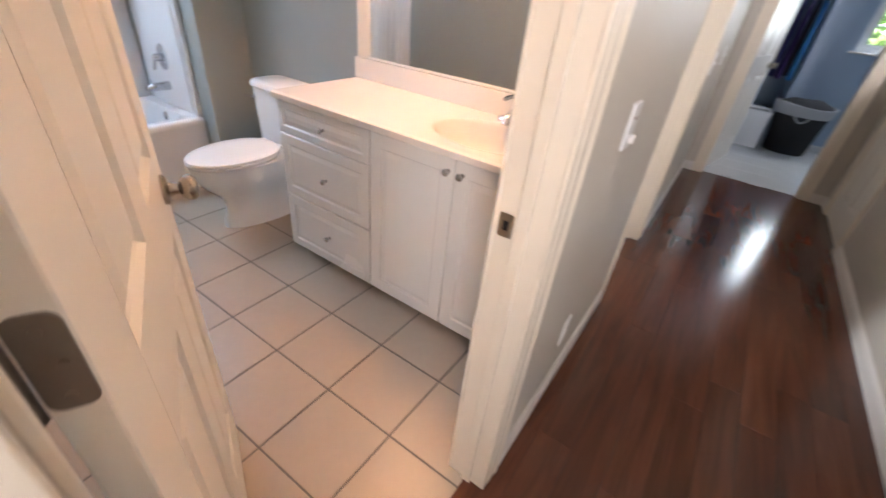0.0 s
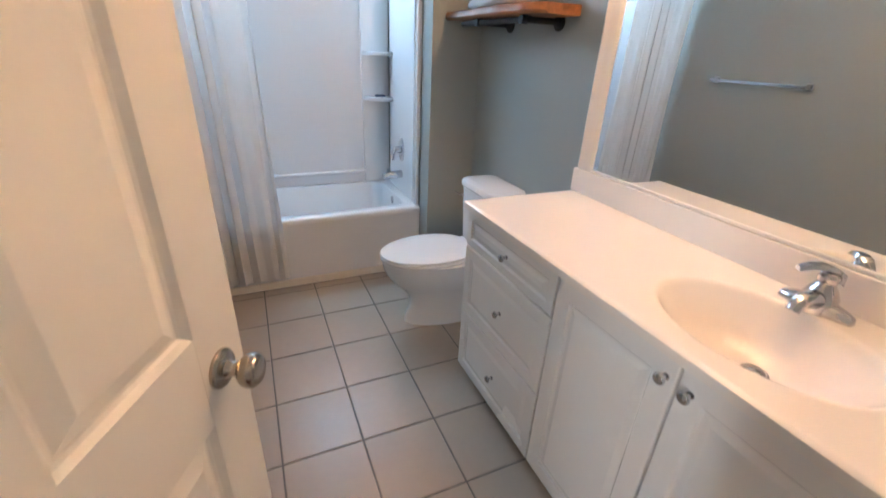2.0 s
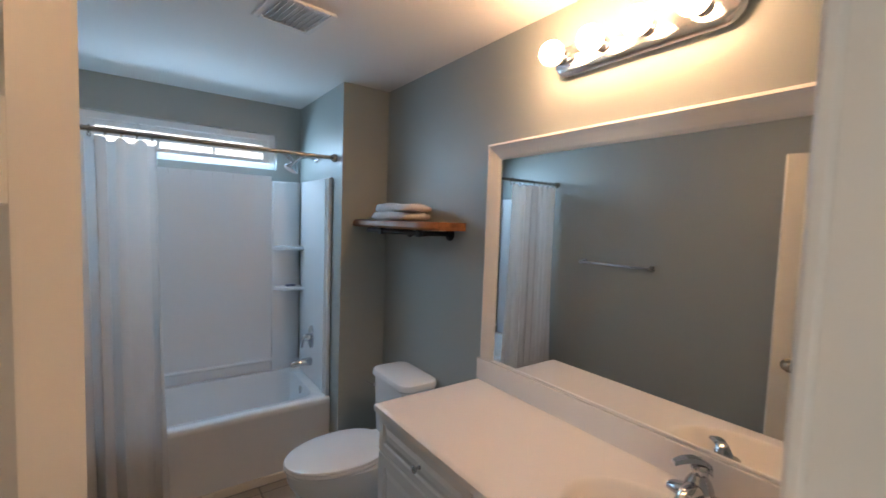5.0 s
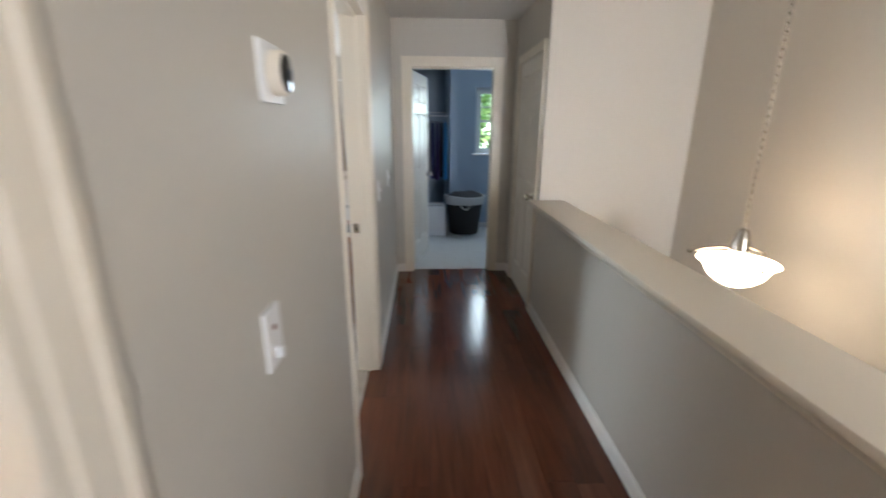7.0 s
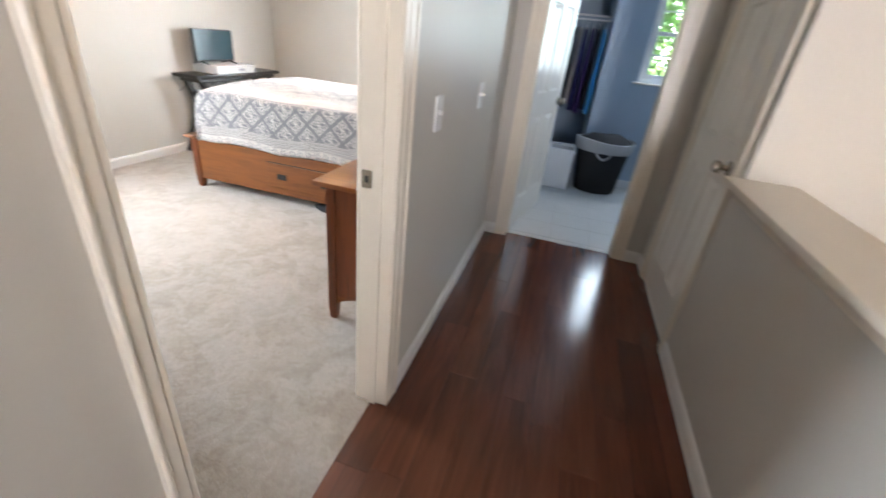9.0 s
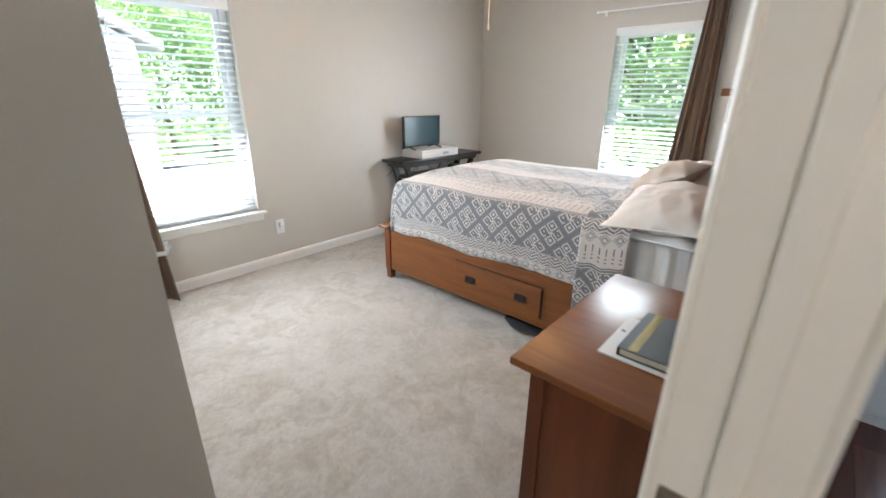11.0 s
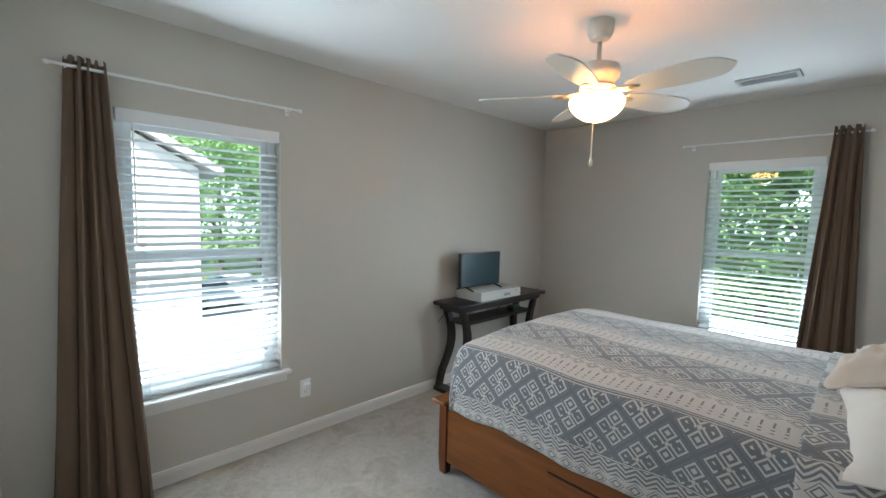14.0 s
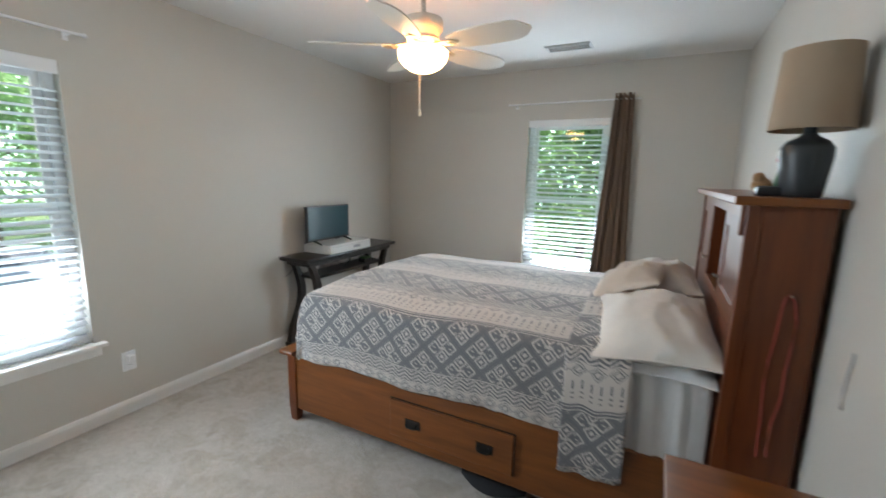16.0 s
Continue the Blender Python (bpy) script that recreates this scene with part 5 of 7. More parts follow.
# red cord on the headboard's end
cd = thing("red_cord", (-0.235, HY0 - 0.004, 1.095), "thin red cord looped over a nail on the headboard", "cord")
bm = bmesh.new()
tube(bm, [(-0.015, 0, -0.56), (-0.020, 0, -0.40), (-0.026, 0, -0.30), (-0.024, 0, -0.22), (-0.016, 0, -0.15), (-0.012, 0, -0.06), (-0.006, 0, -0.012), (0.004, -0.002, 0.0), (0.018, 0, -0.02), (0.030, 0, -0.08), (0.028, 0, -0.16), (0.022, 0, -0.25), (0.024, 0, -0.34), (0.008, 0, -0.44), (0.010, 0, -0.55)], 0.0028, 8)
part("string", bm, coat("red_string", (0.34, 0.055, 0.04), 0.7), cd, "", True)
bm = bmesh.new()
tube(bm, [(0.006, 0.004, -0.004), (0.006, -0.012, -0.002)], 0.004, 8)
part("nail", bm, NICKEL, cd)

# ---------------------------------------------------------------- bedding


class Sum:
    """Small helper that writes math nodes."""

    def __init__(self, tree):
        self.n, self.l = tree.nodes, tree.links

    def do(self, op, a, b=0.0, c=0.0):
        m = self.n.new("ShaderNodeMath")
        m.operation = op
        for k, v in enumerate((a, b, c)):
            if isinstance(v, (int, float)):
                m.inputs[k].default_value = v
            else:
                self.l.new(v, m.inputs[k])
        return m.outputs[0]


def woven(name):
    """Grey and off-white banded blanket: diamonds with nested hooks, zigzag borders and dotted light bands."""
    m, n, l, b = principled(name, (0.4, 0.4, 0.4), 0.92)
    b.inputs["Sheen Weight"].default_value, b.inputs["Sheen Roughness"].default_value = 0.45, 0.4
    s = Sum(m.node_tree)
    uv = n.new("ShaderNodeUVMap")
    sep = n.new("ShaderNodeSeparateXYZ")
    l.new(uv.outputs[0], sep.inputs[0])
    wob = node(n, "ShaderNodeTexNoise", Scale=9.0, Detail=2)
    l.new(uv.outputs[0], wob.inputs[0])
    u = s.do("MULTIPLY_ADD", wob.outputs[0], 0.006, sep.outputs[0])
    v = s.do("MULTIPLY_ADD", wob.outputs[0], 0.006, sep.outputs[1])

    def cell(x, size, shift=0.0):
        return s.do("SUBTRACT", s.do("FRACT", s.do("ADD", s.do("DIVIDE", x, size), shift)), 0.5)

    def inside(x, lo, hi):
        return s.do("MULTIPLY", s.do("GREATER_THAN", x, lo), s.do("LESS_THAN", x, hi))
    PER = 0.52
    q = s.do("MULTIPLY", s.do("FRACT", s.do("DIVIDE", v, PER)), PER)
    # a slanted lattice whose cells hold hooked squares
    P = 0.19
    qq = s.do("SUBTRACT", q, 0.2525)
    ca = cell(s.do("ADD", u, qq), P)
    cb_ = cell(s.do("SUBTRACT", u, qq), P)
    fa, fb = s.do("ABSOLUTE", ca), s.do("ABSOLUTE", cb_)
    m1 = s.do("MAXIMUM", fa, fb)
    la, lb_ = s.do("SUBTRACT", fa, 0.21), s.do("SUBTRACT", fb, 0.21)
    r1 = s.do("MAXIMUM", s.do("ABSOLUTE", la), s.do("ABSOLUTE", lb_))
    upright = s.do("LESS_THAN", s.do("MULTIPLY", ca, cb_), 0.0)
    ring = inside(r1, 0.125, 0.175)
    core = s.do("LESS_THAN", r1, 0.06)
    # squares stand above and below, open hooks to both sides
    gap_ = s.do("MULTIPLY", s.do("GREATER_THAN", s.do("SUBTRACT", la, lb_), 0.02), s.do("LESS_THAN", s.do("ABSOLUTE", s.do("ADD", la, 0.03)), 0.07))
    hook = s.do("MULTIPLY", s.do("MAXIMUM", ring, s.do("MULTIPLY", inside(la, -0.025, 0.03), inside(lb_, -0.14, 0.055))), s.do("SUBTRACT", 1.0, gap_))
    motif = s.do("ADD", s.do("MULTIPLY", upright, s.do("MAXIMUM", ring, core)), s.do("MULTIPLY", s.do("SUBTRACT", 1.0, upright), hook))
    heart = s.do("LESS_THAN", s.do("ADD", fa, fb), 0.07)
    specks = s.do("MULTIPLY", s.do("MULTIPLY", inside(m1, 0.425, 0.45), s.do("LESS_THAN", s.do("FRACT", s.do("MULTIPLY", s.do("MINIMUM", fa, fb), 16.0)), 0.4)), 0.35)
    big = s.do("MINIMUM", 1.0, s.do("ADD", s.do("MAXIMUM", motif, heart), specks))
    zone_big = inside(q, 0.130, 0.375)
    # zigzags with small diamonds near the border
    zu = s.do("ABSOLUTE", cell(u, 0.072))
    row = s.do("ADD", s.do("MULTIPLY", zu, 0.066), s.do("ABSOLUTE", s.do("SUBTRACT", q, 0.030)))
    gems = s.do("SUBTRACT", 1.0, s.do("MAXIMUM", inside(row, 0.013, 0.020), inside(row, 0.027, 0.031)))
    zig = s.do("LESS_THAN", s.do("FRACT", s.do("DIVIDE", s.do("ADD", q, s.do("MULTIPLY", zu, 0.05)), 0.019)), 0.48)
    low = s.do("LESS_THAN", s.do("SUBTRACT", q, s.do("MULTIPLY", zu, -0.03)), 0.066)
    small = s.do("ADD", s.do("MULTIPLY", low, gems), s.do("MULTIPLY", s.do("SUBTRACT", 1.0, low), zig))
    zone_small = inside(q, 0.0, 0.118)
    # light band with dots and peaks
    pu = s.do("ABSOLUTE", cell(u, 0.036))
    stem = s.do("MULTIPLY", s.do("LESS_THAN", pu, 0.10), inside(q, 0.470, 0.506))
    dots = s.do("MULTIPLY", s.do("LESS_THAN", pu, 0.16), s.do("MAXIMUM", inside(q, 0.430, 0.437), inside(q, 0.450, 0.458)))
    zone_light = inside(q, 0.406, 0.521)
    light = s.do("SUBTRACT", 1.0, s.do("MAXIMUM", stem, dots))
    lines = s.do("MAXIMUM", inside(q, 0.121, 0.126), s.do("MAXIMUM", inside(q, 0.379, 0.3835), inside(q, 0.394, 0.398)))
    val = s.do("ADD", s.do("ADD", s.do("MULTIPLY", zone_big, big), s.do("MULTIPLY", zone_small, small)), s.do("MULTIPLY", zone_light, light))
    val = s.do("MAXIMUM", val, lines)
    weave = node(n, "ShaderNodeTexNoise", Scale=420.0, Detail=2)
    l.new(uv.outputs[0], weave.inputs[0])
    val = s.do("MULTIPLY", val, s.do("MULTIPLY_ADD", weave.outputs[0], 0.5, 0.68))
    mix = n.new("ShaderNodeMixRGB")
    mix.inputs[1].default_value, mix.inputs[2].default_value = (0.160, 0.160, 0.170, 1), (0.58, 0.525, 0.48, 1)
    l.new(val, mix.inputs[0])
    l.new(mix.outputs[0], b.inputs["Base Color"])
    bp = n.new("ShaderNodeBump")
    bp.inputs["Strength"].default_value, bp.inputs["Distance"].default_value = 0.5, 0.003
    l.new(s.do("ADD", weave.outputs[0], s.do("MULTIPLY", val, 0.4)), bp.inputs["Height"])
    l.new(bp.outputs[0], b.inputs["Normal"])
    return m


WOVEN = woven("woven_blanket")
SHEET = coat("pale_grey_sheet", (0.62, 0.62, 0.62), 0.9, 160, 0.35, 0.07, 20, dist=0.003)
PILLOW = coat("pale_pillow_cotton", (0.68, 0.65, 0.61), 0.92, 90, 0.3, 0.08, 26, dist=0.003)
THROW = coat("oatmeal_cotton", (0.58, 0.51, 0.44), 0.95, 350, 0.6, 0.05, 14, dist=0.003)

mt = thing("mattress", (0, 0, 0), "thick mattress under a pale grey fitted sheet", "mattress")
bm = bmesh.new()
MXA, MXB, MYA, MYB, MTZ = BX0 + 0.088, -0.385, 5.552, 6.975, 0.775
rings = []
nr = 150
for k in range(nr + 1):
    x = MXA + (MXB - MXA) * k / nr
    e = min(1.0, min(x - MXA, MXB - x) / 0.06)
    rnd = 0.02 * (1 - math.sqrt(max(0, 1 - (1 - e) ** 2)))
    ring = []
    for j in range(64):
        a = 2 * math.pi * (j + 0.5) / 64
        c, sn = math.cos(a), math.sin(a)
        ey = abs(c) ** 0.16 * math.copysign(1, c)
        ez = abs(sn) ** 0.22 * math.copysign(1, sn)
        pleat = (0.007 * math.sin(x * 62 + 3 * sn) + 0.004 * math.sin(x * 143 + 5 * sn)) * (abs(ey) > 0.97) * (1 - abs(sn))
        ring.append((x, (MYA + MYB) / 2 + ey * ((MYB - MYA) / 2 - rnd + pleat), 0.325 + (MTZ - 0.325) * (0.5 + 0.5 * ez) - rnd * (ez > 0) + 0.012 * (1 - ey * ey) * (ez > 0)))
    rings.append(ring)
loft(bm, rings)
part("sheet", bm, SHEET, mt, "", 60)


def bed_top(x, y):
    """The height of the made bed's top, a soft crown with faint rolls."""
    m = 1 - abs((y - 6.26) / 0.72) ** 3
    f = min(1, max(0, (x - BX0) / 0.22))
    return 0.745 + 0.055 * max(0, m) * (0.4 + 0.6 * f) + 0.022 * max(0, f) + 0.010 * noise.noise(Vector((x * 3, y * 3, 0))) + 0.004 * noise.noise(Vector((x * 9, y * 11, 4)))


def spread(name, x0, x1, hem, lift, parent, seed=0.0, arc_shift=0.0, cols=110):
    """A blanket over the bed: a sheet in x and in arc length across the bed, with a uv in metres; hem(x) gives its south hem's height."""
    bm = bmesh.new()
    layer = bm.loops.layers.uv.new("UVMap")
    grid, uvs = [], []
    ys = 46
    for i in range(cols + 1):
        x = x0 + (x1 - x0) * i / cols
        row, urow = [], []
        zt = bed_top(x, 5.56) - 0.02
        hz = hem(x)
        drop = zt - hz
        pts = []
        for j in range(16):
            t = j / 15
            z = hz + drop * t
            bulge = 0.010 * math.sin(t * math.pi) + 0.006 * math.sin(x * 23 + seed + t * 1.5) * (1 - t) + 0.006 * noise.noise(Vector((x * 6, z * 6, seed)))
            pts.append((5.530 - bulge - lift, z))
        r = 0.045
        for j in range(1, 7):
            a = radians(90 * j / 7)
            pts.append((5.530 - lift + r - r * math.cos(a), zt + r * math.sin(a) * 0.75))
        for j in range(ys + 1):
            y = 5.575 + (6.945 - 5.575) * j / ys
            pts.append((y, bed_top(x, y) + 0.012 + lift))
        for j in range(1, 6):
            pts.append((6.945 + 0.05 * math.sin(radians(18 * j)), bed_top(x, 6.945) + 0.012 + lift - 0.06 * (j / 5) ** 2))
        for j in range(1, 8):
            pts.append((7.0 + 0.006 * j / 8, bed_top(x, 6.945) - 0.05 - 0.04 * j))
        v = 0.0
        last = None
        for (y, z) in pts:
            if last:
                v += math.hypot(y - last[0], z - last[1])
            last = (y, z)
            # the foot end falls over the mattress edge
            dz = 0.0
            dx = 0.0
            e = x - x0
            if name == "blanket" and e < 0.10:
                dz = -0.16 * (1 - e / 0.10) ** 2 if z > 0.5 else 0
                dx = 0.02 * (1 - e / 0.10) ** 2
            row.append(bm.verts.new((x + dx, y, max(z + dz, 0.40 if hz > 0.36 else 0.2))))
            urow.append((x, v + arc_shift))
        grid.append(row)
        uvs.append(urow)
    for i in range(cols):
        for j in range(len(grid[0]) - 1):
            fc = bm.faces.new((grid[i][j], grid[i + 1][j], grid[i + 1][j + 1], grid[i][j + 1]))
            for lp, (a, b_) in zip(fc.loops, ((i, j), (i + 1, j), (i + 1, j + 1), (i, j + 1))):
                lp[layer].uv = uvs[a][b_]
    bmesh.ops.recalc_face_normals(bm, faces=bm.faces)
    ob = part(name, bm, WOVEN, parent, "", 70)
    sol = ob.modifiers.new("thickness", "SOLIDIFY")
    sol.thickness, sol.offset = 0.006, 1.0
    return ob


bl = thing("blanket", (0, 0, 0), "grey and off-white woven blanket with diamond bands", "blanket")
spread("blanket", BX0 + 0.072, -0.80, lambda x: 0.414 + 0.010 * math.sin(x * 9) + 0.02 * max(0, x + 1.6), 0.0, bl, 1.0, 0.0)
fold = spread("turned_back_fold", -0.885, -0.645, lambda x: 0.262 + 0.06 * max(0, (x + 0.72) / 0.1) ** 2 + 0.006 * math.sin(x * 60), 0.012, bl, 4.0, 0.10, 26)


def cushion(name, at, size, turn, tilt, material, label, lean=0.0, seed=0):
    """A pillow with pinched corners and a soft wrinkled body."""
    t = new(name)
    t.matrix_world = pose(*at, tilt, lean, turn)
    tagged(t, label, "pillow", "pillows on the bed")
    bm = bmesh.new()
    w, d, h = size
    n = 26
    gridu = []
    for side in (1, -1):
        g = []
        for i in range(n + 1):
            row = []
            for j in range(n + 1):
                u, v_ = 2 * i / n - 1, 2 * j / n - 1
                edge = (1 - abs(u) ** 2.4) * (1 - abs(v_) ** 2.4)
                pinch = 1 - 0.07 * (1 - abs(u) ** 2) * abs(v_) - 0.07 * (1 - abs(v_) ** 2) * abs(u)
                z = side * h / 2 * max(0, edge) ** 0.74
                wr = noise.noise(Vector((u * 2.2 + seed, v_ * 2.2, side))) * 0.030 + noise.noise(Vector((u * 6 + seed, v_ * 6, side * 2))) * 0.012
                row.append((u * w / 2 * (pinch if abs(v_) < 1 else pinch), v_ * d / 2 * pinch, z + wr * max(0, edge) ** 0.3))
            g.append(row)
        gridu.append(g)
    top_ = [[bm.verts.new(p) for p in r] for r in gridu[0]]
    bot = [[top_[i][j] if i in (0, n) or j in (0, n) else bm.verts.new(gridu[1][i][j]) for j in range(n + 1)] for i in range(n + 1)]
    for g, flip in ((top_, 1), (bot, -1)):
        for i in range(n):
            for j in range(n):
                q = (g[i][j], g[i + 1][j], g[i + 1][j + 1], g[i][j + 1])
                bm.faces.new(q if flip > 0 else q[::-1])
    part("cover", bm, material, t, "", 80)
    bm = bmesh.new()
    edge = [gridu[0][i][0] for i in range(n + 1)] + [gridu[0][n][j] for j in range(1, n + 1)] + [gridu[0][i][n] for i in range(n - 1, -1, -1)] + [gridu[0][0][j] for j in range(n - 1, -1, -1)]
    tube(bm, edge, 0.004, 6)
    part("piping", bm, material, t, "", True)
    return t


cushion("bed_pillow", (-0.59, 5.83, 0.835), (0.45, 0.65, 0.19), 4, 8, PILLOW, "plump white pillow with a faint floral print", lean=-3, seed=1)
cushion("bed_pillow", (-0.575, 5.82, 0.770), (0.42, 0.62, 0.10), -3, 6, SHEET, "pale pillow lying below another pillow", lean=-2, seed=5)
cushion("bed_pillow", (-0.59, 6.60, 0.865), (0.42, 0.62, 0.22), 0, 3, PILLOW, "white pillow against the headboard", lean=-8, seed=9)
cushion("throw_pillow", (-0.71, 6.29, 0.915), (0.33, 0.47, 0.17), -8, 3, THROW, "small oatmeal throw pillow lying on the bed", lean=-22, seed=13)

# dark bag below the bed
ub = thing("under_bed_bag", (-1.18, 5.60, 0), "dark flat bag pushed under the bed", "bag")
bm = bmesh.new()
rings = []
for k in range(9):
    u = k / 8
    w_ = math.sin(math.pi * (0.08 + 0.84 * u))
    rings.append([(-0.16 + 0.32 * u, 0.10 * w_ * math.cos(a), 0.028 + 0.026 * w_ * math.sin(a)) for a in [2 * math.pi * i / 16 for i in range(16)]])
loft(bm, rings)
part("body", bm, CLOTH_BLACK, ub, "", 60)

# ---------------------------------------------------------------- bedroom: dresser with book and papers
ds = thing("chest_of_drawers", (0, 0, 0), "amber oak mission-style chest beside the doorway", "dresser")
DX0, DX1, DY0, DY1, DZ = -0.502, -0.150, 4.385, 5.02, 0.716
bm = bmesh.new()
block(bm, DX0 - 0.04, DY0 - 0.045, DZ, DX1 + 0.004, DY1 + 0.04, DZ + 0.024, 0.005, 2)
part("top", bm, OAK, ds, "", True)
for x in (DX0, DX1 - 0.042):
    for y in (DY0, DY1 - 0.042):
        bm = bmesh.new()
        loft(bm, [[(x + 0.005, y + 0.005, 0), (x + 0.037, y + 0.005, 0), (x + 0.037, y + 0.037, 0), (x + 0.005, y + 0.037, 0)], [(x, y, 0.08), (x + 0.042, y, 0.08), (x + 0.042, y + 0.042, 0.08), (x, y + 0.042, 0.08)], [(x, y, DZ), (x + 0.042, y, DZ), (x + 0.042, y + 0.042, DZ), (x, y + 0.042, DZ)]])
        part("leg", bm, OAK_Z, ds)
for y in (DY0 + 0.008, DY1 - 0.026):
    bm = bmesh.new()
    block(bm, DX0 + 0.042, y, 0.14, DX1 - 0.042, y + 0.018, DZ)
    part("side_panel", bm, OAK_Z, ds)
    bm = bmesh.new()
    arc = [(DX0 + 0.042 + (DX1 - DX0 - 0.084) * k / 12, 0.14 - 0.045 * abs(1 - k / 6) ** 2) for k in range(13)]
    loft(bm, [[(x, y + 0.001, z) for x, z in arc] + [(DX1 - 0.042, y + 0.001, 0.19), (DX0 + 0.042, y + 0.001, 0.19)], [(x, y + 0.022, z) for x, z in arc] + [(DX1 - 0.042, y + 0.022, 0.19), (DX0 + 0.042, y + 0.022, 0.19)]])
    part("arched_rail", bm, OAK, ds)
for i in range(3):
    z0 = 0.14 + 0.19 * i
    bm = bmesh.new()
    block(bm, DX0 - 0.004, DY0 + 0.05, z0 + 0.006, DX0 + 0.016, DY1 - 0.05, z0 + 0.184, 0.003)
    dw = part("drawer", bm, OAK_Z, ds)
    for y in (DY0 + 0.18, DY1 - 0.18):
        bm = bmesh.new()
        tube(bm, [(DX0 - 0.004, y - 0.03, z0 + 0.1), (DX0 - 0.024, y - 0.028, z0 + 0.09), (DX0 - 0.024, y + 0.028, z0 + 0.09), (DX0 - 0.004, y + 0.03, z0 + 0.1)], 0.004, 8)
        part("handle", bm, DARK_METAL, dw, "black iron handle")
part("back", boxed(DX1 - 0.012, DY0 + 0.03, 0.14, DX1 - 0.002, DY1 - 0.03, DZ), OAK_Z, ds)

DT = DZ + 0.024
pp = thing("paper_stack", (-0.30, 4.63, DT), "white papers lying under a book", "paper")
bm = bmesh.new()
block(bm, -0.085, -0.12, 0.0, 0.085, 0.12, 0.004)
part("sheets", bm, coat("white_paper", (0.80, 0.79, 0.78), 0.8), pp)
part("mark", boxed(-0.075, 0.02, 0.004, -0.064, 0.030, 0.0046), BLACK, pp, "small black mark")
GOLD = coat("gold_foil", (0.50, 0.38, 0.12), 0.35, 100, 0.02, 0.05, metal=0.6)
bk2 = thing("book", (-0.25, 4.645, DT + 0.005), "dark green hardback with a gold band and lettering", "book")
COVER = coat("dark_green_cover", (0.012, 0.017, 0.013), 0.45, 300, 0.15, 0.1)
part("pages", boxed(-0.085, -0.118, 0.003, 0.082, 0.118, 0.020), coat("page_edges", (0.70, 0.66, 0.56), 0.9), bk2, "cream page block")
bm = bmesh.new()
block(bm, -0.09, -0.122, 0.0, 0.09, 0.122, 0.003, 0.001)
block(bm, -0.09, -0.122, 0.020, 0.09, 0.122, 0.0235, 0.001)
block(bm, -0.0925, -0.122, 0.0, -0.0895, 0.122, 0.0235, 0.001)
part("cover", bm, COVER, bk2)
for k in range(34):
    bm = bmesh.new()
    y = -0.118 + 0.007 * k
    loft(bm, [[(-0.068, y, z), (-0.046, y + 0.006, z), (-0.046, y + 0.0095, z), (-0.068, y + 0.0035, z)] for z in (0.0235, 0.0239)])
    part("gold_stripe", bm, GOLD, bk2)
for k, (a, w_) in enumerate(((0.012, 0.008), (0.022, 0.008), (0.032, 0.009), (0.043, 0.007), (0.052, 0.009))):
    part("lettering", boxed(a, 0.058, 0.0235, a + w_, 0.082, 0.0239), GOLD, bk2, "gold lettering too worn to read")

# ---------------------------------------------------------------- table lamp and small things on the headboard
HT = HZ + 0.028
lp = thing("table_lamp", (-0.234, 5.590, HT), "dark ceramic table lamp with a tan drum shade", "lamp")
bm = bmesh.new()
lathe(bm, [(0.050, 0.0), (0.054, 0.008), (0.060, 0.06), (0.067, 0.12), (0.066, 0.148), (0.052, 0.168), (0.030, 0.180), (0.018, 0.190), (0.014, 0.215), (0.012, 0.235)], 36)
part("base", bm, coat("dark_slate_glaze", (0.025, 0.030, 0.034), 0.42, 120, 0.1, 0.15), lp, "dark slate ceramic base", True)
bm = bmesh.new()
lathe(bm, [(0.104, 0.200), (0.106, 0.202), (0.095, 0.430), (0.093, 0.430), (0.102, 0.204)], 48, closed=False)
SHADE = coat("tan_linen", (0.36, 0.27, 0.19), 0.9, 500, 0.4, 0.07, 10)
part("shade", bm, SHADE, lp, "tan linen drum shade", 50)
bm = bmesh.new()
tube(bm, [(0, 0, 0.23), (0, 0, 0.30)], 0.010, 10)
tube(bm, [(-0.094, 0, 0.41), (0.094, 0, 0.41)], 0.002, 6)
tube(bm, [(0, 0, 0.30), (0, 0, 0.435)], 0.003, 6)
part("stem", bm, NICKEL, lp, "", True)
lb = thing("lamp_box", (-0.312, 5.60, HT), "small black box on the headboard", "box")
bm = bmesh.new()
block(bm, -0.035, -0.03, 0, 0.035, 0.04, 0.032, 0.01, 2)
part("body", bm, BLACK, lb, "", True)
fg = thing("figurine", (-0.318, 5.68, HT), "small tan and white soft toy", "soft toy")
bm = bmesh.new()
ball(bm, (0, 0, 0.03), 0.030, 18)
ball(bm, (-0.012, -0.012, 0.058), 0.018, 14)
part("body", bm, coat("tan_plush", (0.42, 0.24, 0.12), 0.95, 300, 0.5, 0.2, 30), fg, "", True)
fg2 = thing("figurine", (-0.245, 5.73, HT), "white and green soft toy with a pink face", "soft toy")
bm = bmesh.new()
lathe(bm, [(0.028, 0), (0.034, 0.03), (0.026, 0.075), (0.012, 0.09), (0.001, 0.092)], 18)
part("body", bm, coat("green_plush", (0.07, 0.22, 0.11), 0.95, 300, 0.5, 0.2, 30), fg2, "green body", True)
bm = bmesh.new()
ball(bm, (0, 0, 0.125), 0.033, 18)
part("head", bm, coat("white_plush", (0.66, 0.60, 0.57), 0.95, 300, 0.5, 0.1, 30), fg2, "white head", True)
bm = bmesh.new()
ball(bm, (-0.026, -0.012, 0.118), 0.010, 10)
part("nose", bm, coat("pink_plush", (0.55, 0.14, 0.13), 0.9), fg2, "pink nose", True)
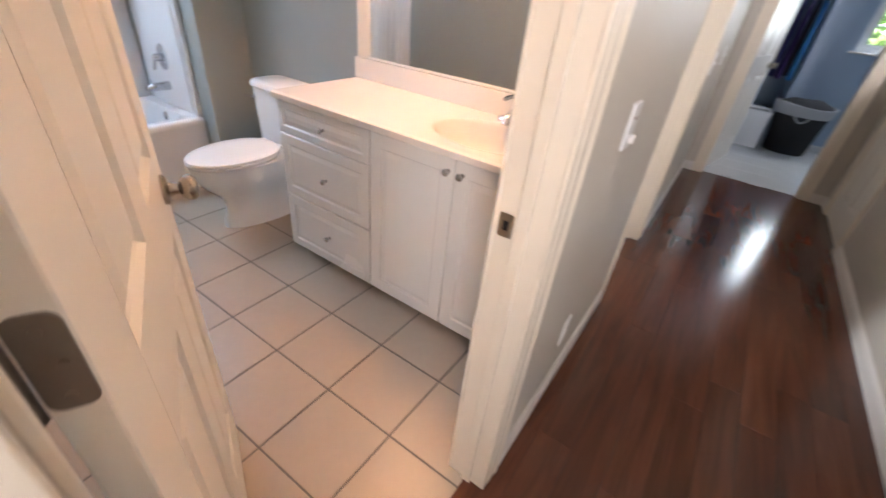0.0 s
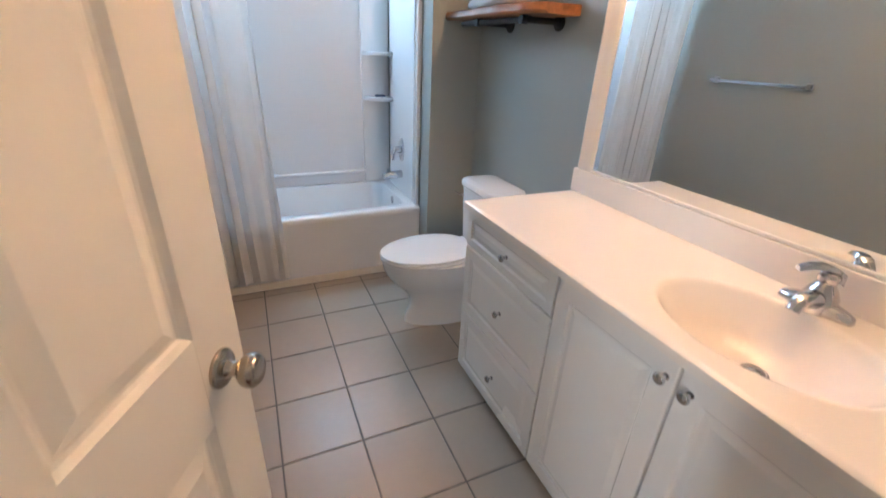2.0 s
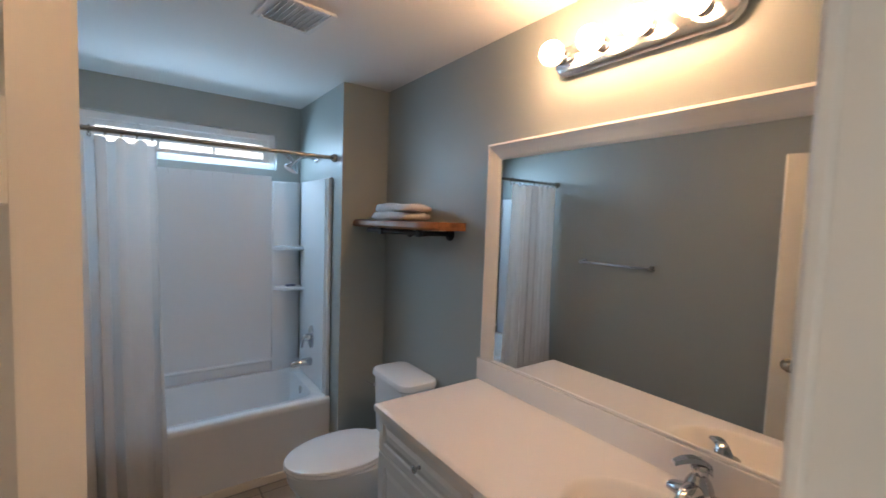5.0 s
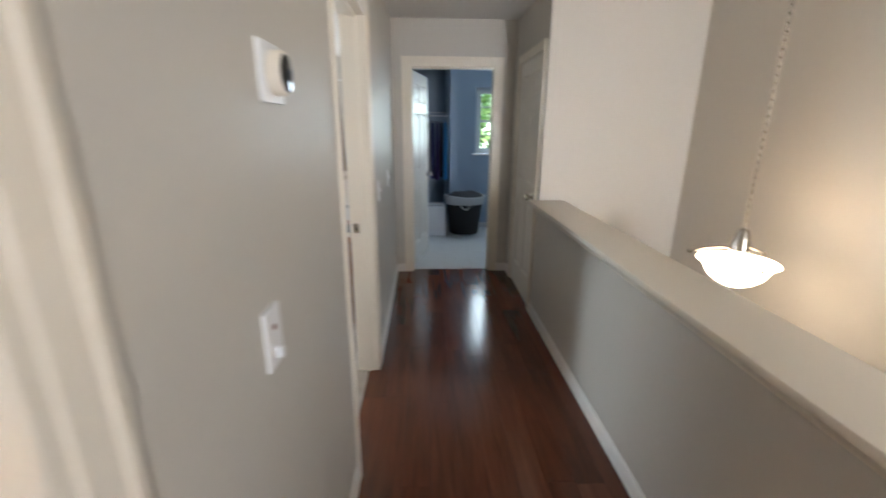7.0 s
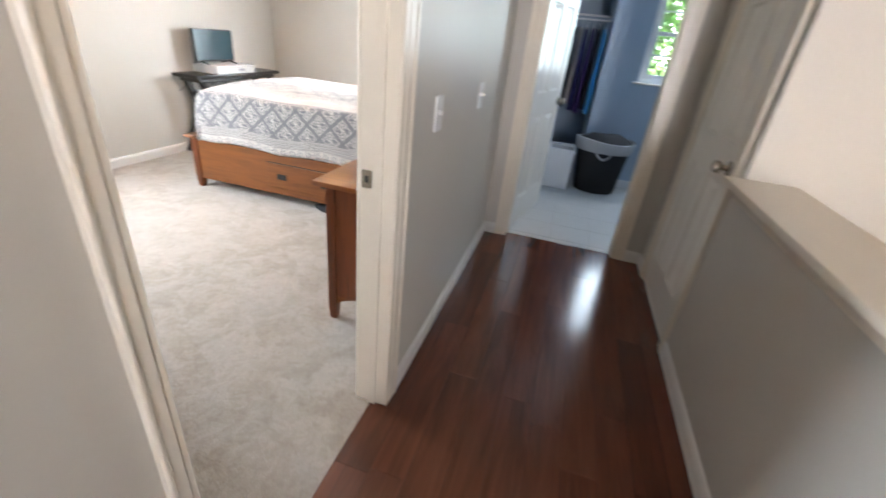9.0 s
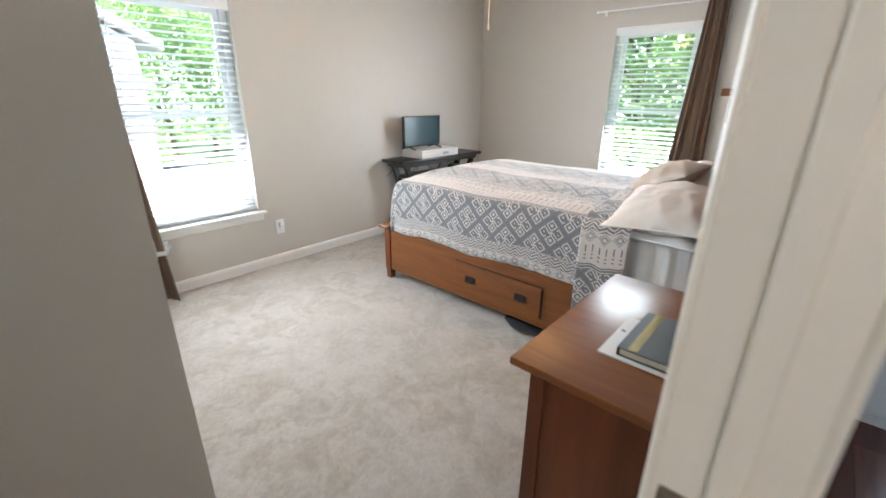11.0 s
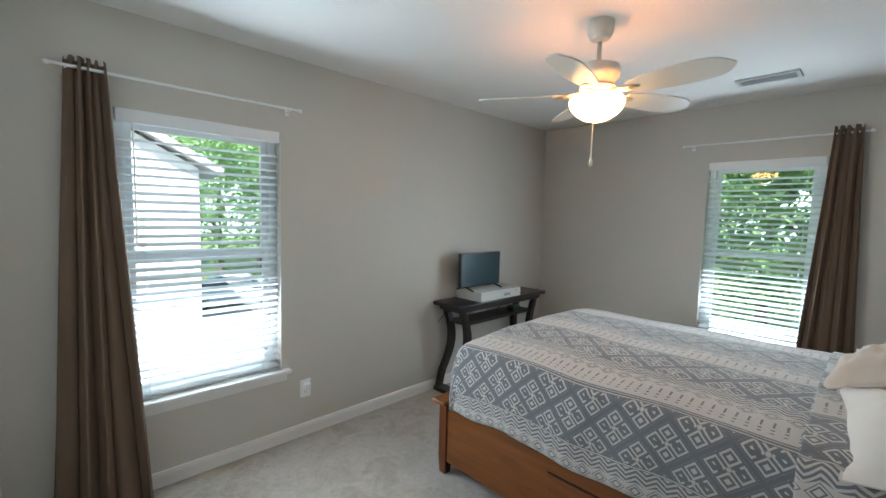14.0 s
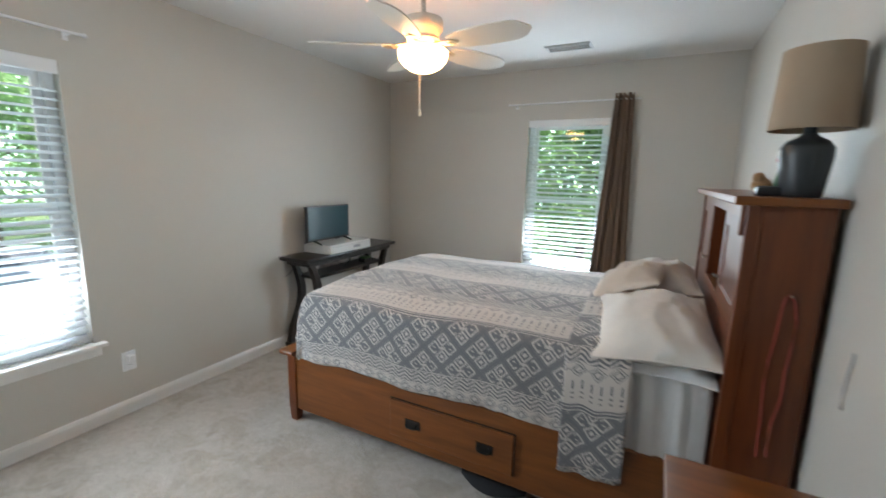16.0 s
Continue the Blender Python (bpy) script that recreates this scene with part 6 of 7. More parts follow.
ot = thing("wall_charger_cord", (-0.126, 5.33, 0.90), "grey cord end hanging on the bedroom wall", "cord")
bm = bmesh.new()
tube(bm, [(0, 0, 0.1), (-0.006, 0.0, 0.05), (-0.008, 0.004, 0.0), (-0.006, 0.002, -0.06)], 0.004, 6)
part("cable", bm, CLOTH_GREY, ot, "", True)

# ---------------------------------------------------------------- console table, television, box
ct = thing("console_table", (0, 0, 0), "black wooden console table with curved legs", "table")
CY0, CY1, CX0, CX1 = 6.275, 7.50, -3.316, -3.005
bm = bmesh.new()
block(bm, CX0, CY0, 0.728, CX1, CY1, 0.760, 0.005, 2)
part("top", bm, BLACK_WOOD, ct, "", True)
bm = bmesh.new()
block(bm, CX0 + 0.03, CY0 + 0.05, 0.690, CX1 - 0.03, CY1 - 0.05, 0.728, 0.004)
part("apron", bm, BLACK_WOOD, ct)
for s, base in ((1, CY0), (-1, CY1)):
    for x in (CX0 + 0.04, CX1 - 0.085):
        bm = bmesh.new()
        rings = []
        for k in range(21):
            z = 0.70 * (1 - k / 20) + 0.03 * (k / 20)
            t = k / 20
            off = 0.075 + 0.085 * math.sin(math.pi * min(1, t * 1.25)) * (t < 0.8) + (0.0 if t < 0.8 else -0.02 * (t - 0.8) / 0.2)
            off -= 0.045 * t
            w_ = 0.046 + 0.014 * math.sin(math.pi * t)
            y = base + s * off
            rings.append([(x, y, z), (x + 0.045, y, z), (x + 0.045, y + s * w_, z), (x, y + s * w_, z)])
        loft(bm, rings)
        part("leg", bm, BLACK_WOOD, ct, "", 40)
    part("foot_rail", boxed(CX0 + 0.03, min(base + s * 0.0, base + s * 0.10), 0.0, CX1 - 0.03, max(base + s * 0.0, base + s * 0.10), 0.035, 0.004), BLACK_WOOD, ct)
bm = bmesh.new()
block(bm, CX0 + 0.04, CY0 + 0.15, 0.565, CX1 - 0.06, CY1 - 0.15, 0.59, 0.003)
part("lower_shelf", bm, BLACK_WOOD, ct)
wb = thing("white_box", (-3.165, 6.82, 0.760), "flat white cardboard box under the television", "box")
bm = bmesh.new()
block(bm, -0.15, -0.275, 0, 0.15, 0.275, 0.078, 0.003)
part("body", bm, coat("white_card", (0.66, 0.65, 0.63), 0.7, 200, 0.08, 0.05), wb)
part("flap_seam", boxed(0.150, -0.275, 0.058, 0.1515, 0.275, 0.060), coat("card_seam", (0.40, 0.39, 0.37), 0.8), wb)
part("label_mark", boxed(0.150, 0.03, 0.022, 0.1512, 0.12, 0.046), coat("grey_print", (0.34, 0.34, 0.36), 0.7), wb, "grey printed mark")
tv = thing("television", (-3.17, 6.70, 0.838), "small black flat-screen television, switched off", "television")
bm = bmesh.new()
block(bm, -0.022, -0.258, 0.028, 0.012, 0.258, 0.322, 0.005, 2)
block(bm, -0.045, -0.17, 0.07, -0.022, 0.17, 0.25, 0.01)
part("housing", bm, BLACK, tv, "", True)
# teal in the base colour stands in for what the screen reflects
part("screen", boxed(0.011, -0.247, 0.043, 0.0135, 0.247, 0.312), principled("dark_screen", (0.020, 0.060, 0.075), 0.22)[0], tv, "dark glossy screen with a teal reflection put into its colour")
for y in (-0.19, 0.19):
    bm = bmesh.new()
    tube(bm, [(-0.085, y - 0.012, 0.006), (0.0, y, 0.034), (0.085, y + 0.012, 0.006)], [0.007, 0.010, 0.007], 8)
    part("foot", bm, BLACK, tv, "", True)
cb = thing("cable_tangle", (-3.17, 6.98, 0.59), "tangle of black cables behind the console table", "cable")
for k in range(5):
    bm = bmesh.new()
    rnd = random.Random(k)
    pts = [(-0.08 + 0.03 * k, -0.45 + 0.14 * k + 0.05 * j * (1 if k % 2 else -1), max(0.006, 0.11 - 0.05 * (j - 2) ** 2 * 0.4 + rnd.uniform(-0.01, 0.02))) for j in range(6)]
    tube(bm, pts, 0.0032, 6)
    part("cable", bm, BLACK, cb, "", True)
gt = thing("green_box", (-3.13, 7.16, 0.59), "small green and black device on the lower shelf", "device")
part("body", boxed(-0.04, -0.055, 0.0, 0.04, 0.055, 0.035, 0.006, seg=2), BLACK, gt)
part("lid", boxed(-0.036, -0.05, 0.035, 0.036, 0.05, 0.048, 0.003), coat("green_plastic", (0.09, 0.20, 0.06), 0.5), gt, "green top")

# ---------------------------------------------------------------- wall outlet, curtains, rods
oc = thing("wall_outlet", (ROOM_W, 5.143, 0.318), "white wall outlet with an adapter plugged in", "outlet", turn=90)
bm = bmesh.new()
plate(bm, 0, 0, 0, 0.072, 0.115, 0.006, 0.004)
part("plate", bm, VINYL, oc, "", True)
bm = bmesh.new()
block(bm, -0.016, -0.042, -0.002, 0.020, -0.006, 0.040, 0.004)
part("adapter", bm, VINYL, oc, "white plug-in adapter")
for dz in (-0.024,):
    for dx in (-0.006, 0.006):
        part("slot", boxed(dx - 0.001, -0.0075, dz - 0.004, dx + 0.001, -0.0058, dz + 0.004), BLACK, oc)


def curtain_rod(at, turn, length, label):
    t = thing("curtain_rod", at, label, "curtain rod", turn=turn)
    bm = bmesh.new()
    tube(bm, [(-length / 2, -0.055, 0), (length / 2, -0.055, 0)], 0.007, 10)
    part("bar", bm, VINYL, t, "", True)
    for x in (-length / 2, length / 2):
        bm = bmesh.new()
        ball(bm, (x, -0.055, 0), 0.012, 12)
        part("finial", bm, VINYL, t, "", True)
    for x in (-length / 2 + 0.06, length / 2 - 0.06):
        bm = bmesh.new()
        tube(bm, [(x, 0, -0.012), (x, -0.05, -0.008)], 0.005, 8)
        block(bm, x - 0.012, -0.004, -0.03, x + 0.012, 0, 0.012)
        part("bracket", bm, VINYL, t)
    return t


curtain_rod((ROOM_W, 4.525, 2.083), 90, 1.12, "thin white curtain rod above the window")
curtain_rod((-1.393, ROOM_N, 2.092), 0, 1.10, "thin white curtain rod above the window")
cu = thing("window_curtain", (0, 0, 0), "brown grommet curtain drawn to one side", "curtain", "brown curtains")
bm = bmesh.new()
drape(bm, ((-3.265, 4.017), (-3.265, 4.166)), ((-3.19, 3.90), (-3.16, 4.285)), 2.122, 0.025, 5, 0.044, 34, 14, seed=1, flare=0.8)
part("cloth", bm, CURTAIN_BROWN, cu, "", 70)
cu2 = thing("window_curtain", (0, 0, 0), "brown grommet curtain hanging beside the window", "curtain", "brown curtains")
bm = bmesh.new()
drape(bm, ((-1.024, ROOM_N - 0.065), (-0.880, ROOM_N - 0.065)), ((-1.153, ROOM_N - 0.10), (-0.798, ROOM_N - 0.07)), 2.130, 0.03, 4, 0.040, 34, 14, seed=4, flare=0.7)
part("cloth", bm, CURTAIN_BROWN, cu2, "", 70)
for parent, pts in ((cu, [(-3.28, 4.027 + 0.036 * k, 2.083) for k in range(4)]), (cu2, [(-1.02 + 0.036 * k, ROOM_N - 0.055, 2.092) for k in range(4)])):
    for p in pts:
        bm = bmesh.new()
        ax = Vector((0, 1, 0)) if parent is cu else Vector((1, 0, 0))
        sd = Vector((1, 0, 0)) if parent is cu else Vector((0, 1, 0))
        tube(bm, [Vector(p) + 0.018 * (math.cos(a) * sd + math.sin(a) * Vector((0, 0, 1))) for a in [2 * math.pi * k / 16 for k in range(17)]], 0.003, 6)
        part("grommet", bm, NICKEL, parent, "metal grommet", True)

# closet door with a white pull beside the bedroom doorway
cl = thing("closet_door", (-2.25, 3.71, 0), "white bifold closet door, closed", "door", "", "structure")
for k in range(2):
    x0_ = -0.645 + 0.648 * k
    bm = bmesh.new()
    block(bm, x0_, -0.015, 0.015, x0_ + 0.642, 0.015, 2.02, 0.003)
    lf = part("leaf", bm, DOOR_PAINT, cl)
    bm = bmesh.new()
    lathe(bm, [(0.008, 0), (0.008, 0.012), (0.017, 0.020), (0.018, 0.030), (0.010, 0.036), (0.001, 0.037)], 18, Matrix.Translation((x0_ + (0.59 if k == 0 else 0.05), 0.015, 0.95)) @ Matrix.Rotation(radians(-90), 4, "X"))
    part("knob", bm, VINYL, lf, "white round knob", True)
hk = thing("corner_hook", (-1.075, 3.76, 1.05), "small white hook on the wall corner", "hook")
bm = bmesh.new()
block(bm, -0.010, 0, -0.022, 0.010, 0.004, 0.022, 0.002)
tube(bm, [(0, 0.004, -0.012), (0, 0.022, -0.014), (0, 0.030, 0.0), (0, 0.026, 0.010)], 0.005, 8)
part("body", bm, VINYL, hk, "", True)

# ---------------------------------------------------------------- ceiling fan and vent
FAN = coat("fan_white", (0.72, 0.69, 0.62), 0.4, 60, 0.03, 0.03)
BRASS = coat("antique_nickel", (0.62, 0.55, 0.42), 0.3, 200, 0.03, 0.05, metal=0.9)
fn = thing("ceiling_fan", (-1.745, 5.855, ROOM_H), "white five-blade ceiling fan with a lit glass bowl", "ceiling fan")
bm = bmesh.new()
lathe(bm, [(0.062, 0), (0.064, -0.02), (0.060, -0.055), (0.045, -0.085), (0.020, -0.095), (0.014, -0.097)], 32)
part("canopy", bm, FAN, fn, "", True)
bm = bmesh.new()
tube(bm, [(0, 0, -0.09), (0, 0, -0.20)], 0.012, 14)
part("downrod", bm, FAN, fn, "", True)
bm = bmesh.new()
lathe(bm, [(0.016, -0.185), (0.028, -0.192), (0.060, -0.200), (0.098, -0.215), (0.105, -0.235), (0.102, -0.268), (0.085, -0.285), (0.080, -0.305), (0.088, -0.318), (0.080, -0.335), (0.05, -0.345)], 36)
part("motor_housing", bm, FAN, fn, "", True)
bm = bmesh.new()
lathe(bm, [(0.072, -0.350), (0.078, -0.358), (0.072, -0.366), (0.05, -0.372), (0.03, -0.374)], 32)
part("light_fitter", bm, BRASS, fn, "", True)
bm = bmesh.new()
prof = [(0.124, -0.366), (0.130, -0.372), (0.132, -0.388), (0.123, -0.416), (0.100, -0.444), (0.066, -0.466), (0.028, -0.478), (0.002, -0.480)]
lathe(bm, [(max(0.002, r - 0.004), z + 0.004) for r, z in prof[::-1]] + prof, 40)
part("bowl", bm, BOWL, fn, "glowing frosted glass bowl", True)
for k in range(5):
    a = radians(-6 + 72 * k)
    q = Matrix.Rotation(a, 4, "Z") @ Matrix.Translation((0, 0, -0.345))
    bm = bmesh.new()
    tilt_m = Matrix.Rotation(radians(-13), 4, "X")
    rings = []
    for i in range(13):
        u = i / 12
        x = 0.165 + 0.43 * u
        w_ = (0.050 + 0.032 * math.sin(math.pi * min(1, u * 0.8 + 0.05))) * (math.sqrt(max(0.02, 1 - max(0, (u - 0.78) / 0.22) ** 2)))
        if u < 0.12:
            w_ *= 0.75 + 0.25 * u / 0.12
        rings.append([tilt_m @ Vector((x, -w_, -0.003)), tilt_m @ Vector((x, w_, -0.003)), tilt_m @ Vector((x, w_, 0.003)), tilt_m @ Vector((x, -w_, 0.003))])
    loft(bm, rings)
    bmesh.ops.transform(bm, matrix=q, verts=bm.verts)
    bl_ = part("blade", bm, FAN, fn, "", 40)
    bm = bmesh.new()
    for dy in (-0.022, 0.022):
        tube(bm, [(0.075, 0, 0.012), (0.11, dy * 0.6, 0.0), (0.15, dy, -0.006), (0.185, dy * 0.8, -0.006), (0.215, 0, -0.006)], [0.007, 0.006, 0.007, 0.006, 0.004], 8)
    block(bm, 0.16, -0.03, -0.010, 0.20, 0.03, -0.004, 0.002)
    bmesh.ops.transform(bm, matrix=q, verts=bm.verts)
    part("blade_iron", bm, BRASS, fn, "scrolled metal blade iron", True)
bm = bmesh.new()
tube(bm, [(0.0, -0.03, -0.475), (0.0, -0.03, -0.66)], 0.0032, 6)
lathe(bm, [(0.003, 0.0), (0.007, -0.01), (0.010, -0.028), (0.006, -0.040), (0.001, -0.042)], 12, Matrix.Translation((0, -0.03, -0.66)))
part("pull_chain", bm, FAN, fn, "", True)
fn.scale = (0.957, 0.957, 0.957)
ceiling_vent((-1.33, 7.29, ROOM_H), 0.33, 0.15, 7, "white louvred ceiling air register", BLIND, 0)

# ---------------------------------------------------------------- outdoors
GRASS = coat("grass", (0.07, 0.11, 0.03), 0.95, 60, 0.6, 0.3, 0.6, dist=0.05)
solid("ground", boxed(-400, -400, -3.2, 400, 400, -3.1), GRASS, "green lawn round the house", "ground")
SIDING = coat("white_siding", (0.78, 0.78, 0.76), 0.6, 30, 0.05, 0.03)
ROOFING = coat("grey_shingle", (0.40, 0.39, 0.41), 0.9, 60, 0.5, 0.2)
nh = thing("neighbour_house", (-13.0, 2.7, -3.1), "white sided neighbouring house with a gable roof", "house")
bm = bmesh.new()
block(bm, -9.0, -8.0, 0.0, 0.0, 4.2, 5.6)
part("wall", bm, SIDING, nh)
bm = bmesh.new()
for i in range(36):
    loft(bm, [[(0.0, y, 0.15 * i + 0.1), (0.022, y, 0.15 * i + 0.1), (0.004, y, 0.15 * i + 0.25), (0.0, y, 0.15 * i + 0.25)] for y in (-8.0, 4.2)])
sd = part("siding_boards", bm, SIDING, nh)
tagged(sd, kind="stuff")
bm = bmesh.new()
loft(bm, [[(x, -8.0, 5.6), (x, 4.2, 5.6), (x, -1.9, 8.9)] for x in (-9.0, 0.0)])
part("gable", bm, SIDING, nh)
bm = bmesh.new()
loft(bm, [[(x, -8.5, 5.42), (x, -1.9, 8.99), (x, 4.7, 5.42), (x, 4.7, 5.62), (x, -1.9, 9.2), (x, -8.5, 5.62)] for x in (-9.3, 0.35)])
part("roof", bm, ROOFING, nh)
for y in (-5.0, -1.0, 2.2):
    bm = bmesh.new()
    for p in ((y - 0.5, 3.3, y - 0.42, 4.9), (y + 0.42, 3.3, y + 0.5, 4.9), (y - 0.42, 3.3, y + 0.42, 3.38), (y - 0.42, 4.82, y + 0.42, 4.9), (y - 0.42, 4.06, y + 0.42, 4.12)):
        block(bm, 0.0, p[0], p[1], 0.05, p[2], p[3])
    wi = part("window", bm, VINYL, nh)
    part("pane", boxed(0.0, y - 0.42, 3.38, 0.03, y + 0.42, 4.82), principled("dark_pane", (0.03, 0.04, 0.05), 0.08)[0], wi)

LEAF = coat("leaf_green", (0.28, 0.44, 0.20), 0.5, 20, 0.1, 0.35, 0.8)
let_through(LEAF, 0.8)
BARK = coat("bark", (0.11, 0.08, 0.06), 0.9, 20, 0.6, 0.25, 3, dist=0.02)


def leaf_cloud(seed, count, rad, height):
    rnd = random.Random(seed)
    verts, faces = [], []
    clumps = [(Vector((rnd.gauss(0, 0.42), rnd.gauss(0, 0.42), rnd.uniform(-0.9, 1))), rnd.uniform(0.22, 0.5)) for _ in range(38)]
    for i in range(count):
        c, r = clumps[rnd.randrange(len(clumps))]
        d = Vector((rnd.gauss(0, 1), rnd.gauss(0, 1), rnd.gauss(0, 1))).normalized() * r * rnd.uniform(0.5, 1.0)
        p = c + d
        p = Vector((p.x * rad, p.y * rad, p.z * height))
        s = rnd.uniform(0.10, 0.20)
        e = Euler((rnd.uniform(-0.9, 0.9), rnd.uniform(-0.9, 0.9), rnd.uniform(0, 6.28))).to_matrix()
        k = len(verts)
        for q in ((-s, 0, 0), (0, -s * 0.5, 0.02), (s, 0, 0), (0, s * 0.5, 0.02)):
            verts.append(p + e @ Vector(q))
        faces.append((k, k + 1, k + 2, k + 3))
    me = bpy.data.meshes.new("crown")
    me.from_pydata(verts, [], faces)
    me.materials.append(LEAF)
    return me


def tree(at, seed, crown, turn, size):
    t = thing("tree", at, "leafy green broadleaf tree in the garden", "tree", "garden trees", turn=turn)
    bm = bmesh.new()
    tube(bm, [(0, 0, 0), (0.05, 0.02, 2), (0.0, -0.1, 4.2), (0.1, 0.05, 6.6)], [0.22, 0.17, 0.12, 0.04], 12)
    rnd = random.Random(seed)
    for k in range(7):
        a, z = rnd.uniform(0, 6.28), 2.4 + 0.6 * k
        tube(bm, [(0, 0, z), (math.cos(a) * 0.9, math.sin(a) * 0.9, z + 0.6), (math.cos(a) * 1.9, math.sin(a) * 1.9, z + 1.4)], [0.08, 0.05, 0.015], 7)
    part("trunk", bm, BARK, t, "", True)
    c = new("crown", crown)
    c.parent = t
    c.matrix_local = pose(0, 0, 5.0)
    t.scale = (size, size, size)
    return t


crowns = [leaf_cloud(k, 5600, 3.0, 3.6) for k in range(2)]
for i, (x, y, s) in enumerate(((-31, 12.5, 1.1), (-29, 17.5, 1.15), (-35, 16.5, 1.3), (-33, 22, 1.25), (-37, 10.5, 1.3), (-5.2, 19.5, 1.0), (-1.5, 18.5, 1.05), (2.2, 19.5, 1.0), (-3.4, 22, 1.3), (0.8, 23, 1.3), (5.2, 21.5, 1.25), (-8.8, 21, 1.2))):
    tree((x, y, -3.1), i, crowns[i % 2], 57 * i, s)

bm = bmesh.new()
block(bm, -25.5, 4.0, -3.098, -9.0, 16.0, -3.06, 0.01)
block(bm, -12.9, -9.0, -3.098, -6.0, 4.0, -3.06, 0.01)
solid("pavement", bm, coat("pale_concrete", (0.14, 0.14, 0.14), 0.9, 120, 0.3, 0.1, 0.7), "pale concrete driveway beside the neighbouring house", "driveway")

# pale distance behind the garden: glowing panels added to brighten gaps between the trees
GLOW_PANEL = glow("glowing_distance", (0.58, 0.88, 0.72), 0.6)
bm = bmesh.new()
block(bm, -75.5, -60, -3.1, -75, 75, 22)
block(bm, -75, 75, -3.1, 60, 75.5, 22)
solid("backdrop", bm, GLOW_PANEL, "glowing pale green panels added beyond the gardens", "backdrop")

# parked car on the driveway
car = thing("parked_car", (-21.6, 10.6, -3.06), "blue-grey parked car with a rounded roof", "car", turn=62)
CAR_PAINT = coat("blue_grey_car_paint", (0.32, 0.36, 0.40), 0.25, 60, 0.0, 0.05)
bm = bmesh.new()
rings = []
for x, zt, zb, w_ in ((-2.15, 0.72, 0.34, 0.66), (-2.05, 0.86, 0.24, 0.80), (-1.5, 0.94, 0.22, 0.87), (-0.4, 0.94, 0.22, 0.89), (0.9, 0.92, 0.22, 0.88), (1.7, 0.84, 0.24, 0.84), (2.1, 0.70, 0.30, 0.72), (2.2, 0.60, 0.36, 0.62)):
    rings.append([(x, -w_ * 0.94, zb), (x, -w_, zb + 0.18), (x, -w_, zt - 0.12), (x, -w_ * 0.88, zt), (x, w_ * 0.88, zt), (x, w_, zt - 0.12), (x, w_, zb + 0.18), (x, w_ * 0.94, zb)])
loft(bm, rings)
body = part("body", bm, CAR_PAINT, car, "", 50)
bm = bmesh.new()
rings = []
for x, zt, w_ in ((-1.75, 0.95, 0.72), (-1.25, 1.34, 0.66), (-0.6, 1.47, 0.63), (0.1, 1.48, 0.62), (0.5, 1.36, 0.64), (1.15, 0.95, 0.74)):
    rings.append([(x, -0.78, 0.90), (x, -w_, zt - 0.06), (x, -w_ * 0.85, zt), (x, w_ * 0.85, zt), (x, w_, zt - 0.06), (x, 0.78, 0.90)])
loft(bm, rings)
part("cabin_glass", bm, principled("dark_car_glass", (0.04, 0.05, 0.06), 0.06)[0], car, "dark tinted glass", 50)
bm = bmesh.new()
loft(bm, [[(x, -w_, z), (x, -w_ * 0.9, z + 0.04), (x, w_ * 0.9, z + 0.04), (x, w_, z)] for x, z, w_ in ((-1.2, 1.34, 0.60), (-0.6, 1.462, 0.58), (0.1, 1.47, 0.57), (0.45, 1.37, 0.59))])
part("roof", bm, CAR_PAINT, car, "", 50)
for x in (-1.35, 1.38):
    for y in (-0.80, 0.80):
        bm = bmesh.new()
        q = Matrix.Translation((x, y, 0.32)) @ Matrix.Rotation(radians(90), 4, "X")
        lathe(bm, [(0.20, -0.10), (0.29, -0.10), (0.32, -0.07), (0.32, 0.07), (0.29, 0.10), (0.20, 0.10)], 24, q)
        ty = part("wheel", bm, BLACK, car, "black tyre", 40)
        bm = bmesh.new()
        lathe(bm, [(0.20, -0.104), (0.17, -0.108), (0.06, -0.112), (0.06, 0.112), (0.17, 0.108), (0.20, 0.104)], 20, q)
        part("rim", bm, NICKEL, ty, "grey metal rim", 40)
for y in (-0.55, 0.55):
    bm = bmesh.new()
    ball(bm, (2.08, y, 0.62), 0.10, 14)
    part("headlight", bm, VINYL, car, "clear headlight", True)

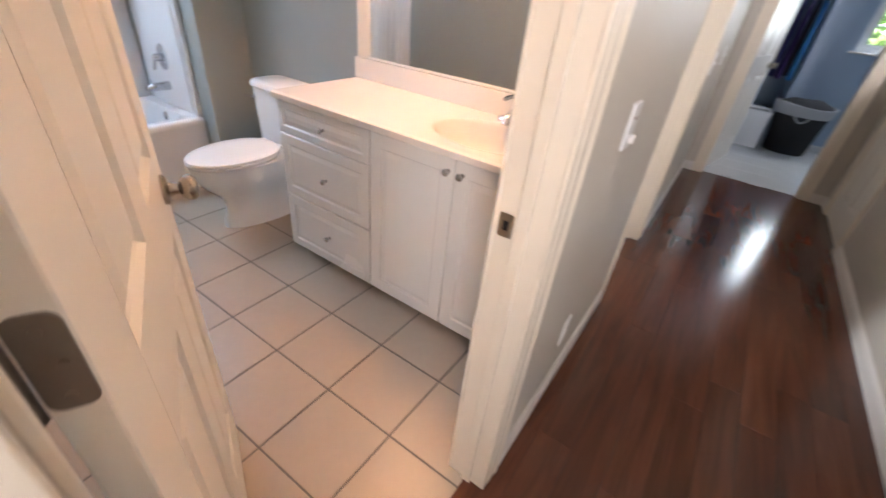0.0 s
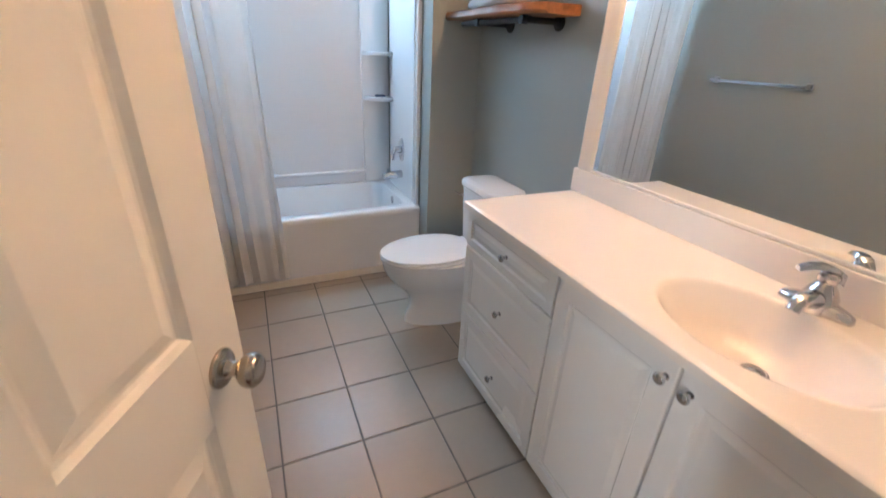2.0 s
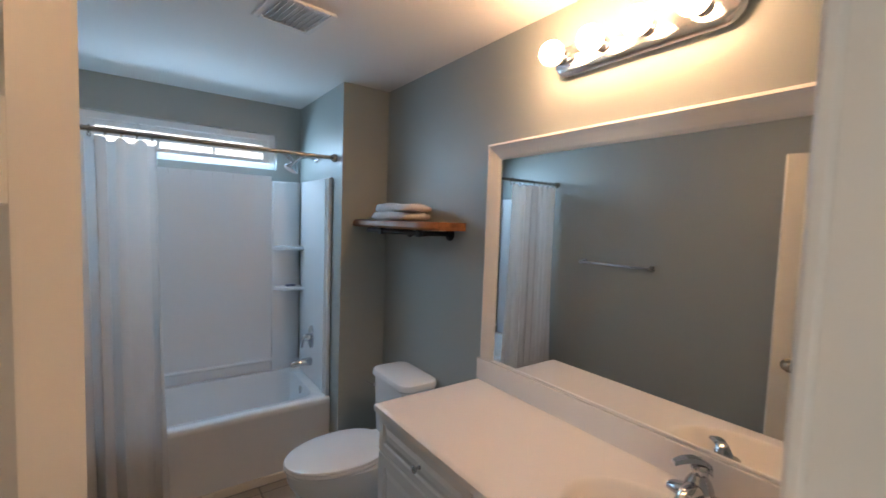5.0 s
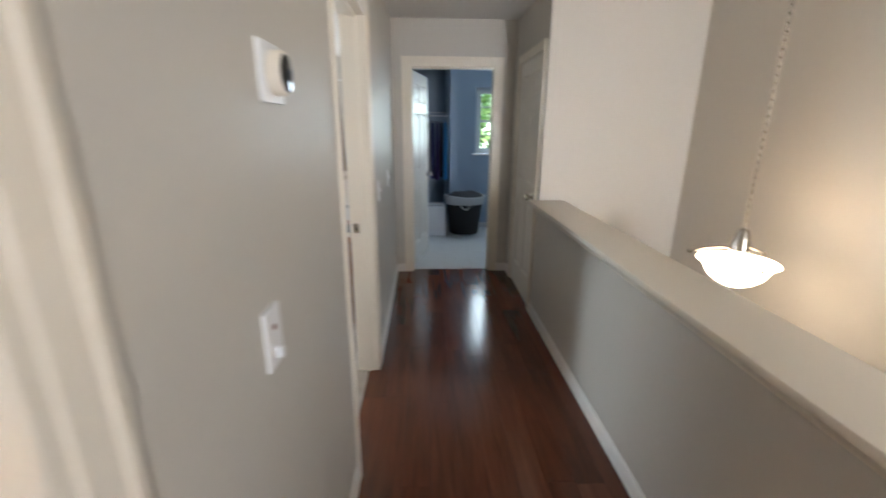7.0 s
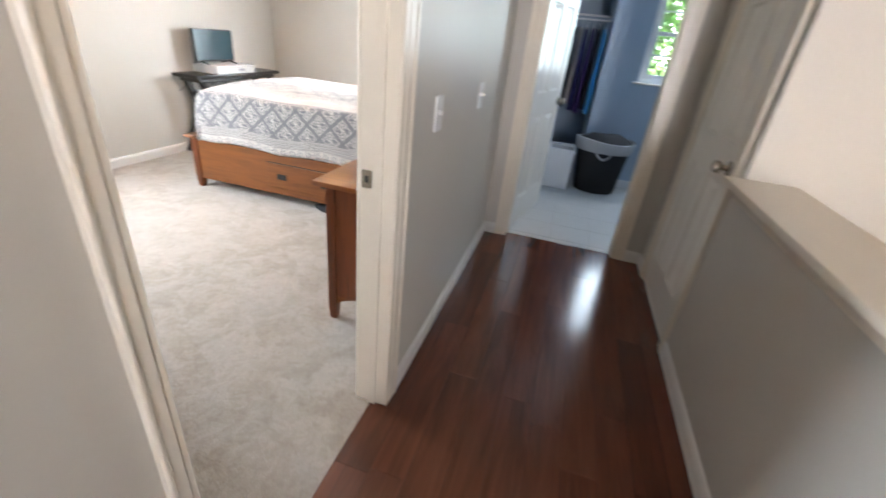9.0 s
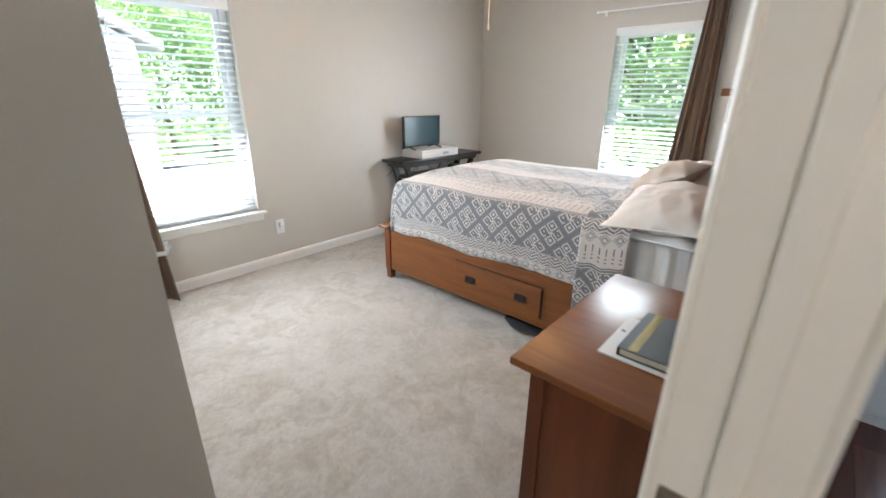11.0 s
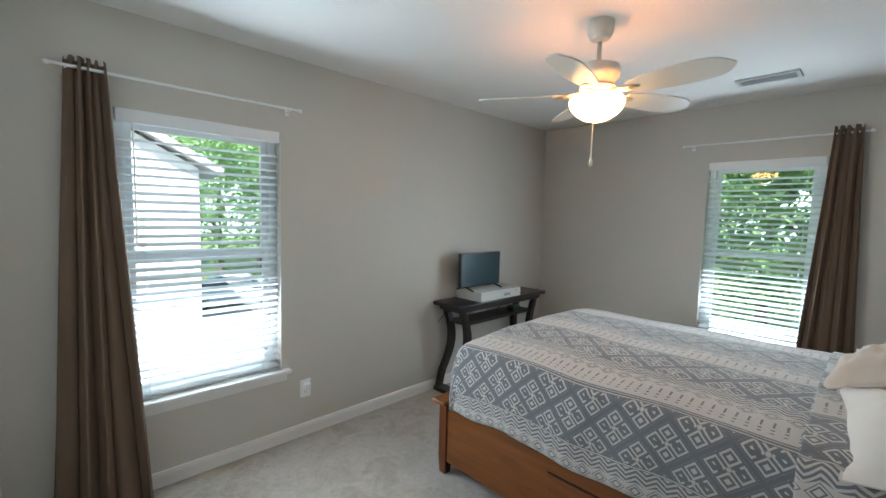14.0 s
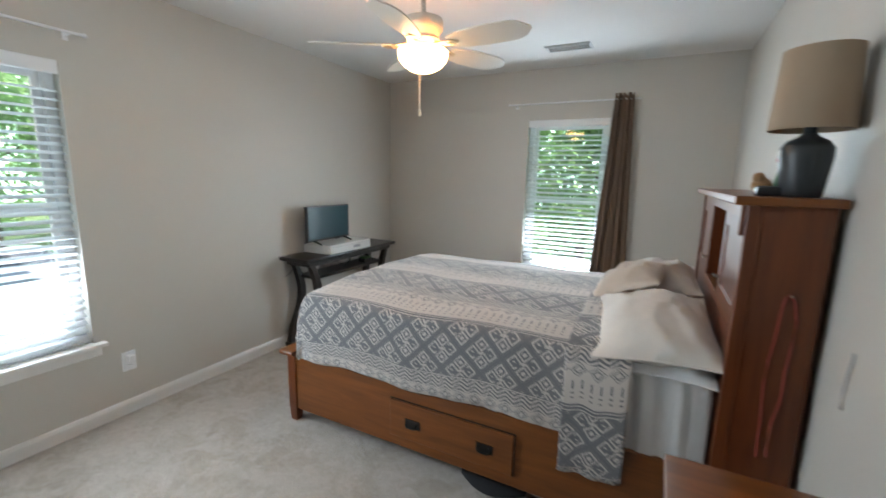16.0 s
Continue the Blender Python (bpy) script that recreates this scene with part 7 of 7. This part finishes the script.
# ---------------------------------------------------------------- floor pieces
rng = random.Random(3)
PLANKS = {}
W = 0.127
row = 0
x = -0.068
while x < HALL_E:
    w = min(W, HALL_E + 0.002 - x)
    y = -1.2 - rng.uniform(0, 0.9)
    while y < HALL_N + 0.06:
        ln = rng.choice((0.9, 1.2, 1.2, 1.5))
        a, b_ = max(y, -1.2), min(y + ln, HALL_N + 0.06)
        if b_ - a > 0.02:
            key = (round(w, 3), round(b_ - a, 3))
            if key not in PLANKS:
                bm = bmesh.new()
                block(bm, 0.0004, 0.0004, -0.0055, w - 0.0004, b_ - a - 0.0004, 0.0, 0.0007)
                PLANKS[key] = finish("floor_plank", bm, PLANK)
            ob = new("floor_plank", PLANKS[key])
            ob.parent = bpy.data.objects["floor_hall"]
            ob.location = (x, a, rng.uniform(-0.0003, 0.0))
        y += ln
    x += W

TX0, TY0, TPX, TPY, G = -0.361, 1.838, 0.3145, 0.305, 0.0035


def lay_tiles(name, parent, material, x0, x1, y0, y1, ox, oy, px, py, gap, top):
    made = {}
    i0, i1 = math.floor((x0 - ox) / px), math.ceil((x1 - ox) / px)
    j0, j1 = math.floor((y0 - oy) / py), math.ceil((y1 - oy) / py)
    for i in range(i0, i1):
        for j in range(j0, j1):
            a0, a1 = max(x0, ox + i * px + gap), min(x1, ox + (i + 1) * px - gap)
            b0, b1 = max(y0, oy + j * py + gap), min(y1, oy + (j + 1) * py - gap)
            if a1 - a0 < 0.01 or b1 - b0 < 0.01:
                continue
            key = (round(a1 - a0, 3), round(b1 - b0, 3))
            if key not in made:
                bm = bmesh.new()
                block(bm, -(a1 - a0) / 2, -(b1 - b0) / 2, -0.004, (a1 - a0) / 2, (b1 - b0) / 2, 0.0, 0.0018)
                made[key] = finish(name, bm, material)
            ob = new(name, made[key])
            ob.parent = parent
            ob.location = ((a0 + a1) / 2, (b0 + b1) / 2, top + rng.uniform(-0.0005, 0.0003))


lay_tiles("floor_tile", floor_bath, TILE, AP + 0.012, -0.069, BATH_S, BATH_N, TX0, TY0, TPX, TPY, G, 0.0)
lay_tiles("floor_tile", floor_end, WHITE_TILE, -0.01, 3.1, HALL_N + 0.062, EN, 0.2, 6.0, 0.305, 0.305, 0.002, 0.0)
lay_tiles("floor_tile", floor_end, WHITE_TILE, -0.01, 0.66, EN, 9.2, 0.2, 6.0, 0.305, 0.305, 0.002, 0.0)
